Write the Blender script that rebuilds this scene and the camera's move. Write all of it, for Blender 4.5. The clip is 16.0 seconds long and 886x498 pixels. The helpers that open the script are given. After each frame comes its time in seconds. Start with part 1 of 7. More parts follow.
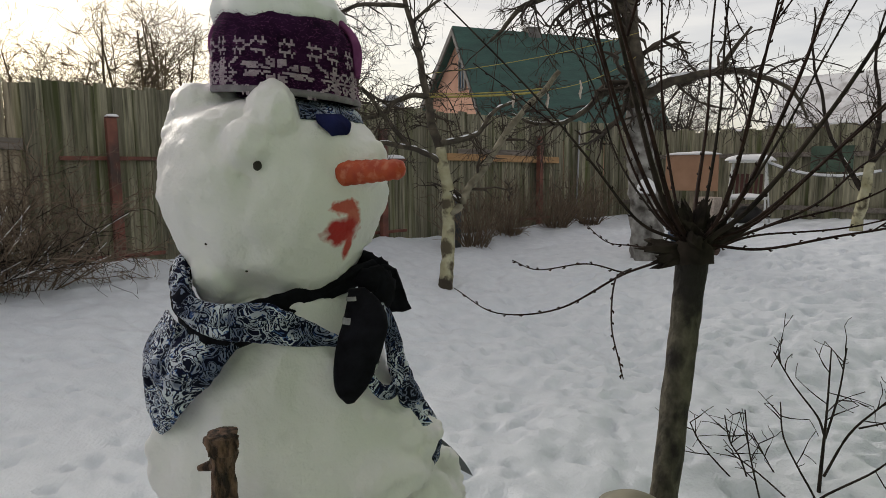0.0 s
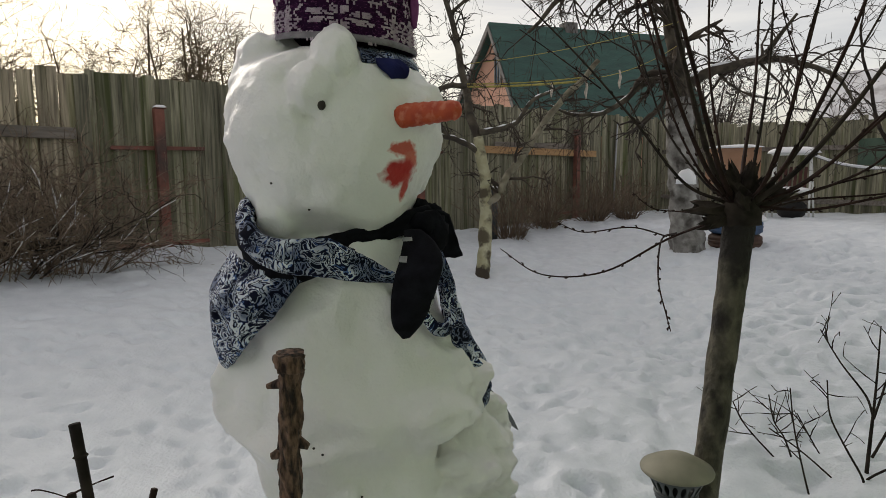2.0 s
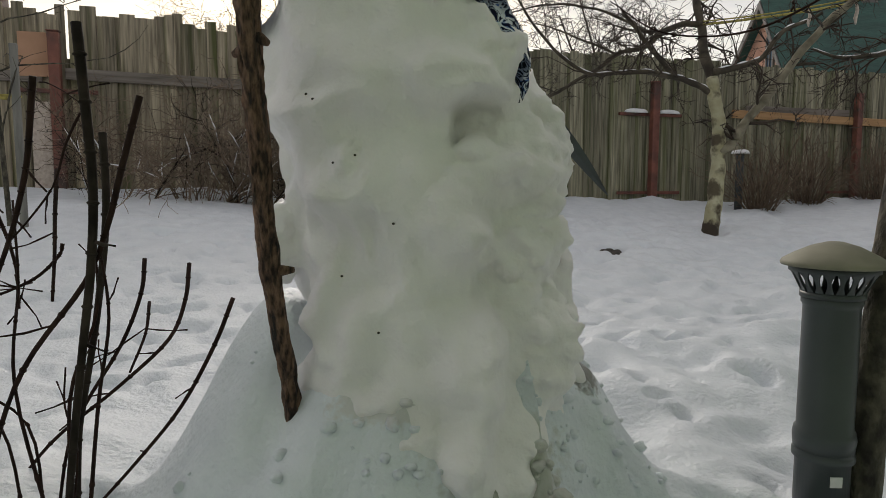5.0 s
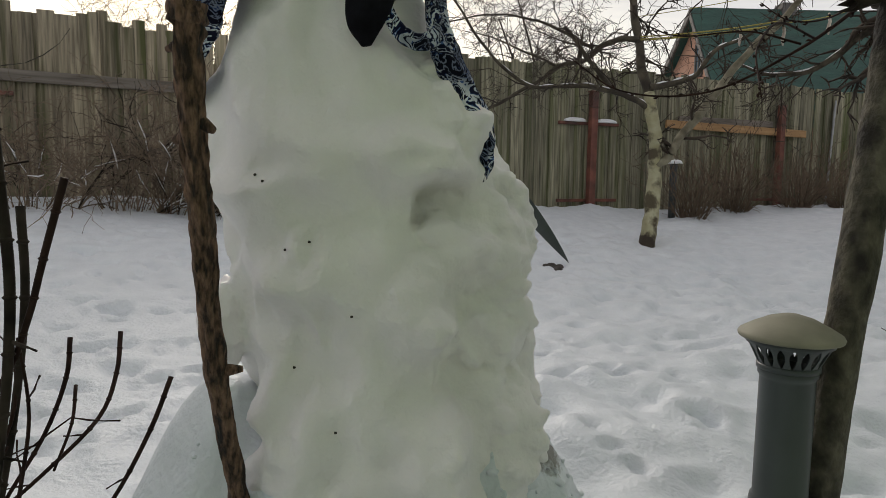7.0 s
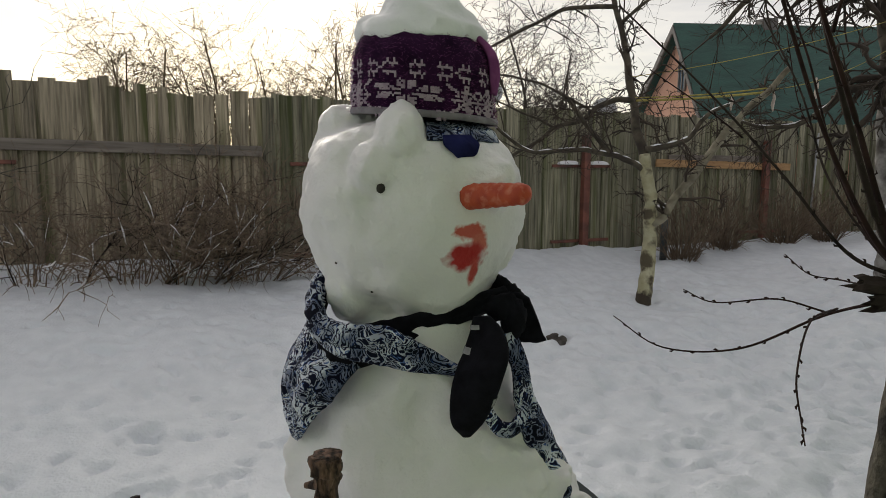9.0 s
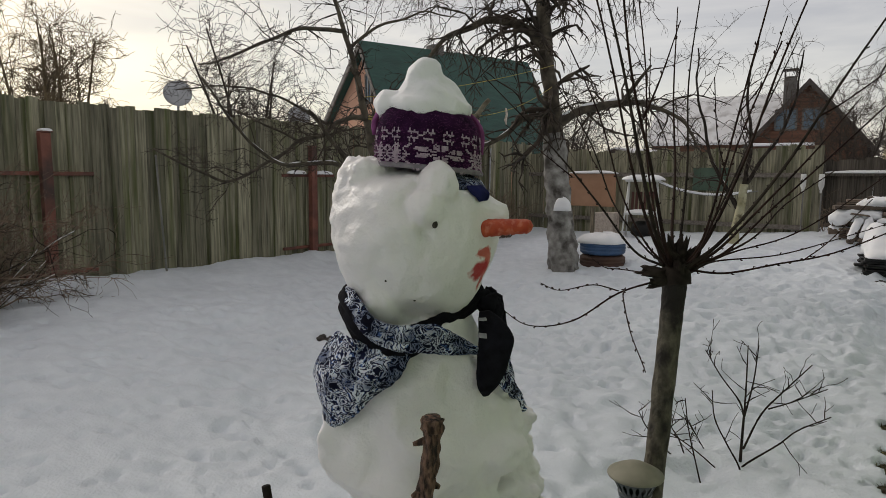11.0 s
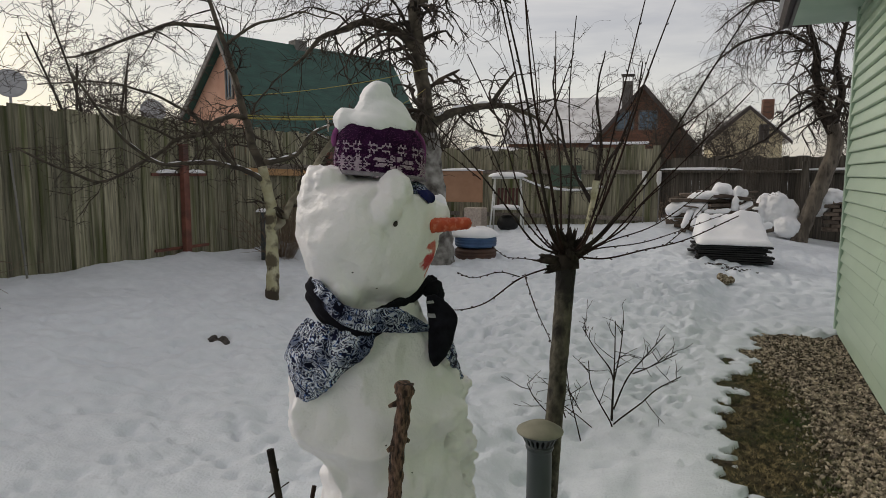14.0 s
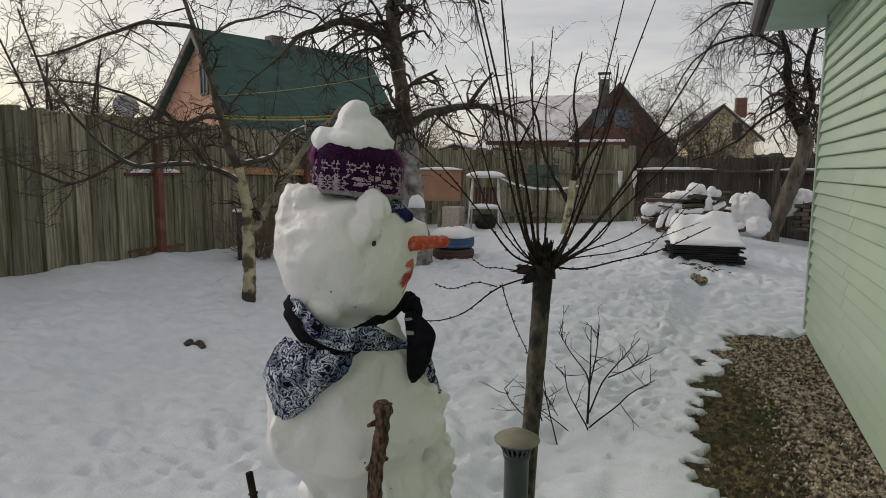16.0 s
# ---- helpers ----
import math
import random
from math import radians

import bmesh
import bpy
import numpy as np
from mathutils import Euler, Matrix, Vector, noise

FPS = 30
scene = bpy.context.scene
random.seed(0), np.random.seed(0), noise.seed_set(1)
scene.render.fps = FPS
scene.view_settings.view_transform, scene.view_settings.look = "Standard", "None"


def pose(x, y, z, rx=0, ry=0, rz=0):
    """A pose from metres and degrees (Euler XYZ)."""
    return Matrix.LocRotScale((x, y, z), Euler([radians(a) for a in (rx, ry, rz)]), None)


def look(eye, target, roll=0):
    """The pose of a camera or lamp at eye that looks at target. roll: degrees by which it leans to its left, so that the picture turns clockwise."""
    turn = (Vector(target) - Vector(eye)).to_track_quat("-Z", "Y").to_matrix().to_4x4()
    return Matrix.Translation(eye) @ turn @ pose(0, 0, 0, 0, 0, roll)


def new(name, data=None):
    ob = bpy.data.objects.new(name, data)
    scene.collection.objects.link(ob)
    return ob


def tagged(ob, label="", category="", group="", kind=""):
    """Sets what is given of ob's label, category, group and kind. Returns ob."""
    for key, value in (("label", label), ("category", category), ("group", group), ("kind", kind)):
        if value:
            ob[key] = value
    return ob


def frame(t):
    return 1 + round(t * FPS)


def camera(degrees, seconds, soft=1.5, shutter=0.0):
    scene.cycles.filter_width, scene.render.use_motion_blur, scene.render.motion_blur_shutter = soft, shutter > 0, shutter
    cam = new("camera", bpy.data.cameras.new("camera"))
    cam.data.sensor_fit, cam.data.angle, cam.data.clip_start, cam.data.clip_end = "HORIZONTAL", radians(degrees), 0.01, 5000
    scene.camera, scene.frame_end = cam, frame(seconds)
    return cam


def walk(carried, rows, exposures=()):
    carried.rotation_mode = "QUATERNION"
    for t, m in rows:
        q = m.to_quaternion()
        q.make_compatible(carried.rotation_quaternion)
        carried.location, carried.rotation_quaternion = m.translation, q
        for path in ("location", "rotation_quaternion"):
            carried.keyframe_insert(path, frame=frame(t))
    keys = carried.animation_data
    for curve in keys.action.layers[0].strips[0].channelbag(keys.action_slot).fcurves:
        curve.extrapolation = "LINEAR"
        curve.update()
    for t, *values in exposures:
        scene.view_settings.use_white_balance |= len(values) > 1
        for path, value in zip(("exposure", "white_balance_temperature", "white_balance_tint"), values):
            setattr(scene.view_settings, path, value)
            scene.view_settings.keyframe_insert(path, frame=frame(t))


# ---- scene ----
cam = camera(69.0, 16.0, 0.8)
# seconds, eye, yaw, pitch, lean
ROWS = [
    (0, -0.804, 1.074, 1.407, 46.62, -7.13, -0.38),
    (0.5, -0.791, 1.076, 1.357, 47.04, -6.89, -0.05),
    (1, -0.784, 0.992, 1.417, 47.31, -7.08, 0.06),
    (1.5, -0.761, 0.958, 1.459, 48.12, -7.33, 0.15),
    (2, -0.790, 1.008, 1.301, 49.62, -7.14, -0.38),
    (2.5, -0.790, 1.173, 1.118, 61.96, -7.00, -0.21),
    (3, -0.748, 1.352, 1.015, 72.07, -6.81, 0.45),
    (3.5, -0.712, 1.356, 1.037, 72.91, -6.74, 0.57),
    (4, -0.684, 1.371, 0.952, 73.11, -6.47, 0.54),
    (4.5, -0.687, 1.410, 0.807, 73.14, -6.19, 0.47),
    (5, -0.669, 1.452, 0.616, 72.20, -5.65, 0.04),
    (7.5, -0.771, 1.433, 0.916, 66.21, -6.32, 0.71),
    (8, -0.758, 1.414, 1.175, 66.88, -6.64, 0.18),
    (10.5, -0.881, 0.648, 1.514, 47.62, -6.60, 0.43),
    (11, -0.902, 0.410, 1.525, 36.86, -6.38, 0.43),
    (11.5, -0.883, 0.299, 1.567, 31.73, -6.37, -0.03),
    (12, -0.849, 0.291, 1.587, 31.46, -6.65, -0.05),
    (12.5, -0.899, 0.165, 1.600, 30.15, -6.74, 0.27),
    (13, -0.985, 0.057, 1.557, 25.90, -6.52, 0.22),
    (13.5, -0.957, 0.045, 1.552, 25.15, -6.56, -0.17),
    (14, -0.953, 0.027, 1.552, 24.59, -6.65, 0.20),
    (14.5, -0.939, 0.032, 1.530, 24.11, -6.72, 0.17),
    (15, -0.943, 0.012, 1.491, 23.54, -6.68, 0.17),
    (15.5, -0.936, 0.016, 1.620, 23.21, -7.03, 0.27),
    (16, -0.950, 0.018, 1.621, 22.61, -7.04, 0.41),
]
walk(cam, [(t, pose(x, y, z, 90 + pitch, 0, yaw) @ pose(0, 0, 0, 0, 0, lean)) for t, x, y, z, yaw, pitch, lean in ROWS],
     [(0, 0.02), (2.0, -0.03), (3.2, -0.16), (4.2, -0.13), (5.0, -0.07), (7.5, 0.0), (8.0, -0.03), (10.5, -0.13), (12.0, -0.20), (16.0, -0.18)])

# ---- world and sun: low winter sun behind cloud, beyond the long fence ----
SUN_YAW, SUN_UP, GLOW_UP = 84.0, 24.0, 12.0
sun_way = Vector((-math.sin(radians(SUN_YAW)) * math.cos(radians(SUN_UP)), math.cos(radians(SUN_YAW)) * math.cos(radians(SUN_UP)), math.sin(radians(SUN_UP))))
world = bpy.data.worlds.new("overcast")
scene.world = world
world.use_nodes = True
wn, wl = world.node_tree.nodes, world.node_tree.links
wn.clear()


def wnode(kind, **kw):
    n = wn.new(kind)
    for k, v in kw.items():
        n.inputs[k].default_value = v
    return n


coord = wn.new("ShaderNodeTexCoord")
sky = wn.new("ShaderNodeTexSky")
sky.sky_type, sky.sun_disc = "NISHITA", False
sky.sun_elevation, sky.sun_rotation = radians(SUN_UP), radians(-SUN_YAW)
facing = wn.new("ShaderNodeVectorMath")
facing.operation = "DOT_PRODUCT"
facing.inputs[1].default_value = (-math.sin(radians(SUN_YAW)) * math.cos(radians(GLOW_UP)), math.cos(radians(SUN_YAW)) * math.cos(radians(GLOW_UP)), math.sin(radians(GLOW_UP)))
wl.new(coord.outputs["Generated"], facing.inputs[0])
glow = wn.new("ShaderNodeValToRGB")
glow.color_ramp.elements[0].position, glow.color_ramp.elements[0].color = 0.0, (0.54, 0.508, 0.485, 1)
glow.color_ramp.elements[1].position, glow.color_ramp.elements[1].color = 1.0, (0.80, 0.70, 0.505, 1)
for p, c in ((0.45, (0.575, 0.532, 0.49, 1)), (0.78, (0.60, 0.535, 0.455, 1)), (0.91, (0.675, 0.60, 0.465, 1)), (0.97, (0.715, 0.63, 0.475, 1))):
    e = glow.color_ramp.elements.new(p)
    e.color = c
wl.new(facing.outputs["Value"], glow.inputs["Fac"])
squash = wn.new("ShaderNodeMapping")
squash.inputs["Scale"].default_value = (1.6, 1.6, 9.0)
wl.new(coord.outputs["Generated"], squash.inputs["Vector"])
cloud = wnode("ShaderNodeTexNoise", Scale=2.2, Detail=6.0, Roughness=0.55, Distortion=0.4)
wl.new(squash.outputs["Vector"], cloud.inputs["Vector"])
cloud_ramp = wn.new("ShaderNodeValToRGB")
cloud_ramp.color_ramp.elements[0].position, cloud_ramp.color_ramp.elements[0].color = 0.34, (0.80, 0.78, 0.785, 1)
cloud_ramp.color_ramp.elements[1].position, cloud_ramp.color_ramp.elements[1].color = 0.62, (1.12, 1.09, 1.04, 1)
wl.new(cloud.outputs["Fac"], cloud_ramp.inputs["Fac"])
veil = wn.new("ShaderNodeMix")
veil.data_type, veil.blend_type = "RGBA", "MULTIPLY"
veil.inputs["Factor"].default_value = 1.0
wl.new(glow.outputs["Color"], veil.inputs["A"])
wl.new(cloud_ramp.outputs["Color"], veil.inputs["B"])
bg_cloud, bg_sky = wnode("ShaderNodeBackground", Strength=1.0), wnode("ShaderNodeBackground", Strength=0.05)
wl.new(veil.outputs["Result"], bg_cloud.inputs["Color"])
wl.new(sky.outputs["Color"], bg_sky.inputs["Color"])
both = wn.new("ShaderNodeAddShader")
wl.new(bg_cloud.outputs[0], both.inputs[0])
wl.new(bg_sky.outputs[0], both.inputs[1])
wout = wn.new("ShaderNodeOutputWorld")
wl.new(both.outputs[0], wout.inputs["Surface"])
sun = new("sun", bpy.data.lights.new("sun", "SUN"))
sun.data.energy, sun.data.angle, sun.data.color = 1.25, radians(22), (1.0, 0.94, 0.85)
sun.matrix_world = look((0, 0, 20), Vector((0, 0, 20)) - sun_way)


# ---- materials ----
def material(name, low, high, scale=8.0, rough=0.8, stretch=(1, 1, 1), bump=0.2, fine=60.0, metal=0.0, random_shade=0.0, stain=None, stain_scale=2.0, detail=6.0, bump_size=0.01, lo=0.3, hi=0.7, spec=0.5):
    """A surface with grain at two scales, from its low colour to its high one, a stain and a little relief."""
    m = bpy.data.materials.new(name)
    m.use_nodes = True
    n, l = m.node_tree.nodes, m.node_tree.links
    bsdf = n["Principled BSDF"]
    bsdf.inputs["Roughness"].default_value, bsdf.inputs["Metallic"].default_value = rough, metal
    bsdf.inputs["Specular IOR Level"].default_value = spec
    tc, mp = n.new("ShaderNodeTexCoord"), n.new("ShaderNodeMapping")
    mp.inputs["Scale"].default_value = stretch
    info = n.new("ShaderNodeObjectInfo")
    l.new(tc.outputs["Object"], mp.inputs["Vector"])
    shift = n.new("ShaderNodeVectorMath")
    shift.operation = "MULTIPLY_ADD"
    shift.inputs[1].default_value = (37.0, 91.0, 53.0)
    l.new(info.outputs["Random"], shift.inputs[0])
    l.new(mp.outputs["Vector"], shift.inputs[2])
    big = n.new("ShaderNodeTexNoise")
    big.inputs["Scale"].default_value, big.inputs["Detail"].default_value = scale, detail
    l.new(shift.outputs[0], big.inputs["Vector"])
    ramp = n.new("ShaderNodeValToRGB")
    ramp.color_ramp.elements[0].position, ramp.color_ramp.elements[0].color = lo, (*low, 1)
    ramp.color_ramp.elements[1].position, ramp.color_ramp.elements[1].color = hi, (*high, 1)
    l.new(big.outputs["Fac"], ramp.inputs["Fac"])
    colour = ramp.outputs["Color"]
    if stain:
        spots = n.new("ShaderNodeTexNoise")
        spots.inputs["Scale"].default_value, spots.inputs["Detail"].default_value = stain_scale, 5.0
        l.new(shift.outputs[0], spots.inputs["Vector"])
        sr = n.new("ShaderNodeValToRGB")
        sr.color_ramp.elements[0].position, sr.color_ramp.elements[1].position = 0.5, 0.68
        l.new(spots.outputs["Fac"], sr.inputs["Fac"])
        mix = n.new("ShaderNodeMix")
        mix.data_type = "RGBA"
        l.new(sr.outputs["Color"], mix.inputs["Factor"])
        l.new(colour, mix.inputs["A"])
        mix.inputs["B"].default_value = (*stain, 1)
        colour = mix.outputs["Result"]
    if random_shade:
        hsv, mr = n.new("ShaderNodeHueSaturation"), n.new("ShaderNodeMapRange")
        mr.inputs["To Min"].default_value, mr.inputs["To Max"].default_value = 1 - random_shade, 1 + random_shade
        l.new(info.outputs["Random"], mr.inputs["Value"])
        l.new(mr.outputs["Result"], hsv.inputs["Value"])
        l.new(colour, hsv.inputs["Color"])
        colour = hsv.outputs["Color"]
    l.new(colour, bsdf.inputs["Base Color"])
    if bump:
        small = n.new("ShaderNodeTexNoise")
        small.inputs["Scale"].default_value, small.inputs["Detail"].default_value = fine, 4.0
        l.new(shift.outputs[0], small.inputs["Vector"])
        add = n.new("ShaderNodeMath")
        add.operation = "ADD"
        l.new(small.outputs["Fac"], add.inputs[0])
        l.new(big.outputs["Fac"], add.inputs[1])
        bp = n.new("ShaderNodeBump")
        bp.inputs["Strength"].default_value, bp.inputs["Distance"].default_value = bump, bump_size
        l.new(add.outputs[0], bp.inputs["Height"])
        l.new(bp.outputs["Normal"], bsdf.inputs["Normal"])
    return m


SNOW = material("snow", (0.645, 0.692, 0.743), (0.747, 0.791, 0.840), scale=8.0, rough=0.52, bump=0.42, fine=60.0, bump_size=0.020, spec=0.7)
SNOW_CAP = material("fresh_snow", (0.80, 0.81, 0.84), (0.87, 0.87, 0.88), scale=6.0, rough=0.7, bump=0.3, fine=120.0, bump_size=0.005)
SOIL = material("winter_grass", (0.016, 0.013, 0.007), (0.105, 0.082, 0.042), scale=14.0, rough=0.95, bump=0.9, fine=90.0, stain=(0.040, 0.058, 0.018), stain_scale=1.8, bump_size=0.02)
PEBBLE = material("pebble", (0.050, 0.038, 0.026), (0.56, 0.475, 0.355), scale=26.0, rough=0.8, bump=0.2, detail=1.0, lo=0.36, hi=0.66)
BLADE = material("dead_grass", (0.018, 0.016, 0.006), (0.42, 0.325, 0.155), scale=24.0, rough=0.9, bump=0.0, stain=(0.034, 0.070, 0.012), stain_scale=2.2, lo=0.40, hi=0.72)
BOARD_MOSSY = material("mossy_board", (0.060, 0.058, 0.040), (0.45, 0.42, 0.295), scale=7.0, rough=0.9, stretch=(5.0, 5.0, 0.6), bump=0.9, fine=26.0, random_shade=0.32, lo=0.24, hi=0.84, stain=(0.078, 0.090, 0.030), stain_scale=1.3, detail=12.0, bump_size=0.006)
BOARD = material("weathered_board", (0.084, 0.071, 0.050), (0.58, 0.495, 0.355), scale=7.0, rough=0.85, stretch=(5.0, 5.0, 0.6), bump=0.9, fine=26.0, random_shade=0.32, lo=0.24, hi=0.84, detail=12.0, stain=(0.088, 0.094, 0.034), stain_scale=1.4, bump_size=0.006)
BOARD_DARK = material("dark_board", (0.035, 0.029, 0.023), (0.13, 0.112, 0.09), scale=5.0, rough=0.85, stretch=(9, 9, 0.5), bump=0.6, fine=14.0, random_shade=0.3, bump_size=0.006)
RAIL = material("grey_rail", (0.10, 0.085, 0.07), (0.25, 0.22, 0.19), scale=4.0, rough=0.85, stretch=(6, 0.5, 6), bump=0.5, fine=14.0, bump_size=0.005)
PLANK_NEW = material("fresh_plank", (0.34, 0.19, 0.08), (0.52, 0.32, 0.15), scale=4.0, rough=0.7, stretch=(6, 0.6, 6), bump=0.3, fine=14.0)
POST_RED = material("red_oxide_steel", (0.125, 0.044, 0.032), (0.24, 0.088, 0.060), scale=9.0, rough=0.6, bump=0.15, stain=(0.06, 0.035, 0.03), stain_scale=3.0)
BARK_DARK = material("dark_bark", (0.012, 0.010, 0.009), (0.05, 0.04, 0.032), scale=16.0, rough=0.9, bump=0.5, fine=50.0, bump_size=0.004, spec=0.12)
BARK_SHOOT = material("shoot_bark", (0.012, 0.007, 0.006), (0.042, 0.023, 0.018), scale=20.0, rough=0.7, bump=0.25, fine=80.0, bump_size=0.002, spec=0.12)
BARK_WILLOW = material("willow_bark", (0.022, 0.019, 0.014), (0.15, 0.135, 0.098), scale=22.0, rough=0.9, stretch=(1.3, 1.3, 0.9), bump=1.0, fine=60.0, stain=(0.018, 0.015, 0.012), stain_scale=14.0, bump_size=0.010, detail=9.0)
BARK_PAINT = material("limewashed_bark", (0.27, 0.245, 0.13), (0.47, 0.45, 0.31), scale=7.0, rough=0.9, bump=0.6, fine=30.0, stain=(0.075, 0.06, 0.035), stain_scale=9.0, bump_size=0.012)
BARK_LIMB = material("grey_limb_bark", (0.030, 0.025, 0.018), (0.125, 0.105, 0.074), scale=11.0, rough=0.9, bump=0.5, fine=40.0, stain=(0.04, 0.032, 0.024), stain_scale=5.0, bump_size=0.005)
BARK_PALE = material("pale_smooth_bark", (0.13, 0.115, 0.078), (0.33, 0.30, 0.215), scale=9.0, rough=0.85, bump=0.4, fine=40.0, stain=(0.09, 0.075, 0.05), stain_scale=6.0, bump_size=0.005)
BARK_WHITE = material("white_flaking_bark", (0.11, 0.10, 0.09), (0.36, 0.35, 0.33), scale=9.0, rough=0.9, bump=0.7, fine=34.0, stain=(0.055, 0.048, 0.042), stain_scale=5.0, bump_size=0.01)
BARK_STICK = material("brown_stick_bark", (0.028, 0.014, 0.009), (0.25, 0.145, 0.098), scale=70.0, rough=0.85, stretch=(1.4, 1.4, 0.45), bump=1.0, fine=150.0, stain=(0.010, 0.007, 0.006), stain_scale=46.0, bump_size=0.012, lo=0.38, hi=0.62, detail=9.0)
CANE_GREY = material("grey_brown_cane", (0.085, 0.062, 0.045), (0.30, 0.225, 0.165), scale=9.0, rough=0.85, bump=0.0)
CANE = material("brown_cane", (0.050, 0.035, 0.024), (0.25, 0.18, 0.12), scale=9.0, rough=0.85, bump=0.0)
TWIG_FAR = material("far_twig", (0.022, 0.017, 0.013), (0.075, 0.056, 0.040), scale=3.0, rough=0.9, bump=0.0)
TWIG_TAN = material("tan_twig", (0.075, 0.055, 0.032), (0.18, 0.135, 0.075), scale=3.0, rough=0.9, bump=0.0)
SIDING = material("pale_green_vinyl", (0.37, 0.47, 0.355), (0.43, 0.53, 0.405), scale=1.2, rough=0.45, bump=0.06, fine=160.0, bump_size=0.002)
SIDING_TRIM = material("green_trim", (0.30, 0.41, 0.31), (0.37, 0.48, 0.37), scale=3.0, rough=0.4, bump=0.03)
STEEL_DARK = material("grey_gutter", (0.30, 0.31, 0.33), (0.42, 0.43, 0.45), scale=5.0, rough=0.4, bump=0.05)
ROOF_THIN = material("thin_roof_snow", (0.60, 0.60, 0.61), (0.76, 0.76, 0.77), scale=0.8, rough=0.8, bump=0.2, stain=(0.42, 0.41, 0.41), stain_scale=1.5)
BARK_OLD = material("split_old_bark", (0.050, 0.040, 0.031), (0.22, 0.185, 0.145), scale=10.0, rough=0.9, bump=0.8, fine=30.0, stretch=(1.6, 1.6, 0.6), stain=(0.06, 0.048, 0.036), stain_scale=5.0, bump_size=0.01)
PIPE_GREY = material("grey_plastic", (0.036, 0.045, 0.047), (0.056, 0.067, 0.069), scale=5.0, rough=0.42, bump=0.08, fine=130.0, bump_size=0.002)
CAP_GREY = material("dusty_cap", (0.17, 0.165, 0.12), (0.27, 0.255, 0.19), scale=11.0, rough=0.65, bump=0.12, fine=130.0, bump_size=0.002)
CARROT = material("carrot", (0.38, 0.038, 0.012), (0.53, 0.085, 0.024), scale=40.0, rough=0.55, stretch=(1, 1, 1), bump=0.3, fine=60.0, stain=(0.58, 0.19, 0.11), stain_scale=55.0, bump_size=0.003)
BLACK_CLOTH = material("black_knit", (0.004, 0.004, 0.006), (0.011, 0.011, 0.016), scale=40.0, rough=0.95, bump=0.5, fine=260.0, bump_size=0.002, spec=0.12)
GREY_CLOTH = material("grey_stripe", (0.25, 0.25, 0.26), (0.42, 0.42, 0.42), scale=60.0, rough=0.95, bump=0.4, fine=260.0, bump_size=0.002, spec=0.12)
HAT_PURPLE = material("purple_knit", (0.014, 0.003, 0.018), (0.040, 0.010, 0.046), scale=30.0, rough=0.95, bump=0.8, fine=240.0, bump_size=0.003, spec=0.12)
HAT_PINK = material("magenta_lining", (0.14, 0.035, 0.12), (0.26, 0.08, 0.22), scale=30.0, rough=0.95, bump=0.6, fine=240.0, bump_size=0.003, spec=0.12)
HAT_WHITE = material("pale_stitch", (0.30, 0.22, 0.30), (0.52, 0.43, 0.50), scale=50.0, rough=0.95, bump=0.4, fine=240.0, bump_size=0.002)
HAT_BAND = material("grey_lilac_rib", (0.17, 0.15, 0.175), (0.28, 0.26, 0.285), scale=40.0, rough=0.95, bump=0.5, fine=220.0, bump_size=0.002)
NAVY = material("blue_felt", (0.006, 0.007, 0.03), (0.022, 0.026, 0.12), scale=14.0, rough=0.95, bump=0.5, fine=180.0, bump_size=0.003, spec=0.12)
BLADE_STEEL = material("dark_blade", (0.035, 0.045, 0.05), (0.075, 0.088, 0.095), scale=8.0, rough=0.4, bump=0.1)
EYE_DARK = material("dark_stone", (0.012, 0.010, 0.009), (0.05, 0.04, 0.035), scale=50.0, rough=0.8, bump=0.5)
PINK_WALL = material("salmon_render", (0.46, 0.25, 0.17), (0.56, 0.33, 0.235), scale=2.0, rough=0.9, bump=0.2)
GREEN_ROOF = material("green_roof", (0.010, 0.045, 0.036), (0.020, 0.078, 0.060), scale=1.5, rough=0.6, stretch=(1, 1, 4), bump=0.3, fine=9.0, bump_size=0.03)
FASCIA = material("grey_fascia", (0.09, 0.085, 0.08), (0.16, 0.15, 0.14), scale=4.0, rough=0.8, bump=0.2)
BROWN_WALL = material("brown_log_wall", (0.095, 0.044, 0.027), (0.18, 0.085, 0.052), scale=2.0, rough=0.8, stretch=(0.4, 0.4, 5), bump=0.4, fine=6.0, bump_size=0.03)
YELLOW_WALL = material("cream_render", (0.52, 0.44, 0.28), (0.62, 0.54, 0.37), scale=1.5, rough=0.9, bump=0.1)
DARK_ROOF = material("dark_roof", (0.035, 0.026, 0.024), (0.075, 0.06, 0.055), scale=3.0, rough=0.7, bump=0.3)
RED_ROOF = material("dark_red_cladding", (0.05, 0.016, 0.012), (0.10, 0.034, 0.026), scale=3.0, rough=0.7, bump=0.3)
GLASS_BLUE = material("window_glass", (0.06, 0.10, 0.14), (0.11, 0.16, 0.21), scale=1.0, rough=0.12, bump=0.0)
WHITE_PAINT = material("white_frame", (0.62, 0.62, 0.60), (0.75, 0.75, 0.73), scale=5.0, rough=0.6, bump=0.05)
DISH = material("dish_grey", (0.30, 0.31, 0.32), (0.42, 0.43, 0.44), scale=3.0, rough=0.5, bump=0.03)
TYRE_BLUE = material("blue_painted_tyre", (0.03, 0.075, 0.17), (0.06, 0.125, 0.26), scale=7.0, rough=0.6, bump=0.3, stain=(0.02, 0.03, 0.05))
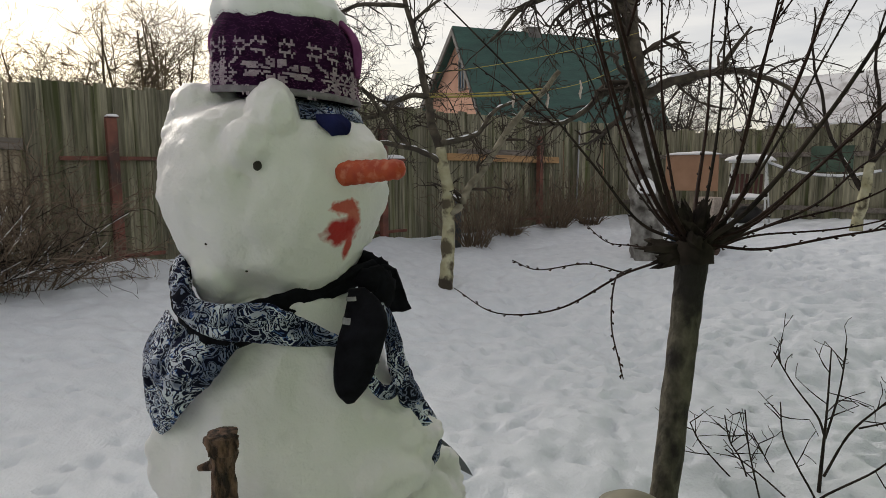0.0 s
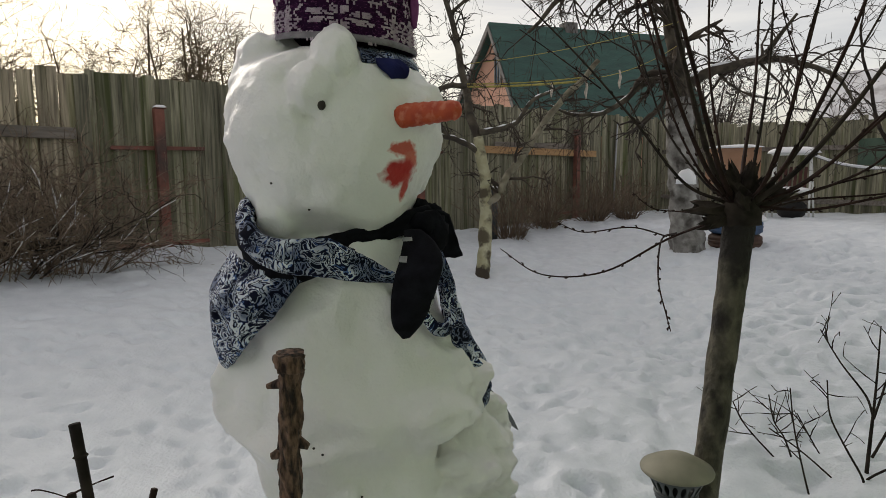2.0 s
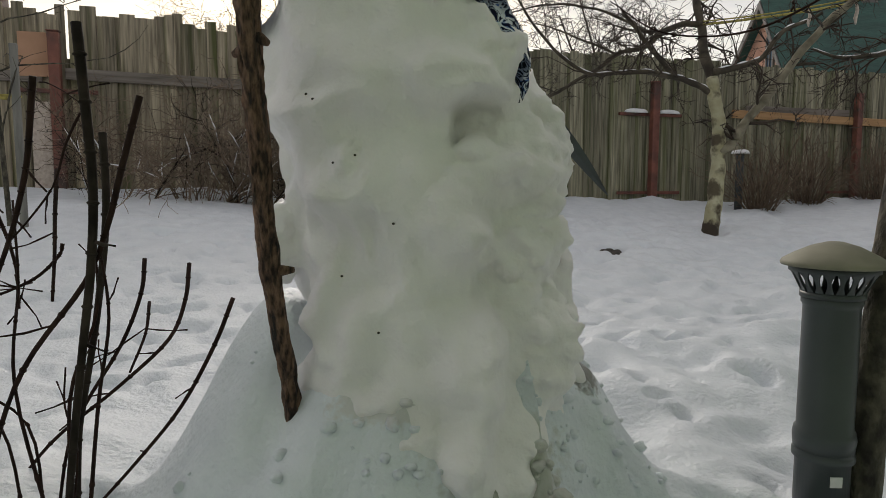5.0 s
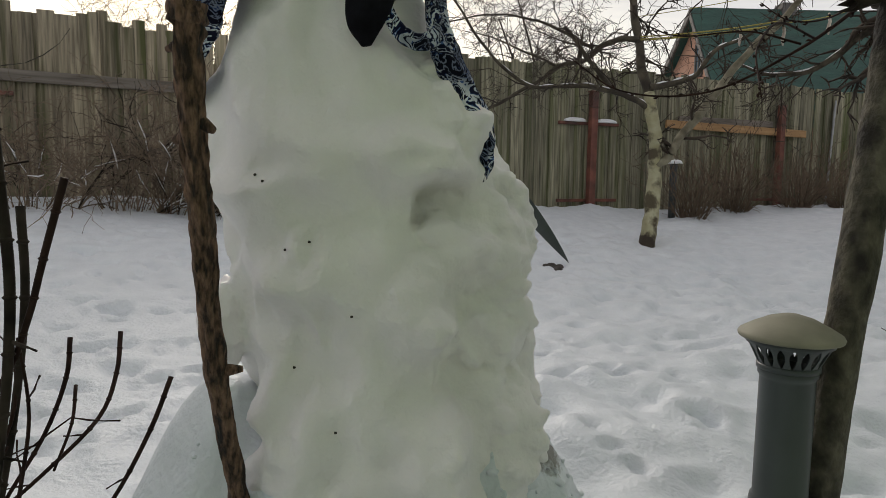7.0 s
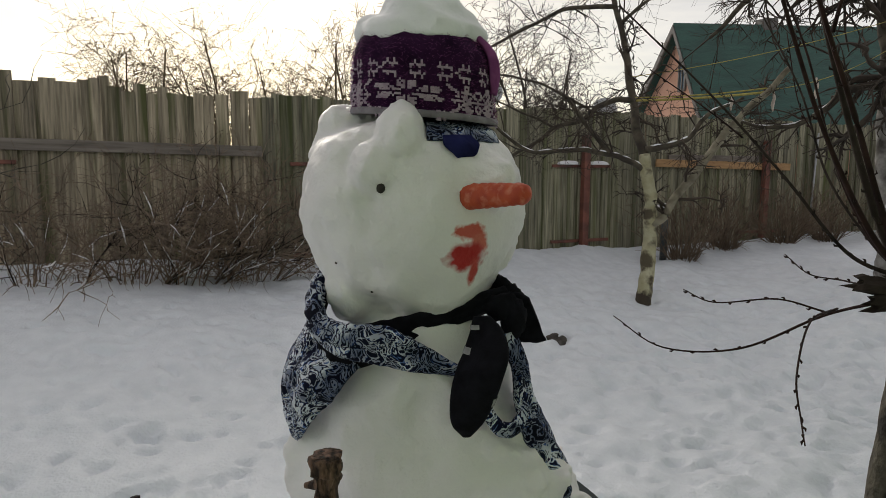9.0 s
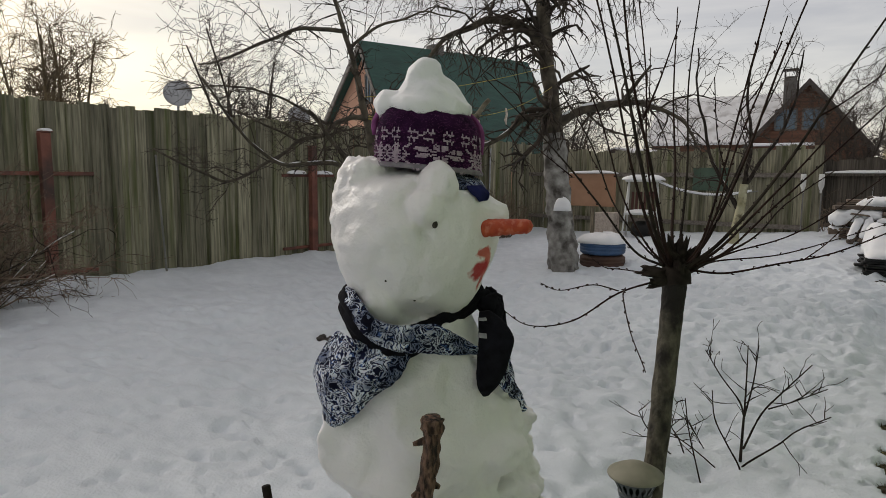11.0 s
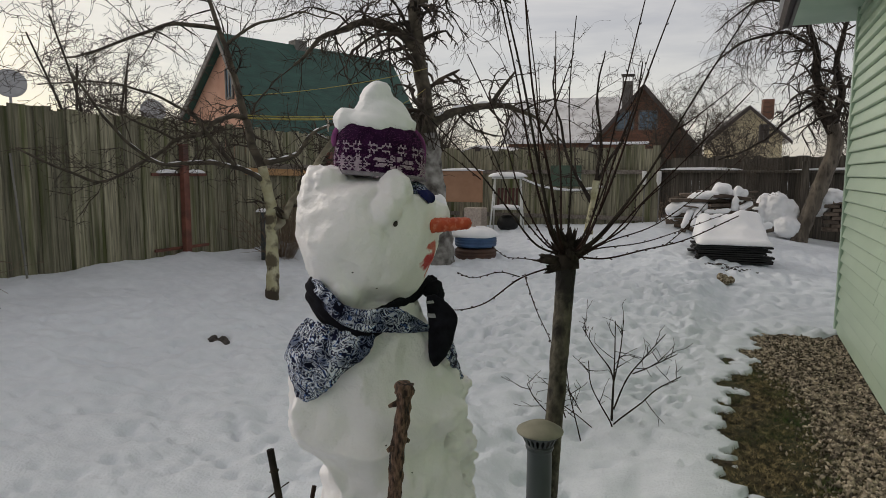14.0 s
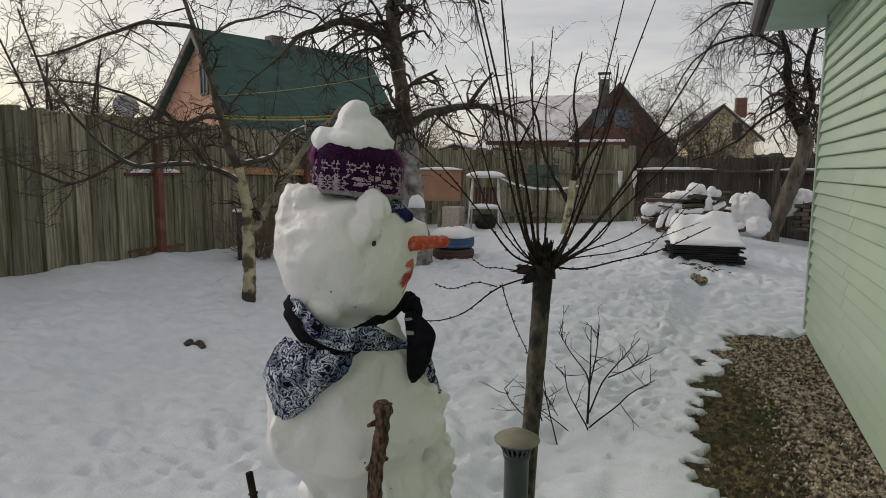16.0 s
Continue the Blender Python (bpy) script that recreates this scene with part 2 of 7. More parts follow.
TYRE_BROWN = material("brown_painted_tyre", (0.045, 0.022, 0.014), (0.085, 0.042, 0.026), scale=7.0, rough=0.7, bump=0.3)
PANEL = material("salmon_panel", (0.36, 0.20, 0.12), (0.46, 0.27, 0.17), scale=4.0, rough=0.8, bump=0.1)
PANEL_GREEN = material("green_door", (0.04, 0.075, 0.05), (0.075, 0.12, 0.085), scale=4.0, rough=0.7, bump=0.1)
BLACK_TUB = material("black_plank", (0.004, 0.004, 0.004), (0.013, 0.012, 0.011), scale=8.0, rough=0.7, bump=0.4)
LOG = material("old_timber", (0.06, 0.045, 0.035), (0.17, 0.13, 0.10), scale=9.0, rough=0.9, bump=0.5, random_shade=0.3)
ROPE = material("yellow_rope", (0.30, 0.25, 0.06), (0.46, 0.40, 0.13), scale=30.0, rough=0.9, bump=0.0)
RIBBON = material("pale_rag", (0.40, 0.33, 0.28), (0.60, 0.52, 0.45), scale=30.0, rough=0.9, bump=0.2)
STAKE = material("grey_lath", (0.12, 0.12, 0.11), (0.26, 0.25, 0.23), scale=6.0, rough=0.85, stretch=(4, 4, 0.5), bump=0.4, fine=20.0)
ZINC = material("zinc_tube", (0.30, 0.31, 0.32), (0.42, 0.43, 0.44), scale=6.0, rough=0.45, bump=0.1, metal=0.6)
ASH = material("ash", (0.02, 0.018, 0.017), (0.09, 0.08, 0.07), scale=20.0, rough=0.95, bump=0.6)
CLUMP = material("dry_clump", (0.09, 0.06, 0.03), (0.42, 0.36, 0.26), scale=40.0, rough=0.95, bump=0.6, lo=0.42, hi=0.58)
FOREST = material("far_forest", (0.030, 0.032, 0.032), (0.06, 0.06, 0.058), scale=0.3, rough=1.0, bump=0.0)


def snowman_snow():
    """Wet, packed snow with grit, greyer towards the icy hollows, and the smear of red colour that makes its mouth."""
    m = material("packed_snow", (0.80, 0.778, 0.785), (0.905, 0.883, 0.890), scale=5.0, rough=0.42, bump=0.5, fine=150.0, bump_size=0.004)
    bsdf = m.node_tree.nodes["Principled BSDF"]
    bsdf.inputs["Subsurface Weight"].default_value = 0.18
    bsdf.inputs["Subsurface Radius"].default_value = (0.020, 0.021, 0.024)
    return blots(m, (
        ((-1.775, 1.752, 1.338), (0.07, 0.032, 0.015), 70.0, (0.56, 0.10, 0.07)),
        ((-1.775, 1.772, 1.318), (0.07, 0.018, 0.020), 60.0, (0.58, 0.14, 0.10)),
        ((-1.775, 1.750, 1.293), (0.07, 0.040, 0.030), 40.0, (0.44, 0.018, 0.016)),
        ((-1.780, 1.770, 1.262), (0.06, 0.011, 0.034), 50.0, (0.52, 0.06, 0.04)),
    ))


def blots(m, rows):
    """Stains with ragged edges: rows of centre, size, grain and colour."""
    n, l = m.node_tree.nodes, m.node_tree.links
    bsdf = n["Principled BSDF"]
    old = bsdf.inputs["Base Color"].links[0].from_socket
    tc = n.new("ShaderNodeTexCoord")

    def blot(centre, size, grain):
        mp = n.new("ShaderNodeMapping")
        mp.vector_type = "POINT"
        mp.inputs["Location"].default_value = tuple(-c / s for c, s in zip(centre, size))
        mp.inputs["Scale"].default_value = tuple(1 / s for s in size)
        l.new(tc.outputs["Object"], mp.inputs["Vector"])
        length = n.new("ShaderNodeVectorMath")
        length.operation = "LENGTH"
        l.new(mp.outputs["Vector"], length.inputs[0])
        noise_tex = n.new("ShaderNodeTexNoise")
        noise_tex.inputs["Scale"].default_value, noise_tex.inputs["Detail"].default_value = grain, 5.0
        l.new(tc.outputs["Object"], noise_tex.inputs["Vector"])
        add = n.new("ShaderNodeMath")
        add.operation = "MULTIPLY_ADD"
        add.inputs[1].default_value = 1.3
        l.new(noise_tex.outputs["Fac"], add.inputs[0])
        l.new(length.outputs["Value"], add.inputs[2])
        edge = n.new("ShaderNodeMapRange")
        edge.inputs["From Min"].default_value, edge.inputs["From Max"].default_value = 1.75, 1.35
        l.new(add.outputs[0], edge.inputs["Value"])
        return edge.outputs["Result"]

    colour = old
    for centre, size, grain, paint in rows:
        mix = n.new("ShaderNodeMix")
        mix.data_type = "RGBA"
        l.new(blot(centre, size, grain), mix.inputs["Factor"])
        l.new(colour, mix.inputs["A"])
        mix.inputs["B"].default_value = (*paint, 1)
        colour = mix.outputs["Result"]
    l.new(colour, bsdf.inputs["Base Color"])
    return m


def scarf_print():
    """Thin cotton printed in navy, pale blue and white with curling motifs."""
    m = bpy.data.materials.new("printed_cotton")
    m.use_nodes = True
    n, l = m.node_tree.nodes, m.node_tree.links
    bsdf = n["Principled BSDF"]
    bsdf.inputs["Roughness"].default_value = 0.9
    bsdf.inputs["Specular IOR Level"].default_value = 0.15
    tc = n.new("ShaderNodeTexCoord")
    warp = n.new("ShaderNodeTexNoise")
    warp.inputs["Scale"].default_value, warp.inputs["Detail"].default_value = 27.0, 3.0
    warp.inputs["Distortion"].default_value = 1.4
    l.new(tc.outputs["Object"], warp.inputs["Vector"])
    ramp = n.new("ShaderNodeValToRGB")
    ramp.color_ramp.interpolation = "CONSTANT"
    ramp.color_ramp.elements[0].position, ramp.color_ramp.elements[0].color = 0.0, (0.008, 0.010, 0.030, 1)
    ramp.color_ramp.elements[1].position, ramp.color_ramp.elements[1].color = 0.40, (0.60, 0.65, 0.74, 1)
    for p, c in ((0.435, (0.008, 0.01, 0.035, 1)), (0.50, (0.10, 0.18, 0.42, 1)), (0.515, (0.66, 0.70, 0.77, 1)), (0.575, (0.008, 0.010, 0.035, 1)), (0.62, (0.42, 0.48, 0.60, 1)), (0.66, (0.01, 0.012, 0.04, 1))):
        ramp.color_ramp.elements.new(p).color = c
    l.new(warp.outputs["Fac"], ramp.inputs["Fac"])
    ground_tex = n.new("ShaderNodeTexNoise")
    ground_tex.inputs["Scale"].default_value, ground_tex.inputs["Detail"].default_value = 11.0, 2.0
    l.new(tc.outputs["Object"], ground_tex.inputs["Vector"])
    patch = n.new("ShaderNodeValToRGB")
    patch.color_ramp.elements[0].position, patch.color_ramp.elements[0].color = 0.42, (0.22, 0.24, 0.32, 1)
    patch.color_ramp.elements[1].position, patch.color_ramp.elements[1].color = 0.56, (1, 1, 1, 1)
    l.new(ground_tex.outputs["Fac"], patch.inputs["Fac"])
    dim = n.new("ShaderNodeMix")
    dim.data_type, dim.blend_type = "RGBA", "MULTIPLY"
    dim.inputs["Factor"].default_value = 1.0
    l.new(ramp.outputs["Color"], dim.inputs["A"])
    l.new(patch.outputs["Color"], dim.inputs["B"])
    l.new(dim.outputs["Result"], bsdf.inputs["Base Color"])
    weave = n.new("ShaderNodeTexNoise")
    weave.inputs["Scale"].default_value = 300.0
    l.new(tc.outputs["Object"], weave.inputs["Vector"])
    bp = n.new("ShaderNodeBump")
    bp.inputs["Strength"].default_value, bp.inputs["Distance"].default_value = 0.3, 0.002
    l.new(weave.outputs["Fac"], bp.inputs["Height"])
    l.new(bp.outputs["Normal"], bsdf.inputs["Normal"])
    return m


PACKED = snowman_snow()
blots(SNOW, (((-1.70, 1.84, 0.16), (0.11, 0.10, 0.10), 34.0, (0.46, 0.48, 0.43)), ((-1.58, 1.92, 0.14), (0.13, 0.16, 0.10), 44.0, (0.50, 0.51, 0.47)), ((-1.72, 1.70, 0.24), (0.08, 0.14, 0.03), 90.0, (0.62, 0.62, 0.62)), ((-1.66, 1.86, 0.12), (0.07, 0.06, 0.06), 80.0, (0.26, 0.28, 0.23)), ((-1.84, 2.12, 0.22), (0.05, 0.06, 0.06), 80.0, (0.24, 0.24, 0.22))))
blots(BARK_WILLOW, (((-1.636, 2.82, 1.12), (0.12, 0.12, 0.12), 20.0, (0.016, 0.013, 0.011)),))
blots(BARK_PAINT, (((-5.60, 5.62, 0.18), (0.13, 0.11, 0.12), 26.0, (0.05, 0.038, 0.026)), ((-5.70, 5.72, 1.04), (0.12, 0.10, 0.06), 24.0, (0.09, 0.072, 0.045)), ((-5.66, 5.70, 0.58), (0.10, 0.06, 0.10), 24.0, (0.09, 0.075, 0.045))))
PRINT = scarf_print()


# ---- building helpers ----
def mesh_object(name, verts, faces, mat, parent=None, label="", smooth=True):
    me = bpy.data.meshes.new(name)
    me.from_pydata([tuple(v) for v in verts], [], faces)
    me.materials.append(mat)
    if smooth:
        me.polygons.foreach_set("use_smooth", [True] * len(me.polygons))
    me.update()
    ob = new(name, me)
    if parent is not None:
        ob.parent = parent
    if label:
        ob["label"] = label
    return ob


def part(name, bm, mat, parent=None, label="", smooth=False):
    me = bpy.data.meshes.new(name)
    bm.to_mesh(me)
    bm.free()
    me.materials.append(mat)
    if smooth:
        me.polygons.foreach_set("use_smooth", [True] * len(me.polygons))
    ob = new(name, me)
    if parent is not None:
        ob.parent = parent
    if label:
        ob["label"] = label
    return ob


def thing(name, label, category, group="", kind="", at=(0, 0, 0), turn=0.0):
    ob = new(name)
    ob.matrix_basis = pose(*at, 0, 0, turn)
    return tagged(ob, label, category, group, kind)


def box(sx, sy, sz, at=(0, 0, 0), bevel=0.0, turn=None):
    bm = bmesh.new()
    bmesh.ops.create_cube(bm, size=1.0, matrix=Matrix.Diagonal((sx, sy, sz, 1)))
    if bevel:
        bmesh.ops.bevel(bm, geom=bm.edges[:], offset=bevel, segments=1, affect="EDGES")
    if turn is not None:
        bmesh.ops.transform(bm, matrix=turn, verts=bm.verts)
    bmesh.ops.translate(bm, verts=bm.verts, vec=at)
    return bm


def join(*bms):
    out = bmesh.new()
    for b in bms:
        me = bpy.data.meshes.new("tmp")
        b.to_mesh(me)
        b.free()
        out.from_mesh(me)
        bpy.data.meshes.remove(me)
    return out


def frame_axes(way):
    way = Vector(way).normalized()
    side = way.cross(Vector((0, 0, 1)) if abs(way.z) < 0.9 else Vector((1, 0, 0))).normalized()
    return side, side.cross(way)


def tubes(paths, sides=5):
    """One mesh's verts and faces for many tapered tubes: rows of (points, radii)."""
    verts, faces = [], []
    for pts, radii in paths:
        pts = [Vector(p) for p in pts]
        first = len(verts)
        for i, p in enumerate(pts):
            way = pts[min(i + 1, len(pts) - 1)] - pts[max(i - 1, 0)]
            if way.length < 1e-6:
                way = Vector((0, 0, 1))
            a, b = frame_axes(way)
            for s in range(sides):
                t = 2 * math.pi * s / sides
                verts.append(p + radii[i] * (math.cos(t) * a + math.sin(t) * b))
        for i in range(len(pts) - 1):
            for s in range(sides):
                q, r = first + i * sides, (s + 1) % sides
                faces.append((q + s, q + r, q + sides + r, q + sides + s))
        faces.append(tuple(first + s for s in reversed(range(sides))))
        last = first + (len(pts) - 1) * sides
        faces.append(tuple(last + s for s in range(sides)))
    return verts, faces


def bezier(points, steps):
    """A smooth line through the points (Catmull-Rom)."""
    p = [Vector(q) for q in points]
    p = [2 * p[0] - p[1]] + p + [2 * p[-1] - p[-2]]
    out = []
    for i in range(1, len(p) - 2):
        for k in range(steps):
            t = k / steps
            out.append(0.5 * ((2 * p[i]) + (p[i + 1] - p[i - 1]) * t + (2 * p[i - 1] - 5 * p[i] + 4 * p[i + 1] - p[i + 2]) * t * t + (3 * p[i] - p[i - 1] - 3 * p[i + 1] + p[i + 2]) * t ** 3))
    return out + [p[-2]]


def taper(n, r0, r1, power=1.0):
    return [r0 + (r1 - r0) * (i / (n - 1)) ** power for i in range(n)]


def twig(rng, start, way, length, r0, out, depth=2, sag=0.0, wander=0.35, kids=4, shrink=0.5, spread=0.9):
    """A crooked branch with smaller ones on it, appended to out."""
    n = max(4, min(9, int(length / 0.09)))
    p, d = Vector(start), Vector(way).normalized()
    pts = [p.copy()]
    for i in range(n - 1):
        d = (d + Vector((rng.gauss(0, 1), rng.gauss(0, 1), rng.gauss(0, 1) - sag)) * wander / math.sqrt(n)).normalized()
        p = p + d * length / (n - 1)
        pts.append(p.copy())
    out.append((pts, [r * (1.45 if k % 2 and 0 < k else 0.9) for k, r in enumerate(taper(n, r0, max(r0 * 0.35, 0.0012)))]))
    if depth:
        for _ in range(kids):
            i = rng.randint(1, n - 1)
            base = (pts[i] - pts[i - 1]).normalized()
            side = Vector((rng.gauss(0, 1), rng.gauss(0, 1), rng.gauss(0, 1))).normalized()
            way2 = (base * 0.7 + side * spread).normalized()
            twig(rng, pts[i], way2, length * shrink * rng.uniform(0.6, 1.25), max(r0 * 0.5, 0.0014), out, depth - 1, sag, wander, kids, shrink, spread)


def smooth_step(v):
    v = np.clip(v, 0, 1)
    return v * v * (3 - 2 * v)


LATTICE = np.random.RandomState(7).rand(256, 256)


def field(x, y, size):
    """Smooth noise, 0 to 1, with lumps of that size in metres."""
    x, y = np.asarray(x) / size, np.asarray(y) / size
    i, j = np.floor(x).astype(int), np.floor(y).astype(int)
    u, v = smooth_step(x - i), smooth_step(y - j)
    a, b = LATTICE[i % 256, j % 256], LATTICE[(i + 1) % 256, j % 256]
    c, d = LATTICE[i % 256, (j + 1) % 256], LATTICE[(i + 1) % 256, (j + 1) % 256]
    return (a * (1 - u) + b * u) * (1 - v) + (c * (1 - u) + d * u) * v


# ---- the lie of the land ----
MAN_X, MAN_Y = -1.96, 1.74


def land(x, y):
    """Height of the snow without its small dents: the yard rises to the long fence and to its far end."""
    x, y = np.asarray(x, float), np.asarray(y, float)
    start = 2.6 + 0.9 * smooth_step((y - 1.5) / 2.5)
    west = 0.44 * smooth_step((-x - start) / 4.6) * (1 - 0.35 * smooth_step((y - 3) / 6)) * (1 + 0.18 * smooth_step((2.5 - y) / 3))
    north = 0.55 * smooth_step((y - 5) / 6) * np.exp(-(((x + 3.2) / 3.4) ** 2))
    north = north + 0.13 * smooth_step((y - 10.6) / 1.5) * smooth_step((x + 3.6) / 1.6) * np.exp(-((np.maximum(x, 0) / 3.0) ** 2))
    far = smooth_step((np.hypot(x + 3, y - 4) - 14) / 20)
    r = np.hypot((x + 2.05) * np.where(x > -2.05, 1.08, 1.0), y - 1.80) * (1 + 0.10 * (field(x, y, 0.25) - 0.5))
    mound = 0.40 * np.exp(-((r / (0.452 + 0.030 * (y - 1.80) / np.maximum(r, 0.05))) ** 5.0)) * (1 + 0.16 * (field(x, y, 0.11) - 0.5))
    churned = np.exp(-(((x + 1.64) / 0.24) ** 2 + ((y - 1.92) / 0.34) ** 2))
    mound = mound + churned * (0.15 * (0.5 - np.abs(field(x, y, 0.10) - 0.5) * 2) - 0.05 + 0.11 * (field(x + 5, y, 0.055) - 0.5)) - 0.10 * np.exp(-((x + 1.85) ** 2 + (y - 1.53) ** 2) / 0.0064)
    mound = mound - 0.035 * np.exp(-(((r - 0.62) / 0.16) ** 2))
    bank = -0.10 * np.exp(-(((x + 1.7) / 0.5) ** 2 + ((y - 3.2) / 0.8) ** 2))
    return (west + north) * (1 - far) + 0.5 * far + mound + bank


prints = random.Random(5)
DENTS = [(prints.gauss(-3.4, 1.5), prints.uniform(0.6, 9.5), prints.uniform(0.035, 0.085), prints.uniform(0.012, 0.040)) for _ in range(880)]
DENTS += [(prints.gauss(-1.5, 0.45), prints.uniform(4.5, 10.0), prints.uniform(0.05, 0.09), prints.uniform(0.012, 0.028)) for _ in range(240)]
DENTS += [(prints.uniform(-3.8, -0.7), prints.uniform(4.3, 8.8), prints.uniform(0.04, 0.08), prints.uniform(0.012, 0.034)) for _ in range(620)]
DENTS += [(-1.0 - abs(prints.gauss(0, 0.35)), prints.uniform(4.0, 8.2), prints.uniform(0.03, 0.05), prints.uniform(0.015, 0.035)) for _ in range(240)]
DENTS += [(prints.uniform(-6.8, -2.6), prints.uniform(0.2, 6.5), prints.uniform(0.028, 0.06), prints.uniform(0.012, 0.032)) for _ in range(700)]


def bare(x, y):
    """1 where the snow has melted along the house, 0 where it lies."""
    edge = -0.98 + 0.16 * smooth_step((y - 5.2) / 1.2) + 0.10 * (field(x, y, 0.55) - 0.5) + 0.26 * (field(x + 9, y, 0.20) - 0.5) + 0.22 * (field(x * 0.7, y + 5, 0.10) - 0.5) + 0.12 * (field(x, y + 3, 0.05) - 0.5)
    edge = edge + 0.26 * np.exp(-(((y - 3.30) / 0.30) ** 2))
    end = smooth_step((7.30 + 0.5 * x - y) / 0.18 + 1.6 * (field(x, y, 0.22) - 0.5) + 1.0 * (field(x, y, 0.08) - 0.5))
    return smooth_step((x - edge) / 0.07) * end * smooth_step((y + 6.0) / 0.5)


def snow_height(x, y):
    z = land(x, y)
    near = np.exp(-(np.hypot(x + 3, y - 4) / 11) ** 4) * (0.25 + 0.75 * smooth_step((-x - 0.7) / 1.2))
    near = near * (1 - 0.65 * smooth_step((2.9 - y) / 1.0) * smooth_step((-x - 2.3) / 0.5))
    z = z + near * (0.07 * (field(x, y, 0.9) - 0.5) + 0.066 * (field(x + 3, y + 8, 0.21) - 0.5) + 0.030 * (field(x, y, 0.09) - 0.5) + 0.013 * (field(x + 2, y, 0.05) - 0.5))
    for dx, dy, s, depth in DENTS:
        m = (np.abs(x - dx) < 2.6 * s) & (np.abs(y - dy) < 2.6 * s)
        if m.any():
            u, v = x[m] - dx, y[m] - dy
            c, k = math.cos(dx * 40), math.sin(dx * 40)
            q = ((u * c + v * k) ** 2 + (1.7 * (v * c - u * k)) ** 2) / (s * s)
            z[m] += depth * (0.13 * np.exp(-((np.sqrt(q) - 1.45) / 0.35) ** 2) - np.exp(-q ** 2))
    drift = np.exp(-(((x + 7.75) / 0.45) ** 2)) * (0.07 + 0.09 * (field(x, y, 0.6) - 0.5))
    z = z + drift * (y < 13)
    hole = ((x + 5.06) ** 2 + ((y - 4.26) / 0.8) ** 2) / 0.011
    z = z - 0.10 * np.exp(-hole ** 2)
    thaw = smooth_step((x + 1.35) / 0.35) * smooth_step((9.6 - y) / 1.8)
    trod = smooth_step((x + 2.0) / 0.8) * smooth_step((y - 5.5) / 1.5) * smooth_step((13.5 - y) / 2)
    trod = trod * (0.050 * (np.abs(field(x, y, 0.19) - 0.5) * 2 - 0.5) + 0.034 * (field(x + 4, y, 0.085) - 0.5))
    return z * (1 - 0.82 * thaw) + 0.014 * thaw + trod - 0.10 * bare(x, y)


def grid_sheet(name, xs, ys, height, mat, label, category):
    gx, gy = np.meshgrid(xs, ys)
    gz = height(gx, gy)
    nx, ny = len(xs), len(ys)
    verts = np.stack([gx, gy, gz], -1).reshape(-1, 3)
    i = np.arange(nx * (ny - 1)).reshape(ny - 1, nx)[:, :-1].ravel()
    faces = np.stack([i, i + 1, i + nx + 1, i + nx], -1)
    me = bpy.data.meshes.new(name)
    me.from_pydata(verts.tolist(), [], faces.tolist())
    me.materials.append(mat)
    me.polygons.foreach_set("use_smooth", [True] * len(me.polygons))
    return tagged(new(name, me), label, category, kind="structure")


def spaced(lo, hi, fine, far, grow):
    """Coordinates that are fine between lo and hi and coarser out to far."""
    mid, step, v, out = list(np.arange(lo, hi, fine)), fine, hi, []
    while v < far:
        out.append(v)
        step *= grow
        v += step
    step, v, back = fine, lo, []
    while v > -far:
        step *= grow
        v -= step
        back.append(v)
    return np.array(back[::-1] + mid + out + [far])


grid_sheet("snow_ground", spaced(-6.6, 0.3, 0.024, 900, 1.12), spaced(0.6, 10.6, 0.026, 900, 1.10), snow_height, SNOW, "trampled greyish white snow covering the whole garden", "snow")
grid_sheet("ground", spaced(-1.6, 0.3, 0.06, 900, 1.3), spaced(2.0, 7.6, 0.06, 900, 1.3), lambda x, y: land(x, y) * np.where(x < -1.3, 1, 0) - 0.25 + 0.235 * smooth_step((x + 1.3) / 0.3) * smooth_step((6.8 - x) / 0.2) * smooth_step((9 - y) / 1) + 0.02 * (field(x, y, 0.12) - 0.5) * (np.abs(x) < 3), SOIL, "bare thawed strip of brown and green winter grass", "ground")

# pebbles along the house wall and dead grass beside them
rng = random.Random(11)
gv, gf = [], []
for _ in range(26000):
    y = rng.uniform(-1.5, 7.35)
    wide = 0.40 + 0.36 * smooth_step((y - 4.8) / 1.6)
    x = rng.uniform(-wide, -0.012) if rng.random() < 0.80 else -abs(rng.gauss(wide, 0.08))
    if x < -0.95 or x > -0.012 or bare(x, y) < 0.6:
        continue
    s, b = rng.choice((rng.uniform(0.005, 0.010), rng.uniform(0.008, 0.017))), len(gv)
    turn = Euler((rng.uniform(0, 6), rng.uniform(0, 6), rng.uniform(0, 6))).to_matrix()
    for px, py, pz in ((1, 0, 0), (-1, 0, 0), (0, 1, 0), (0, -1, 0), (0, 0, 1), (0, 0, -1), (0.66, 0.66, 0.5), (-0.66, -0.66, 0.5)):
        gv.append(turn @ Vector((px * s * rng.uniform(0.9, 1.7), py * s * rng.uniform(0.7, 1.1), pz * s * 0.6)) + Vector((x, y, -0.012 + s * 0.35)))
    gf += [(b + i, b + j, b + k) for i, j, k in ((6, 4, 0), (6, 0, 2), (6, 2, 4), (7, 1, 4), (7, 4, 3), (7, 3, 1), (0, 4, 3), (2, 1, 4), (0, 5, 2), (2, 5, 1), (1, 5, 3), (3, 5, 0))]
tagged(mesh_object("gravel", gv, gf, PEBBLE, smooth=False), "loose brown and beige pebbles along the house wall", "gravel", kind="stuff")
gv, gf = [], []
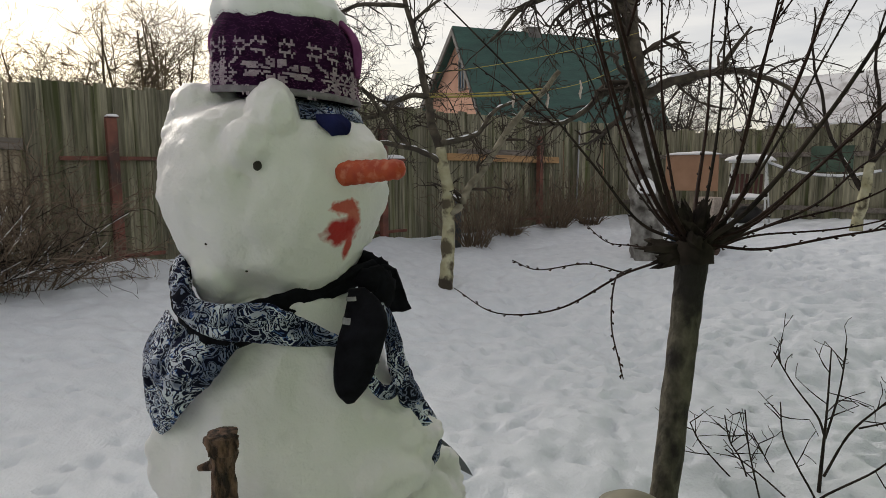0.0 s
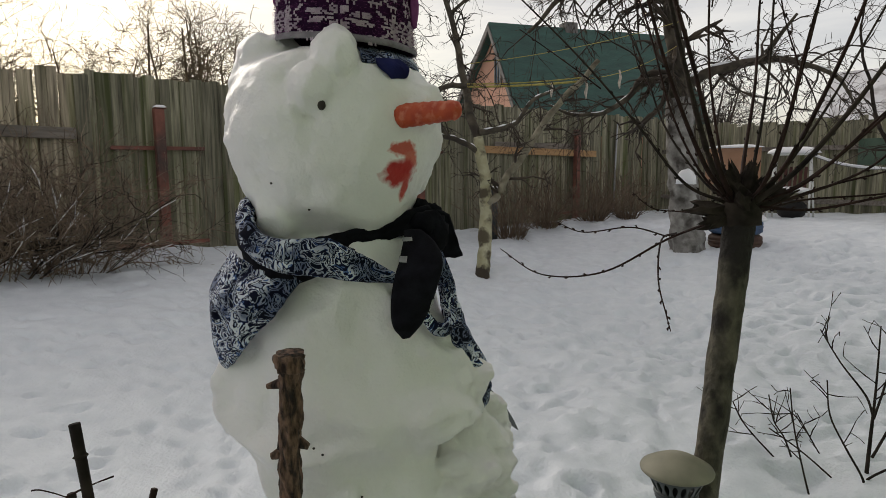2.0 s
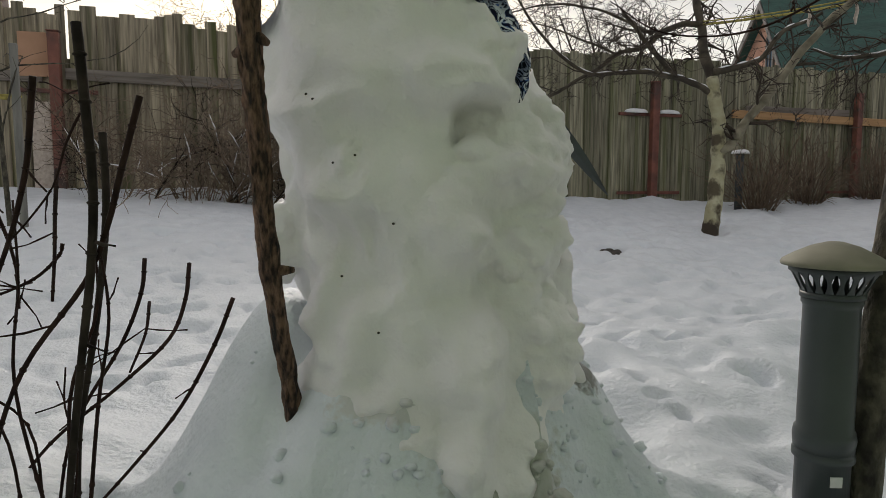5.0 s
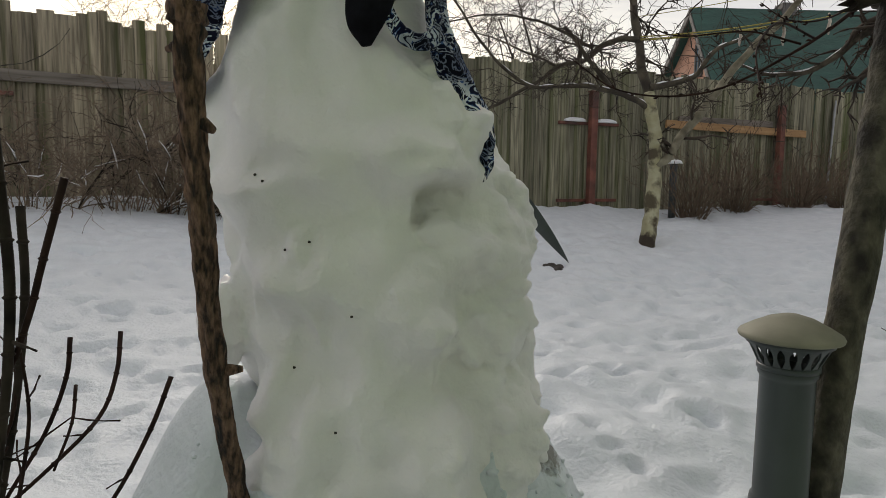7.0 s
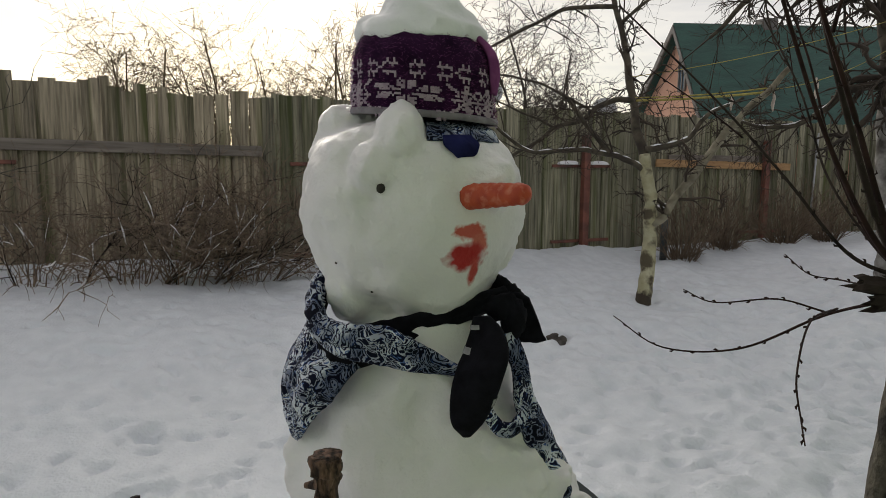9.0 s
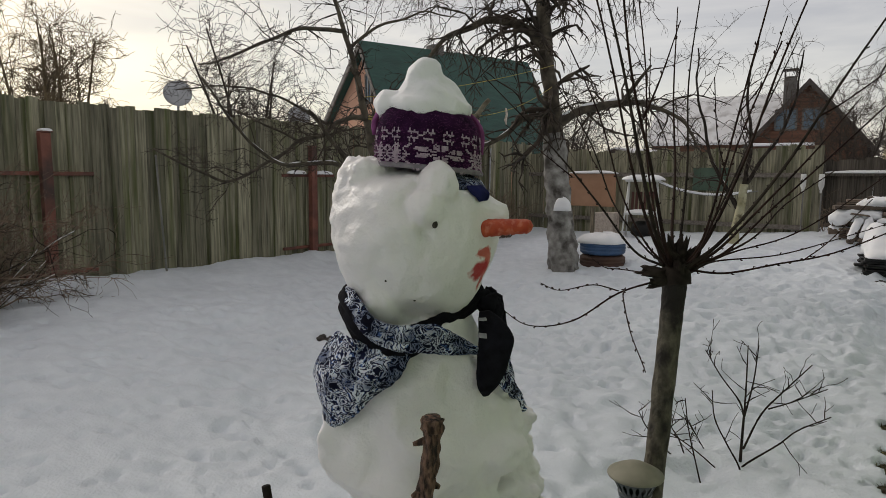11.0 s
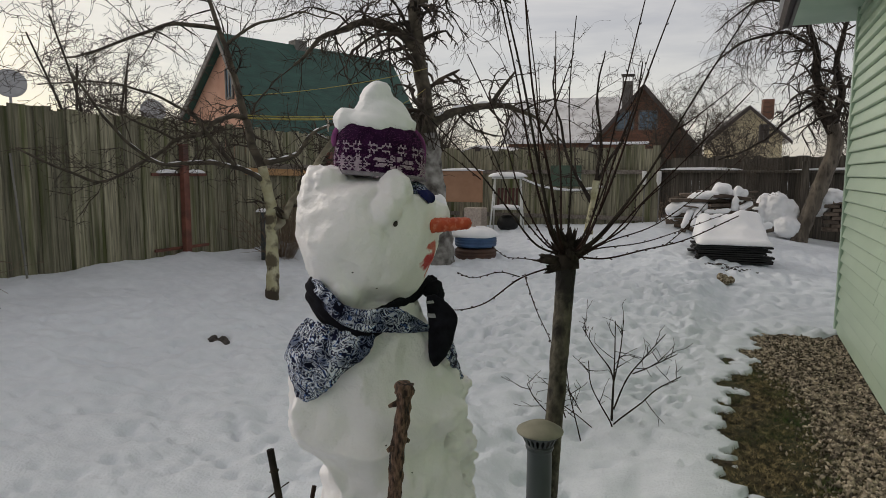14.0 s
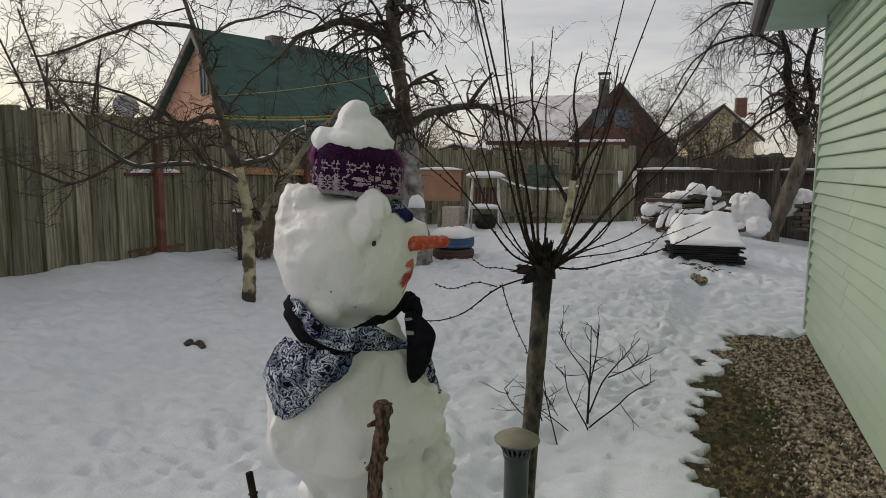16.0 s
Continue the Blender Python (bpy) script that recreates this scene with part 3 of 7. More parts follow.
for _ in range(84000):
    x, y = rng.uniform(-1.25, -0.2), rng.uniform(-1.5, 7.2)
    if bare(x, y) < 0.5 or rng.random() < smooth_step((x + 0.62 + 0.30 * smooth_step((y - 4.8) / 1.6)) / 0.3) * 0.93:
        continue
    b, a, h = len(gv), rng.uniform(0, 6.28), rng.uniform(0.010, 0.036)
    c, s, w = math.cos(a), math.sin(a), rng.uniform(0.0018, 0.0042)
    lean = rng.uniform(0.8, 3.0) * h
    gv += [(x - s * w, y + c * w, -0.02), (x + s * w, y - c * w, -0.02), (x + c * lean, y + s * lean, -0.012 + h * 0.7)]
    gf.append((b, b + 1, b + 2))
tagged(mesh_object("dead_grass", gv, gf, BLADE, smooth=False), "flattened brown and green winter grass blades", "grass", kind="stuff")

# ---- the house with pale green siding ----
WALL_END, WALL_START, WALL_TOP, LAP = 7.46, -6.0, 3.13, 0.118
wall = tagged(new("wall_house"), "house wall clad in pale green horizontal siding", "wall", kind="structure")
part("core", box(0.20, WALL_END - WALL_START - 0.02, WALL_TOP + 0.15, (0.125, (WALL_END + WALL_START) / 2, (WALL_TOP - 0.15) / 2)), SIDING_TRIM, wall)
part("end_wall", box(7.0, 0.2, WALL_TOP + 0.15, (3.73, WALL_END - 0.115, (WALL_TOP - 0.15) / 2)), SIDING_TRIM, wall)


def siding_mesh(length):
    """One lap of siding: a sloped face with a double step and a turned-in lower edge."""
    prof = [(0.026, 0.0), (-0.006, 0.002), (-0.011, 0.008), (-0.010, 0.016), (0.014, LAP * 0.88), (0.017, LAP * 0.95), (0.026, LAP)]
    verts = [(x, y, z) for y in (0, length) for x, z in prof]
    n = len(prof)
    faces = [(i, i + 1, n + i + 1, n + i) for i in range(n - 1)] + [tuple(reversed(range(n))), tuple(range(n, 2 * n))]
    me = bpy.data.meshes.new("siding_board")
    me.from_pydata(verts, [], faces)
    me.materials.append(SIDING)
    return me


joint_rng = random.Random(3)
long_a, long_b, long_c = siding_mesh(5.60 - WALL_START), siding_mesh(WALL_END - 5.60), siding_mesh(WALL_END - 5.52)
long_d = siding_mesh(5.52 - WALL_START)
rows = int(WALL_TOP / LAP) + 1
for k in range(rows):
    seam = 5.60 if k % 2 else 5.52
    for me, y0 in ((long_a if k % 2 else long_d, WALL_START), (long_b if k % 2 else long_c, seam + 0.003)):
        ob = new("siding_board", me)
        ob.parent, ob.location = wall, (joint_rng.uniform(-0.0008, 0.0008), y0, 0.0 + k * LAP)
part("corner_trim", box(0.075, 0.075, WALL_TOP, (0.018, WALL_END - 0.012, WALL_TOP / 2), 0.006), SIDING_TRIM, wall, "green corner strip")
part("soffit", box(0.60, 15.0, 0.03, (-0.23, 0.55, WALL_TOP + 0.02)), SIDING_TRIM, wall, "pale green soffit under the eaves")
part("soffit_end", box(8.0, 0.62, 0.03, (3.7, WALL_END + 0.30, WALL_TOP + 0.023)), SIDING_TRIM, wall)
part("fascia", box(0.03, 15.2, 0.2, (-0.545, 0.6, WALL_TOP + 0.105)), FASCIA, wall)
part("gutter", box(0.11, 15.3, 0.09, (-0.62, 0.6, WALL_TOP + 0.16), 0.03), STEEL_DARK, wall, "dark steel gutter")
roof_bm = box(4.6, 15.6, 0.08)
bmesh.ops.transform(roof_bm, matrix=pose(1.45, 0.5, 4.15, 0, -25, 0), verts=roof_bm.verts)
part("roof", roof_bm, DARK_ROOF, wall)


# ---- fences ----
def board_mesh(name, width, thick, mat):
    """A rough sawn board, one metre high, that is scaled to its length; its top is cut a little askew."""
    bm = bmesh.new()
    bmesh.ops.create_cube(bm, size=1.0, matrix=Matrix.Translation((0, 0, 0.5)) @ Matrix.Diagonal((thick, width, 1, 1)))
    bmesh.ops.bevel(bm, geom=[e for e in bm.edges if abs(e.verts[0].co.z - e.verts[1].co.z) > 0.5], offset=0.007, segments=1, affect="EDGES")
    me = bpy.data.meshes.new(name)
    bm.to_mesh(me)
    bm.free()
    me.materials.append(mat)
    return me


FENCE_X, FENCE_END = -8.0, 13.0
fence = thing("fence", "long weathered grey-brown board fence with reddish steel posts", "fence")
fence_rng = random.Random(21)
boards = [board_mesh("board", w, 0.022, BOARD) for w in (0.085, 0.10, 0.115, 0.13, 0.145)]
mossy = [board_mesh("board", w, 0.022, BOARD_MOSSY) for w in (0.10, 0.115, 0.13, 0.145)]
y, lap = -4.2, 0.016
while y < FENCE_END:
    me = fence_rng.choice(boards if y < 2.42 else mossy)
    w = max(v.co.y for v in me.vertices) * 2
    rough = 0.055 if y < 2.4 else 0.025
    top = 2.26 + fence_rng.uniform(-rough, rough) + (0.06 if y < 1.0 else 0.0)
    lap = 0.016 - lap
    ob = new("board", me)
    ob.parent = fence
    ob.matrix_basis = pose(FENCE_X + lap + fence_rng.uniform(-0.005, 0.005), y + w / 2, 0.05, fence_rng.uniform(-0.2, 0.2), fence_rng.uniform(-0.4, 0.4), fence_rng.uniform(-2, 2)) @ Matrix.Diagonal((1, 1, top - 0.05, 1))
    gap = fence_rng.uniform(0.012, 0.024) if fence_rng.random() < (0.15 if y < 2.4 else 0.0) else -0.022
    if gap > 0:
        batten = new("board", boards[0])
        batten.parent = fence
        batten.matrix_basis = pose(FENCE_X - 0.03, y + w + gap / 2, 0.05) @ Matrix.Diagonal((1, 1, fence_rng.uniform(1.62, 1.95), 1))
    y += w + gap
for y in (-3.55, -0.17, 3.19, 6.63, 10.1):
    tilt = {3.19: 0.4, 6.63: -0.3}.get(y, 0.0)
    top = 2.08 if y < 1 else 1.93
    p = part("post", box(0.085, 0.10, top, (0, 0, top / 2), 0.006), POST_RED, fence, "reddish brown square steel post")
    p.matrix_basis = pose(FENCE_X + 0.12, y, 0, tilt, 0, 0)
    part("post_cap", box(0.10, 0.115, 0.012, (FENCE_X + 0.12, y, top + 0.008), 0.003), POST_RED, fence)
    arm = 0.95 if y > 3 else 0.7
    for z in (1.53, 0.52):
        part("bracket", box(0.035, arm, 0.04, (FENCE_X + 0.045, y, z), 0.004), POST_RED, fence)
for y0, y1, z, h, mat in ((-0.1, 2.42, 1.68, 0.11, RAIL), (-4.2, -0.3, 1.66, 0.10, RAIL), (0.4, 2.2, 0.5, 0.09, RAIL), (-2.2, -0.3, 0.52, 0.12, RAIL), (8.15, 10.0, 1.66, 0.09, RAIL), (7.9, 10.7, 1.56, 0.11, PLANK_NEW)):
    b = box(0.03, y1 - y0, h, (0, 0, 0), 0.004)
    ob = part("rail", b, mat, fence, "fresh orange plank" if mat is PLANK_NEW else "")
    ob.matrix_basis = pose(FENCE_X + (0.075 if mat is PLANK_NEW else 0.05), (y0 + y1) / 2, z, {0.11: -0.9}.get(h, 0.0), 0, 0)
part("patch_board", box(0.02, 0.26, 0.42, (FENCE_X + 0.06, -0.36, 1.87), 0.003), PANEL, fence, "brown hardboard patch")
part("patch_board", box(0.02, 0.17, 0.95, (FENCE_X + 0.05, -0.33, 0.95), 0.003), RIBBON, fence, "pale pinkish board patch")


def snow_lump(name, at, size, label, seed=0, parent=None, round_=0.5):
    """A soft pad of snow that lies on something: flat below, domed above, uneven round its rim."""
    sx, sy, sz = size
    verts, faces, n, m = [], [], 18, 5
    for j in range(m + 1):
        a = j / m * math.pi / 2
        for i in range(n):
            t = 2 * math.pi * i / n
            c, s = math.cos(t), math.sin(t)
            e = (abs(c) ** (2 / (2 + 4 * (1 - round_))) * math.copysign(1, c), abs(s) ** (2 / (2 + 4 * (1 - round_))) * math.copysign(1, s))
            k = math.cos(a) ** 0.6 * (1 + 0.16 * noise.noise(Vector((c * 1.3 + seed, s * 1.3, j * 0.3))))
            verts.append(Vector(at) + Vector((e[0] * sx * k, e[1] * sy * k, sz * math.sin(a) * (1 + 0.25 * noise.noise(Vector((c * 2, s * 2 + seed, 3.0)))))))
    for j in range(m):
        for i in range(n):
            faces.append((j * n + i, j * n + (i + 1) % n, (j + 1) * n + (i + 1) % n, (j + 1) * n + i))
    faces.append(tuple(reversed(range(n))))
    faces.append(tuple(m * n + i for i in range(n)))
    ob = mesh_object(name, verts, faces, SNOW_CAP, parent)
    return ob if parent else tagged(ob, label, "snow")


for y in (6.40, 6.90):
    snow_lump("snow_pad", (FENCE_X + 0.06, y, 1.548), (0.04, 0.17, 0.05), "small pad of snow on the fence bracket", y)
for y in (3.19,):
    snow_lump("snow_pad", (FENCE_X + 0.12, y, 1.942), (0.055, 0.06, 0.03), "small pad of snow on a fence post", y)

back = thing("back_fence", "tall brown board fence closing the far end of the garden", "fence")
darks = [board_mesh("board", w, 0.022, BOARD_DARK) for w in (0.11, 0.13, 0.15)]
x = FENCE_X
while x < -2.45:
    me = fence_rng.choice(mossy)
    w = max(v.co.y for v in me.vertices) * 2
    ob = new("board", me)
    ob.parent = back
    ob.matrix_basis = pose(x + w / 2, 13.05 + fence_rng.uniform(-0.010, 0.010), 0.2, 0, 0, 90 + fence_rng.uniform(-2, 2)) @ Matrix.Diagonal((1, 1, 1.88 + fence_rng.uniform(-0.05, 0.05), 1))
    x += w - fence_rng.uniform(0.0, 0.006)
for z in (0.7, 1.6):
    part("rail", box(5.4, 0.04, 0.08, (-5.3, 12.99, z), 0.004), RAIL, back)
part("gate_panel", box(0.62, 0.03, 0.42, (-4.15, 12.97, 1.52), 0.004), PANEL_GREEN, back, "dull green board panel")
low = thing("low_fence", "low dark board fence with a snowy top rail", "fence")
x = -4.2
while x < 5.5:
    me = fence_rng.choice(darks)
    w = max(v.co.y for v in me.vertices) * 2
    ob = new("board", me)
    ob.parent = low
    ob.matrix_basis = pose(x + w / 2, 14.6 + fence_rng.uniform(-0.006, 0.006), 0.2, 0, 0, 90 + fence_rng.uniform(-2, 2)) @ Matrix.Diagonal((1, 1, 1.72 + fence_rng.uniform(-0.05, 0.03), 1))
    x += w - fence_rng.uniform(-0.004, 0.006)
part("rail", box(8.2, 0.09, 0.05, (1.45, 14.53, 1.62), 0.006), BOARD_DARK, low)
for x in (-2.55, 0.2, 3.0):
    part("post", box(0.12, 0.12, 1.75, (x, 14.5, 0.95), 0.006), BOARD_DARK, low)
snow_lump("snow_pad", (-1.75, 14.53, 1.648), (0.8, 0.06, 0.05), "strip of snow along the fence rail", 4, None, 0.1)
snow_lump("snow_pad", (1.6, 14.53, 1.648), (1.6, 0.06, 0.05), "strip of snow along the fence rail", 5, None, 0.1)


# ---- the snowman ----
def profile(z, rows):
    zs, rs = [r[0] for r in rows], [r[1] for r in rows]
    return float(np.interp(z, zs, rs))


# rows of height and of the outline's reach in each heading: mean, first and second harmonics
BODY = (
    (0.02, 0.310, 0.025, 0.118, 0.006, 0.000), (0.16, 0.287, 0.027, 0.113, 0.004, 0.001), (0.30, 0.264, 0.031, 0.105, -0.012, 0.007),
    (0.37, 0.251, 0.033, 0.100, -0.020, 0.009), (0.44, 0.242, 0.037, 0.099, -0.027, 0.012), (0.51, 0.242, 0.040, 0.090, -0.033, 0.013),
    (0.58, 0.234, 0.037, 0.079, -0.036, 0.012), (0.65, 0.235, 0.034, 0.075, -0.036, 0.016), (0.72, 0.243, 0.019, 0.062, -0.031, 0.027),
    (0.79, 0.242, 0.003, 0.036, -0.017, 0.037), (0.86, 0.228, -0.006, 0.010, -0.003, 0.036), (0.93, 0.213, -0.010, -0.010, 0.006, 0.030),
    (1.00, 0.192, -0.008, 0.000, 0.006, 0.014), (1.06, 0.170, -0.002, 0.010, 0.0, 0.006), (1.12, 0.142, 0.0, 0.010, 0.0, 0.0), (1.17, 0.120, 0.0, 0.004, 0.0, 0.0),
)
HEAD = ((1.10, 0.06), (1.13, 0.085), (1.17, 0.118), (1.20, 0.150), (1.24, 0.175), (1.28, 0.194), (1.32, 0.211), (1.36, 0.221), (1.40, 0.219), (1.45, 0.211), (1.49, 0.192), (1.515, 0.160), (1.535, 0.11), (1.545, 0.03))


def man_surface(z, angle, head):
    """A point of the snowman's skin at a height and a heading."""
    c, s = math.cos(angle), math.sin(angle)
    if head:
        r = profile(z, HEAD)
        cx, cy = -1.976, 1.722
        k = c * 0.75 - s * 0.66
        r *= 1 / math.sqrt((k / 0.90) ** 2 + (1 - k * k)) if k > 0 else 1.0
        amp = 0.013
    else:
        low = min(1.0, max(0.0, (0.95 - z) / 0.4))
        m, a1, b1, a2, b2 = [float(np.interp(z, [q[0] for q in BODY], [q[k] for q in BODY])) for k in range(1, 6)]
        c2, s2 = math.cos(2 * angle), math.sin(2 * angle)
        turned = b1 * c - a1 * s + 2 * (b2 * c2 - a2 * s2)
        cx, cy = -1.968 - s * turned, 1.735 + c * turned
        r = m + a1 * c + b1 * s + a2 * c2 + b2 * s2
        amp = 0.012 + 0.020 * low
    q = Vector((c * r, s * r, z))
    cups = noise.voronoi(q * (6.5 if not head else 9.0) + Vector((noise.noise(q * 4), noise.noise(q * 4 + Vector((5, 5, 5))), 4.0)))[0][0]
    r += (0.002 if head else 0.010 + 0.040 * low) * (cups - 0.45)
    r += amp * noise.fractal(q * 5.5 + Vector((3, 1, 0)), 1.0, 2.1, 3) + amp * 0.25 * noise.noise(q * 26)
    if not head:
        r += 0.075 * (0.20 - abs(noise.noise(Vector((q.x * 7, q.y * 7, q.z * 5.0)) + Vector((8, 3, 1)))))
        angle = math.atan2(cy + s * r - 1.796, cx + c * r + 1.957)
        foot = min(1.0, max(0.0, (0.34 - z) / 0.14))
        r += foot * 0.022 * noise.fractal(q * 15 + Vector((1, 2, 3)), 0.7, 2.0, 4)
        rough = math.exp(-(((angle + 0.1 + math.pi) % (2 * math.pi) - math.pi - 0.75) / 0.55) ** 2 - ((z - 0.55) / 0.30) ** 2)
        r += rough * 0.030 * noise.fractal(q * 17 + Vector((7, 7, 2)), 0.8, 2.0, 3)
        for hz, ha, w, h, d in ((0.775, 0.30, 0.30, 0.030, 0.020), (0.66, 0.42, 0.16, 0.03, 0.022), (0.80, 0.05, 0.30, 0.06, 0.020), (0.66, -0.80, 0.09, 0.03, 0.022), (0.53, -0.62, 0.07, 0.06, -0.025), (0.72, -0.72, 0.20, 0.05, -0.020), (0.36, -1.55, 0.35, 0.10, -0.045), (0.30, -0.35, 0.30, 0.10, -0.030), (0.56, 0.05, 0.22, 0.07, 0.022), (0.72, -0.35, 0.20, 0.09, -0.020), (0.62, -0.60, 0.10, 0.035, 0.016), (0.86, 0.70, 0.22, 0.05, 0.024), (0.60, 0.72, 0.30, 0.16, 0.010), (0.52, -1.30, 0.30, 0.10, -0.035), (0.80, -1.0, 0.5, 0.10, 0.015), (0.45, -0.85, 0.14, 0.10, -0.022), (0.30, 0.75, 0.25, 0.08, 0.030), (0.83, -1.95, 0.35, 0.10, 0.022), (0.74, 0.40, 0.2, 0.08, -0.012)):
            da = (angle - ha + math.pi) % (2 * math.pi) - math.pi
            r += d * math.exp(-(((da / w) ** 2 + ((z - hz) / h) ** 2) ** 2.6))
        bend, lift = 0.13 * noise.fractal(q * 8 + Vector((2, 9, 4)), 0.9, 2.0, 3), 0.030 * noise.fractal(q * 9 + Vector((6, 1, 7)), 0.9, 2.0, 3)
        for hz, ha, w, h, d, fade in ((0.440, 0.44, 0.20, 0.070, -0.075, 0.55), (0.730, 0.40, 0.27, 0.032, -0.080, 0.75), (0.695, 0.28, 0.12, 0.030, -0.040, 1.0)):
            da, dz = (angle + bend - ha + math.pi) % (2 * math.pi) - math.pi, z + lift - hz
            r += d * math.exp(-(((da / w) ** 2 + (dz * (fade if dz > 0 else 1.0) / h) ** 2) ** 2.2))
    else:
        r += 0.013 * (0.20 - abs(noise.noise(q * 8.5 + Vector((1, 3, 5)))))
        for hz, ha, w, h, d in ((1.470, -0.86, 0.17, 0.040, -0.045), (1.435, -0.785, 0.09, 0.040, -0.030), (1.415, -0.75, 0.045, 0.028, -0.026), (1.185, -0.95, 0.4, 0.03, -0.025), (1.40, -1.15, 0.45, 0.10, 0.010)):
            da = (angle - ha + math.pi) % (2 * math.pi) - math.pi
            r += d * math.exp(-(((da / w) ** 2 + ((z - hz) / h) ** 2) ** 1.5))
    return Vector((cx + c * r, cy + s * r, z))


def skin(z0, z1, rows, around, head):
    verts = [man_surface(z0 + (z1 - z0) * j / rows, 2 * math.pi * i / around, head) for j in range(rows + 1) for i in range(around)]
    faces = [(j * around + i, j * around + (i + 1) % around, (j + 1) * around + (i + 1) % around, (j + 1) * around + i) for j in range(rows) for i in range(around)]
    return verts, faces + [tuple(reversed(range(around))), tuple(rows * around + i for i in range(around))]


def lump(at, size, seed, seg=20, crumbly=0.0):
    verts, faces = [], []
    for j in range(seg // 2 + 1):
        a = math.pi * j / (seg // 2)
        for i in range(seg):
            t = 2 * math.pi * i / seg
            d = Vector((math.sin(a) * math.cos(t), math.sin(a) * math.sin(t), math.cos(a)))
            k = 1 + 0.16 * noise.fractal(d * 1.7 + Vector((seed, 0, 0)), 1.0, 2.0, 3) + crumbly * noise.fractal(d * 5.0 + Vector((seed, 4, 0)), 0.8, 2.0, 3)
            verts.append(Vector(at) + Vector((d.x * size[0], d.y * size[1], d.z * size[2])) * k)
    for j in range(seg // 2):
        for i in range(seg):
            faces.append((j * seg + i, (j + 1) * seg + i, (j + 1) * seg + (i + 1) % seg, j * seg + (i + 1) % seg))
    return verts, faces


pieces = [skin(0.02, 1.16, 110, 110, False), skin(1.10, 1.545, 58, 110, True)]
HEAD_LUMPS = (((-1.806, 1.742, 1.392), (0.030, 0.045, 0.050)), ((-1.985, 1.600, 1.215), (0.052, 0.050, 0.062)), ((-2.060, 1.625, 1.490), (0.088, 0.076, 0.092)), ((-2.075, 1.60, 1.425), (0.075, 0.065, 0.09)), ((-1.845, 1.648, 1.500), (0.050, 0.045, 0.062)), ((-1.85, 1.60, 1.45), (0.045, 0.04, 0.05)), ((-1.93, 1.865, 1.33), (0.065, 0.065, 0.09)), ((-1.79, 1.80, 1.42), (0.045, 0.05, 0.05)))
BODY_LUMPS = (((-1.765, 1.865, 0.680), (0.034, 0.034, 0.026)), ((-1.770, 1.900, 0.640), (0.042, 0.040, 0.034)), ((-1.800, 1.935, 0.700), (0.030, 0.032, 0.040)), ((-1.755, 1.83, 0.625), (0.030, 0.034, 0.024)), ((-1.835, 1.90, 0.885), (0.065, 0.075, 0.055)), ((-1.872, 1.990, 0.58), (0.068, 0.074, 0.27)), ((-1.885, 2.01, 0.74), (0.058, 0.058, 0.085)), ((-1.84, 1.97, 0.33), (0.082, 0.090, 0.18)), ((-2.0, 1.535, 0.50), (0.06, 0.05, 0.08)))
for seed, (at, size) in enumerate(HEAD_LUMPS + BODY_LUMPS):
    pieces.append(lump(at, size, seed, 44, 0.20 if at[2] < 1.0 else 0.09))
crumb_rng = random.Random(15)
for k in range(230):
    z, a = crumb_rng.gauss(0.62, 0.15), crumb_rng.gauss(0.68, 0.24)
    r = crumb_rng.uniform(0.007, 0.028)
    pieces.append(lump(man_surface(z, a, False) - Vector((math.cos(a), math.sin(a), 0)) * r * 0.35, (r, r, r * crumb_rng.uniform(0.6, 1.1)), k, 12, 0.3))
verts, faces = [], []
for v, f in pieces:
    faces += [tuple(len(verts) + i for i in face) for face in f]
    verts += v
snowman = tagged(mesh_object("snowman", verts, faces, PACKED), "two-ball snowman of wet packed snow with a red smeared mouth", "snowman")
fuse = snowman.modifiers.new("fuse", "REMESH")
fuse.mode, fuse.voxel_size, fuse.use_smooth_shade = "VOXEL", 0.0065, True
soften = snowman.modifiers.new("soften", "SMOOTH")
soften.factor, soften.iterations = 0.5, 2
for size, strength in ((0.11, 0.014), (0.045, 0.0055), (0.016, 0.0050)):
    clouds = bpy.data.textures.new("crust", "CLOUDS")
    clouds.noise_scale, clouds.noise_depth = size, 2
    crust = snowman.modifiers.new("crust", "DISPLACE")
    crust.texture, crust.texture_coords, crust.strength, crust.mid_level = clouds, "LOCAL", strength, 0.5


man_shape = snowman.evaluated_get(bpy.context.evaluated_depsgraph_get())


def on_man(z, deg, lift):
    """The point of the finished snowman at a height and a heading, a little way out of its skin."""
    c, out = Vector((-1.968, 1.74, z)), Vector((math.cos(radians(deg)), math.sin(radians(deg)), 0))
    hit, place, _, _ = man_shape.ray_cast(c + out * 0.7, -out)
    return (place if hit else c + out * 0.2) + out * lift


# ---- what the snowman wears and holds ----
HAT_C = Vector((-1.945, 1.735, 0))


def hat_point(z, a, lift=0.0):
    """The hat's skin: a sagging knitted tube, wider below, pressed flat on top."""
    t = (z - 1.52) / 0.20
    rx, ry = 0.115 + 0.006 * math.sin(3 * t), 0.138 - 0.010 * t
    fold = 0.006 * noise.noise(Vector((math.cos(a) * 3, math.sin(a) * 3, z * 14))) + 0.003 * noise.noise(Vector((math.cos(a) * 9, math.sin(a) * 9, z * 30)))
    close = max(0.0, (z - 1.635) / 0.101)
    k = math.sqrt(max(0.0, 1 - close * close))
    tilt = Vector((0.66, 0.75, 0))
    side = Vector((0.75, -0.66, 0))
    q = side * (rx + lift + fold) * math.cos(a) * k + tilt * (ry + lift + fold) * math.sin(a) * k
    return HAT_C + q + Vector((0, 0, z + 0.012 * math.sin(a) * -1.0))


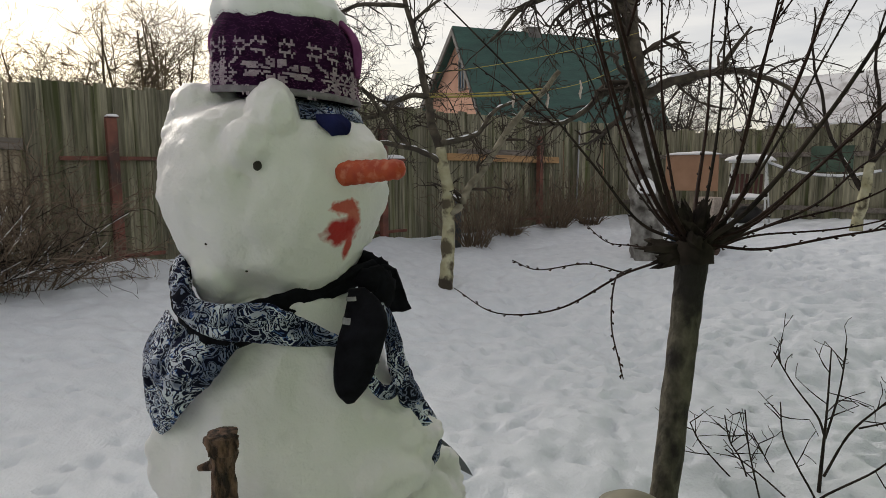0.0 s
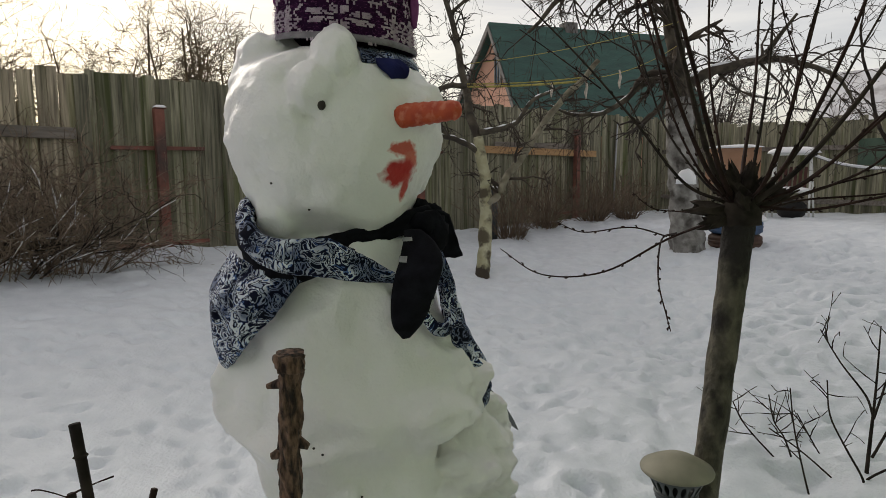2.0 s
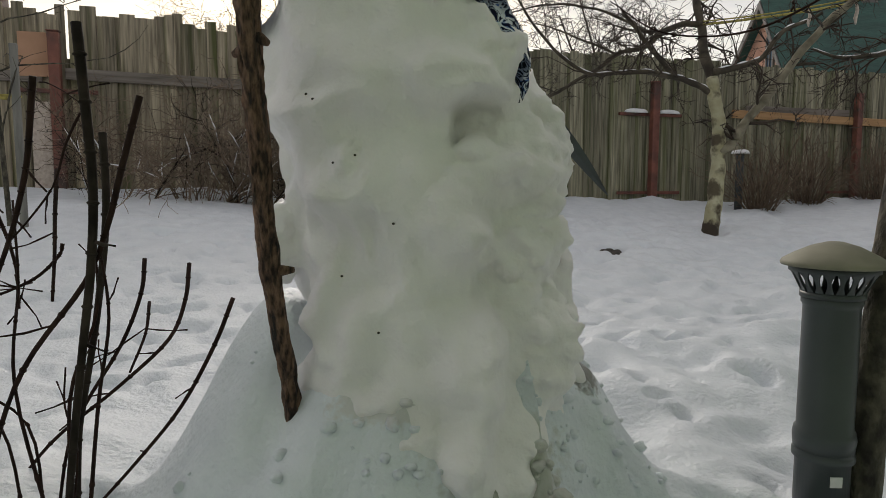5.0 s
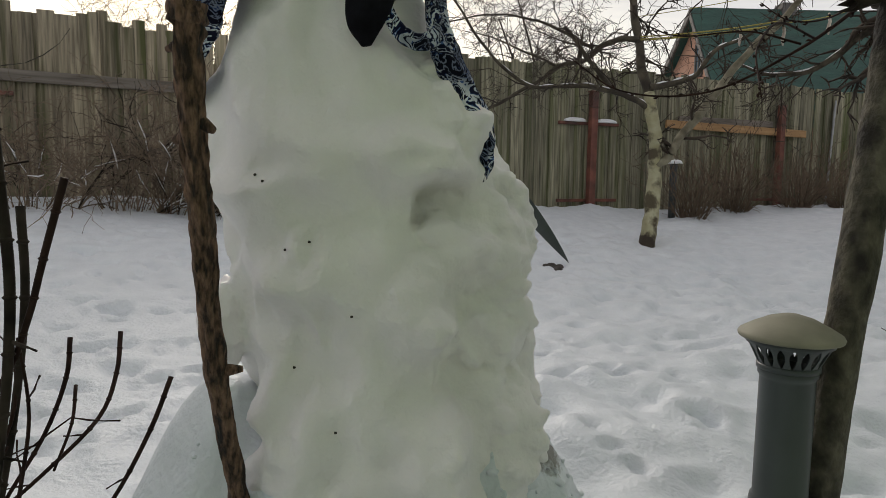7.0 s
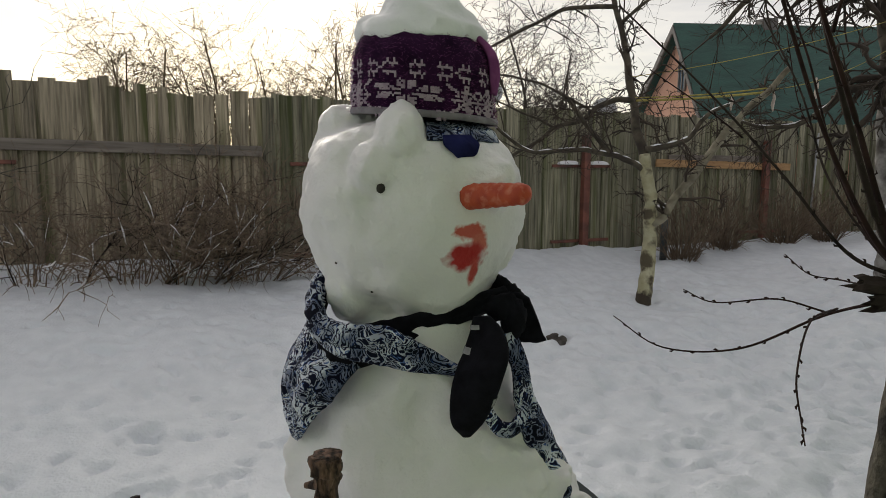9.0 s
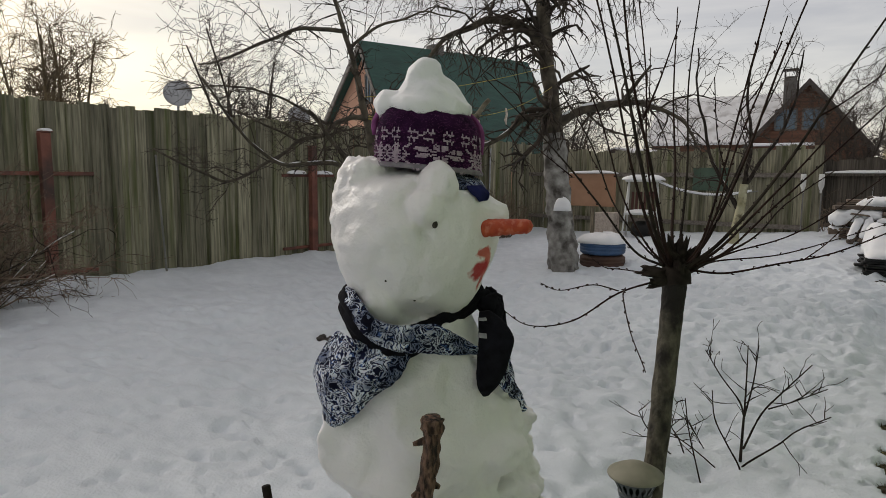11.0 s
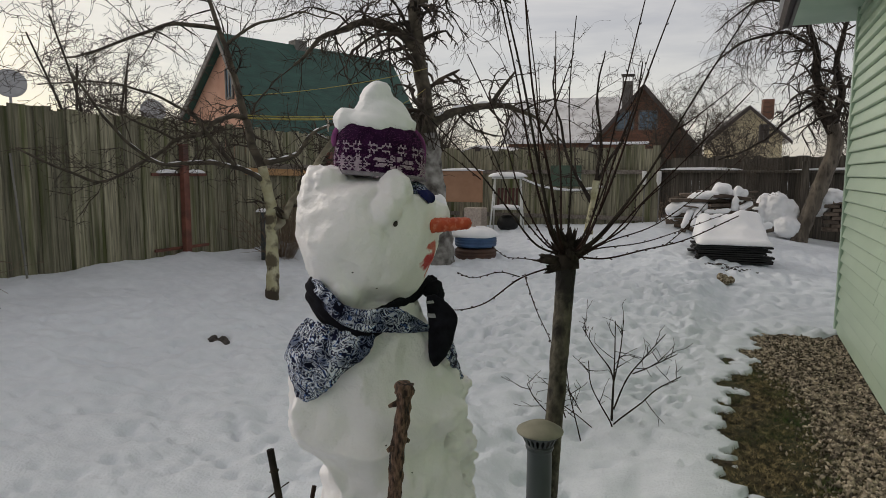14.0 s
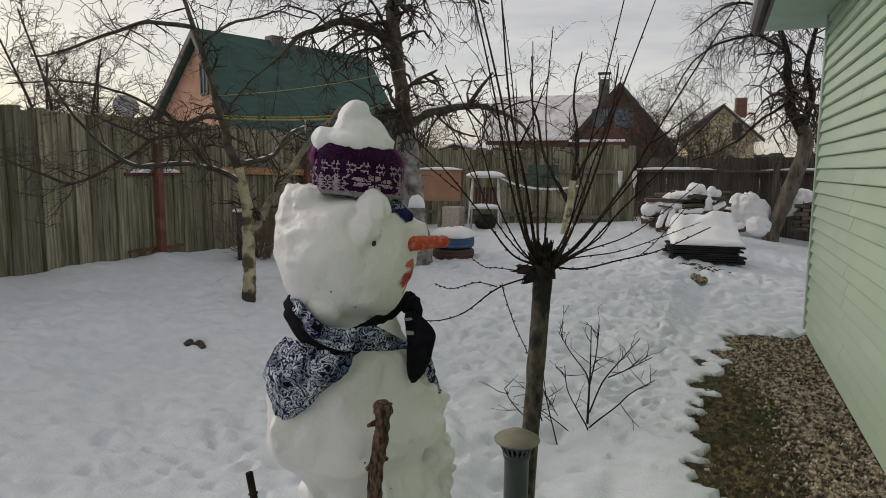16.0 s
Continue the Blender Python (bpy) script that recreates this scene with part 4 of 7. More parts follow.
hat = thing("knitted_hat", "dark purple knitted hat with pale snowflake pattern and snow on it", "hat")
nz, na = 26, 72
hv = [hat_point(1.545 + 0.19 * j / nz, 2 * math.pi * i / na) for j in range(nz + 1) for i in range(na)]
hf = [(j * na + i, j * na + (i + 1) % na, (j + 1) * na + (i + 1) % na, (j + 1) * na + i) for j in range(nz) for i in range(na)]
body = mesh_object("knit_body", hv, hf, HAT_PURPLE, hat)
thick = body.modifiers.new("thickness", "SOLIDIFY")
thick.thickness = 0.006
bv = [hat_point(1.539 + 0.013 * j / 5, 2 * math.pi * i / na, 0.002 + 0.003 * math.sin(math.pi * j / 5)) for j in range(6) for i in range(na)]
bf = [(j * na + i, j * na + (i + 1) % na, (j + 1) * na + (i + 1) % na, (j + 1) * na + i) for j in range(5) for i in range(na)]
band = mesh_object("rib_band", bv, bf, HAT_BAND, hat, "greyish lilac ribbed hem")
thick = band.modifiers.new("thickness", "SOLIDIFY")
thick.thickness = 0.005


def stitched(u, v):
    """Whether the knitting pattern has a pale stitch: columns from a star's middle, rows down from the pattern's top."""
    x = abs((u + 35) % 70 - 35)
    if v < 9:
        k, w = abs((u + 11) % 22 - 11), v
        return (w in (2, 6) and 1 < k < 9) or (w in (0, 1, 7, 8) and k in (4, 7)) or (w in (3, 5) and k in (2, 6)) or (w == 4 and k < 2)
    if x < 18:
        p, q = x / 2.25, abs(v - 15)
        return (0.6 < q < 3.3 and q + 0.3 < p < 7.6 - 0.8 * abs(q - 2.2)) or (0.25 < p < 1.9 and p + 0.8 < q < 6.2 - 0.8 * abs(p - 1.3)) or (v > 22 and x in (13, 14, 16))
    k, q = abs(x - 28) / 1.4, abs(v - 17)
    return (abs(k - q) < 0.75 and q < 8) or (q == 0 and k < 7) or (k < 0.8 and q < 8) or (abs(k + q - 6) < 0.7 and min(k, q) > 0.5)


stitch_rng = random.Random(2)
sv, sf = [], []
for column in range(210):
    for row in range(28):
        if stitched(column, row) and stitch_rng.random() < 0.90:
            step = 2 * math.pi / 210
            a0, z0 = 0.06 + (column - 0.5) * step, 1.636 - row * 0.0036
            b, wob = len(sv), stitch_rng.uniform(-0.0006, 0.0006)
            for a, z, up in ((a0, z0 + wob, 0.002), (a0 + step, z0 + 0.0008, 0.002), (a0 + step, z0 - 0.0037, 0.002), (a0, z0 - 0.0035, 0.002), (a0 + step / 2, z0 - 0.002, 0.0042)):
                sv.append(hat_point(z, a, up))
            sf += [(b, b + 4, b + 1), (b + 1, b + 4, b + 2), (b + 2, b + 4, b + 3), (b + 3, b + 4, b)]
mesh_object("snowflake_stitches", sv, sf, HAT_WHITE, hat, "pale lilac snowflake pattern")
# loose woollen fibres that stand off the knit
zv, zf = [], []
for _ in range(5200):
    a, z = stitch_rng.uniform(0, 6.283), stitch_rng.uniform(1.54, 1.70)
    p = hat_point(z, a, 0.001)
    q = hat_point(z + stitch_rng.uniform(-0.006, 0.006), a + stitch_rng.uniform(-0.05, 0.05), stitch_rng.uniform(0.003, 0.011))
    b = len(zv)
    zv += [p, p + Vector((0, 0, 0.0007)), q]
    zf.append((b, b + 1, b + 2))
mesh_object("wool_fuzz", zv, zf, HAT_PINK, hat, "magenta woollen fuzz", smooth=False)
fv = []
for j in range(5):
    for i in range(9):
        fv.append(hat_point(1.595 + 0.115 * i / 8, 1.42 + 0.24 * j / 4, 0.003 + 0.009 * math.sin(math.pi * j / 4) * math.sin(math.pi * (i + 1) / 10)))
ff = [(j * 9 + i, j * 9 + i + 1, (j + 1) * 9 + i + 1, (j + 1) * 9 + i) for j in range(4) for i in range(8)]
mesh_object("ear_flap", fv, ff, HAT_PINK, hat, "magenta folded edge").modifiers.new("thickness", "SOLIDIFY").thickness = 0.006
fv = []
for j in range(5):
    for i in range(9):
        fv.append(hat_point(1.62 + 0.08 * i / 8, -1.75 + 0.22 * j / 4, 0.003 + 0.009 * math.sin(math.pi * j / 4) * math.sin(math.pi * (i + 1) / 10)))
mesh_object("ear_flap", fv, ff, HAT_PINK, hat, "magenta folded edge").modifiers.new("thickness", "SOLIDIFY").thickness = 0.006
pieces = [lump((-1.948, 1.740, 1.692), (0.112, 0.118, 0.060), 31, 28), lump((-1.940, 1.736, 1.728), (0.080, 0.086, 0.056), 34, 24), lump((-1.943, 1.718, 1.766), (0.050, 0.053, 0.056), 33, 24), lump((-2.010, 1.662, 1.704), (0.044, 0.042, 0.040), 35)]
cv, cf = [], []
for v, f in pieces:
    cf += [tuple(len(cv) + i for i in face) for face in f]
    cv += v
hat_snow = tagged(mesh_object("snow_pad", cv, cf, SNOW_CAP), "peaked cap of snow lying on the knitted hat", "snow")
m = hat_snow.modifiers.new("fuse", "REMESH")
m.mode, m.voxel_size, m.use_smooth_shade = "VOXEL", 0.006, True
m = hat_snow.modifiers.new("soften", "SMOOTH")
m.factor, m.iterations = 0.5, 6
clouds = bpy.data.textures.new("crust", "CLOUDS")
clouds.noise_scale, clouds.noise_depth = 0.03, 2
m = hat_snow.modifiers.new("crust", "DISPLACE")
m.texture, m.texture_coords, m.strength, m.mid_level = clouds, "LOCAL", 0.008, 0.5


def cloth(name, rows, mat, parent=None, label="", thickness=0.004, crease=0.006, seed=0.0):
    """A creased sheet of cloth laid through rows of points."""
    fine = [bezier(r, 8) for r in rows]
    n = len(fine[0])
    cols = [bezier([f[i] for f in fine], 8) for i in range(n)]
    m = len(cols[0])
    verts = []
    for i in range(n):
        for j in range(m):
            p = cols[i][j]
            out = Vector((0.85, -0.45, 0.1))
            verts.append(p + out * crease * (noise.noise(Vector((p.x * 22 + seed, p.y * 22, p.z * 30))) + 0.5 * noise.noise(Vector((p.x * 60, p.y * 60 + seed, p.z * 70)))))
    faces = [(i * m + j, (i + 1) * m + j, (i + 1) * m + j + 1, i * m + j + 1) for i in range(n - 1) for j in range(m - 1)]
    ob = mesh_object(name, verts, faces, mat, parent, label)
    ob.modifiers.new("thickness", "SOLIDIFY").thickness = thickness
    return ob


def roll(name, points, widths, thicks, mat, parent, label="", seed=0.0):
    """A twisted band of cloth: an oval, creased tube along a line."""
    pts = bezier(points, 10)
    n, sides = len(pts), 20
    ws = np.interp(np.linspace(0, 1, n), np.linspace(0, 1, len(widths)), widths)
    ts = np.interp(np.linspace(0, 1, n), np.linspace(0, 1, len(thicks)), thicks)
    verts = []
    for i, p in enumerate(pts):
        way = (pts[min(i + 1, n - 1)] - pts[max(i - 1, 0)]).normalized()
        out = Vector((p.x + 1.965, p.y - 1.73, 0.0))
        out = (out - way * out.dot(way)).normalized()
        up = way.cross(out)
        for s in range(sides):
            a = 2 * math.pi * s / sides
            k = 1 + 0.34 * math.sin(6 * a + i * 0.30 + seed) * abs(math.cos(a)) + 0.22 * noise.noise(Vector((i * 0.3 + seed, math.cos(a), math.sin(a))))
            verts.append(p + out * ts[i] * math.cos(a) * k + up * ws[i] * math.sin(a) * (1 + 0.08 * noise.noise(Vector((i * 0.4, a, seed)))))
    faces = [(i * sides + s, i * sides + (s + 1) % sides, (i + 1) * sides + (s + 1) % sides, (i + 1) * sides + s) for i in range(n - 1) for s in range(sides)]
    faces += [tuple(reversed(range(sides))), tuple((n - 1) * sides + s for s in range(sides))]
    return mesh_object(name, verts, faces, mat, parent, label)


scarf = thing("scarf", "blue, white and black printed cotton scarf knotted round the neck", "scarf")


def ring(deg, z, r):
    a = radians(deg)
    return (-1.968 + r * math.cos(a), 1.728 + r * math.sin(a), z)


roll("black_band", [(-1.838, 1.862, 1.207), (-1.848, 1.800, 1.190), (-1.858, 1.735, 1.168), (-1.862, 1.680, 1.152), (-1.870, 1.620, 1.138), (-1.897, 1.560, 1.122), (-1.962, 1.535, 1.128), (-2.045, 1.545, 1.178), (-2.100, 1.590, 1.215), ring(-180, 1.21, 0.16), ring(-225, 1.20, 0.155), ring(-280, 1.21, 0.15), ring(-302, 1.205, 0.175)], [0.020, 0.024, 0.027, 0.030, 0.034, 0.040, 0.042, 0.036, 0.03, 0.03, 0.03, 0.03, 0.03], [0.016, 0.012, 0.014, 0.016, 0.02], BLACK_CLOTH, scarf, "plain black side of the scarf", 1.0)
roll("printed_band", [(-2.085, 1.590, 1.240), (-2.050, 1.556, 1.226), (-2.005, 1.532, 1.198), (-1.948, 1.522, 1.162), (-1.888, 1.548, 1.142), (-1.836, 1.606, 1.138), (-1.808, 1.660, 1.117), (-1.788, 1.712, 1.098), (-1.772, 1.745, 1.086)], [0.012, 0.020, 0.024, 0.027, 0.032, 0.037, 0.028, 0.014, 0.006], [0.010, 0.014, 0.016, 0.018, 0.016, 0.012, 0.008], PRINT, scarf, "blue and white printed side of the scarf", 2.0)
cloth("printed_drape", [
    [(-2.075, 1.535, 1.135), (-2.00, 1.520, 1.125), (-1.93, 1.540, 1.108), (-1.865, 1.580, 1.098)],
    [(-2.125, 1.505, 1.050), (-2.02, 1.478, 1.045), (-1.93, 1.500, 1.055), (-1.875, 1.555, 1.068)],
    [(-2.125, 1.510, 0.985), (-2.05, 1.478, 0.980), (-1.965, 1.490, 0.995), (-1.905, 1.535, 1.025)],
    [(-2.115, 1.525, 0.920), (-2.075, 1.495, 0.915), (-2.02, 1.492, 0.930), (-1.955, 1.512, 0.975)],
    [(-2.100, 1.530, 0.893), (-2.080, 1.512, 0.890), (-2.06, 1.505, 0.895), (-2.02, 1.502, 0.915)],
], PRINT, scarf, "", 0.006, 0.020, 3.0)
kv, kf = [], []
for seed, (at, size) in enumerate((((-1.826, 1.846, 1.190), (0.028, 0.040, 0.026)), ((-1.812, 1.862, 1.168), (0.020, 0.026, 0.036)), ((-1.842, 1.872, 1.196), (0.024, 0.026, 0.030)))):
    v, f = lump(at, size, seed + 61, 22, 0.22)
    kf += [tuple(len(kv) + q for q in face) for face in f]
    kv += v
mesh_object("knot", kv, kf, BLACK_CLOTH, scarf)
cloth("black_tail", [
    [(-1.835, 1.862, 1.215), (-1.820, 1.878, 1.215), (-1.810, 1.895, 1.205)],
    [(-1.850, 1.885, 1.165), (-1.835, 1.905, 1.160), (-1.822, 1.925, 1.155)],
    [(-1.855, 1.890, 1.115), (-1.845, 1.920, 1.110), (-1.835, 1.948, 1.112)],
], BLACK_CLOTH, scarf, "", 0.008, 0.008, 6.0)


def pillow(name, rows, thicks, mat, parent, label="", a0=0.0, a1=360.0, t0=0.0, t1=1.0, lift=0.0, steps=40):
    """A flat stuffed shape between two edges: rows of left and right points, and half its thickness at each."""
    left, right = bezier([r[0] for r in rows], 8), bezier([r[1] for r in rows], 8)
    n, around, verts = len(left), 26, []
    ts = np.interp(np.linspace(0, 1, n), np.linspace(0, 1, len(thicks)), thicks)
    full = a1 - a0 > 359
    count = around if full else around + 1
    for i in range(steps + 1):
        t = (t0 + (t1 - t0) * i / steps) * (n - 1)
        k = min(int(t), n - 2)
        lo, hi, th = left[k].lerp(left[k + 1], t - k), right[k].lerp(right[k + 1], t - k), ts[k] + (ts[k + 1] - ts[k]) * (t - k)
        half = (hi - lo) / 2
        nrm = half.cross(Vector((0, 0, 1))).normalized()
        for s_ in range(count):
            a = radians(a0 + (a1 - a0) * s_ / around)
            p = (lo + hi) / 2 + half * math.cos(a) * (1 + lift / half.length) + nrm * (th + lift) * math.copysign(abs(math.sin(a)) ** 0.8, math.sin(a))
            verts.append(p + nrm * 0.005 * noise.noise(p * 26) + nrm * 0.0015 * noise.noise(p * 90))
    faces = [(i * count + q, i * count + (q + 1) % count, (i + 1) * count + (q + 1) % count, (i + 1) * count + q) for i in range(steps) for q in range(around)]
    if full:
        faces += [tuple(reversed(range(count))), tuple(steps * count + q for q in range(count))]
    return mesh_object(name, verts, faces, mat, parent, label)


MITTEN = (((-1.808, 1.774, 1.180), (-1.790, 1.800, 1.182)), ((-1.802, 1.764, 1.152), (-1.752, 1.806, 1.158)), ((-1.788, 1.745, 1.122), (-1.713, 1.793, 1.124)), ((-1.773, 1.719, 1.085), (-1.715, 1.783, 1.085)), ((-1.766, 1.707, 1.040), (-1.722, 1.772, 1.045)), ((-1.764, 1.710, 1.003), (-1.735, 1.760, 1.010)), ((-1.765, 1.732, 0.976), (-1.755, 1.745, 0.978)))
PUFF = (0.008, 0.015, 0.020, 0.023, 0.023, 0.017, 0.006)
mitten = thing("mitten", "black knitted mitten with grey stripes tied to the scarf", "mitten")
pillow("palm", MITTEN, PUFF, BLACK_CLOTH, mitten)
pillow("stripe", MITTEN, PUFF, GREY_CLOTH, mitten, "grey knitted stripe", 105, 260, 0.08, 0.125, 0.0015, 6)
pillow("stripe", MITTEN, PUFF, GREY_CLOTH, mitten, "grey knitted stripe", 120, 262, 0.275, 0.33, 0.0015, 6)
pillow("stripe", MITTEN, PUFF, GREY_CLOTH, mitten, "grey knitted stripe", -40, 30, 0.62, 0.68, 0.0015, 6)
v, f = lump((-1.822, 1.848, 1.198), (0.010, 0.014, 0.013), 4, 12)
mesh_object("tag", v, f, PANEL, scarf, "small salmon pink scrap in the knot")
roll("printed_tail", [(-1.815, 1.852, 1.140), (-1.795, 1.866, 1.080), (-1.782, 1.872, 1.010), (-1.782, 1.895, 0.955), (-1.772, 1.936, 0.885), (-1.772, 1.955, 0.825), (-1.785, 1.950, 0.770)], [0.02, 0.026, 0.036, 0.046, 0.032, 0.026, 0.012], [0.012, 0.014, 0.016, 0.016, 0.012], PRINT, scarf, "", 4.0)
roll("printed_loop", [(-1.750, 1.762, 1.045), (-1.735, 1.782, 1.000), (-1.735, 1.815, 0.985), (-1.755, 1.850, 1.000), (-1.775, 1.868, 1.03)], [0.010, 0.014, 0.014, 0.012], [0.008, 0.01, 0.008], PRINT, scarf, "", 7.0)

# the blue cloth that peeps out under the hat
cloth("patterned_lining", [[on_man(z, d, lift) for d in (-20, -12, -4, 4, 12, 20, 30, 42)] for z, lift in ((1.530, 0.006), (1.517, 0.007), (1.504, 0.004), (1.494, -0.002))], PRINT, None, "", 0.004, 0.004, 9.0)
tagged(bpy.data.objects["patterned_lining"], "blue and grey patterned cloth lining below the hat", "cloth")
cloth("blue_patch", [[on_man(z, d, lift) for d in degs] for degs, z, lift in (((-10, -6, -2, 2, 6), 1.502, 0.009), ((-11, -7, -2, 3, 9), 1.488, 0.009), ((-8, -5, -2, 2, 7), 1.476, 0.006), ((-4, -3, -1, 1, 4), 1.468, 0.000))], NAVY, None, "", 0.005, 0.006, 8.0)
tagged(bpy.data.objects["blue_patch"], "dark blue felt cloth hanging out under the hat", "cloth")

# carrot
cb, ct = Vector((-1.785, 1.7495, 1.399)), Vector((-1.672, 1.806, 1.407))
verts, faces, n, s = [], [], 22, 18
for i in range(n + 1):
    t = i / n
    p = cb.lerp(ct, t)
    r = (0.0235 - 0.0065 * t) * (1.0 if t < 0.86 else math.sqrt(max(0.0, 1 - ((t - 0.86) / 0.14) ** 2)) + 0.02)
    a, b = frame_axes(ct - cb)
    for k in range(s):
        q = 2 * math.pi * k / s
        rr = r * (1 + 0.05 * math.sin(i * 2.1 + math.sin(q) * 1.2) + 0.05 * noise.noise(Vector((t * 9, math.cos(q), math.sin(q)))))
        verts.append(p + rr * (math.cos(q) * a + math.sin(q) * b))
for i in range(n):
    for k in range(s):
        faces.append((i * s + k, i * s + (k + 1) % s, (i + 1) * s + (k + 1) % s, (i + 1) * s + k))
faces += [tuple(reversed(range(s))), tuple(n * s + k for k in range(s))]
tagged(mesh_object("carrot", verts, faces, CARROT), "orange carrot nose with scraped pale skin", "carrot")


def pebble(name, at, size, mat, label, category, seed=0):
    v, f = lump(at, size, seed, 12)
    return tagged(mesh_object(name, v, f, mat), label, category)


pebble("eye_stone", on_man(1.414, -43, 0.001), (0.0075, 0.0075, 0.009), EYE_DARK, "small dark stone pressed in as an eye", "stone", 3)
for z, a in ((0.655, -38), (0.668, -27), (0.775, -52), (0.765, -47), (1.275, -79), (0.55, -8), (0.36, -15), (0.45, -40), (1.225, -58)):
    pebble("grit", on_man(z, a, 0.0005), (0.003, 0.0026, 0.0022), EYE_DARK, "dark crumb of dirt in the snow", "grit", z)

# stick
pts = bezier([(-1.725, 1.478, 1.005), (-1.732, 1.478, 0.93), (-1.752, 1.482, 0.80), (-1.766, 1.490, 0.68), (-1.790, 1.500, 0.52), (-1.822, 1.520, 0.36), (-1.850, 1.540, 0.22), (-1.862, 1.548, 0.06)], 16)
verts, faces, s = [], [], 22
for i, p in enumerate(pts):
    t = i / (len(pts) - 1)
    a, b = frame_axes(pts[min(i + 1, len(pts) - 1)] - pts[max(i - 1, 0)])
    r0 = 0.0200 - 0.005 * t + (0.004 if t < 0.06 else 0)
    for k in range(s):
        q = 2 * math.pi * k / s
        r = r0 * (1 + 0.24 * noise.noise(Vector((t * 14, math.cos(q) * 1.3, math.sin(q) * 1.3))) + 0.30 * noise.noise(Vector((t * 30, math.cos(q) * 4, math.sin(q) * 4))))
        verts.append(p + r * (math.cos(q) * a + math.sin(q) * b))
for i in range(len(pts) - 1):
    for k in range(s):
        faces.append((i * s + k, i * s + (k + 1) % s, (i + 1) * s + (k + 1) % s, (i + 1) * s + k))
faces += [tuple(reversed(range(s))), tuple((len(pts) - 1) * s + k for k in range(s))]
stick = thing("walking_stick", "thick brown bark-covered stick stuck in the snow", "stick")
mesh_object("shaft", verts, faces, BARK_STICK, stick)
for at, way, length, r in (((-1.735, 1.475, 0.955), (-0.62, -0.62, -0.22), 0.036, 0.008), ((-1.752, 1.480, 0.83), (-0.5, -0.85, -0.3), 0.030, 0.010), ((-1.748, 1.485, 0.85), (0.5, 0.6, -0.4), 0.032, 0.010), ((-1.800, 1.51, 0.47), (0.3, 0.9, 0.05), 0.036, 0.009)):
    p, d = Vector(at), Vector(way).normalized()
    v, f = tubes([([p, p + d * length * 0.5, p + d * length], [r * 1.3, r, r * 0.55])], 9)
    mesh_object("branch_stub", v, f, BARK_STICK, stick)

# dark blade that sticks out of the snowman's side
base, tip = Vector((-1.868, 2.04, 0.775)), Vector((-1.935, 2.255, 0.600))
way = (tip - base).normalized()
flat = Vector((0.35, 0.55, 0.75))
flat = (flat - way * flat.dot(way)).normalized()
nrm = way.cross(flat)
verts, n = [], 12
for i in range(n + 1):
    t = i / n
    w = 0.017 * (1 - t ** 2.4) + 0.0008
    c = base.lerp(tip, t) - flat * 0.010 * t * t
    for e, h in ((-1, 0), (0, 1), (1, 0), (0, -1)):
        verts.append(c + flat * w * e + nrm * 0.0035 * h * (1 - 0.6 * t))
faces = [(i * 4 + k, i * 4 + (k + 1) % 4, (i + 1) * 4 + (k + 1) % 4, (i + 1) * 4 + k) for i in range(n) for k in range(4)] + [(3, 2, 1, 0), (n * 4, n * 4 + 1, n * 4 + 2, n * 4 + 3)]
tagged(mesh_object("blade", verts, faces, BLADE_STEEL, smooth=False), "dark grey pointed blade stuck in the snow", "blade")

# ---- vent pipe ----
vent = thing("vent_pipe", "grey plastic vent pipe with a round cap in the snow", "pipe", at=(-1.680, 2.625, -0.01))


def lathe(profile_rows, sides=40):
    verts = [(r * math.cos(2 * math.pi * k / sides), r * math.sin(2 * math.pi * k / sides), z) for r, z in profile_rows for k in range(sides)]
    faces = [(i * sides + k, i * sides + (k + 1) % sides, (i + 1) * sides + (k + 1) % sides, (i + 1) * sides + k) for i in range(len(profile_rows) - 1) for k in range(sides)]
    return verts, faces


v, f = lathe([(0.0, -0.2), (0.053, -0.2), (0.053, 0.050), (0.060, 0.054), (0.060, 0.066), (0.053, 0.072), (0.058, 0.074), (0.0605, 0.100), (0.058, 0.114), (0.054, 0.118), (0.0535, 0.375), (0.0545, 0.380), (0.0575, 0.384), (0.0575, 0.398), (0.052, 0.400), (0.046, 0.400), (0.046, 0.30), (0.0, 0.30)])
mesh_object("pipe", v, f, PIPE_GREY, vent)
v, f = lathe([(0.0, 0.512), (0.015, 0.511), (0.045, 0.502), (0.076, 0.486), (0.097, 0.473), (0.1005, 0.467), (0.099, 0.462), (0.092, 0.463), (0.078, 0.460), (0.0, 0.470)])
mesh_object("cap", v, f, CAP_GREY, vent, "dusty beige-grey conical cap")
for z, r in ((0.402, 0.058), (0.456, 0.081)):
    v, f = lathe([(r - 0.004, z - 0.006), (r + 0.003, z - 0.006), (r + 0.003, z + 0.006), (r - 0.004, z + 0.006), (r - 0.004, z - 0.006)])
    mesh_object("ring", v, f, PIPE_GREY, vent)
slat_me = None
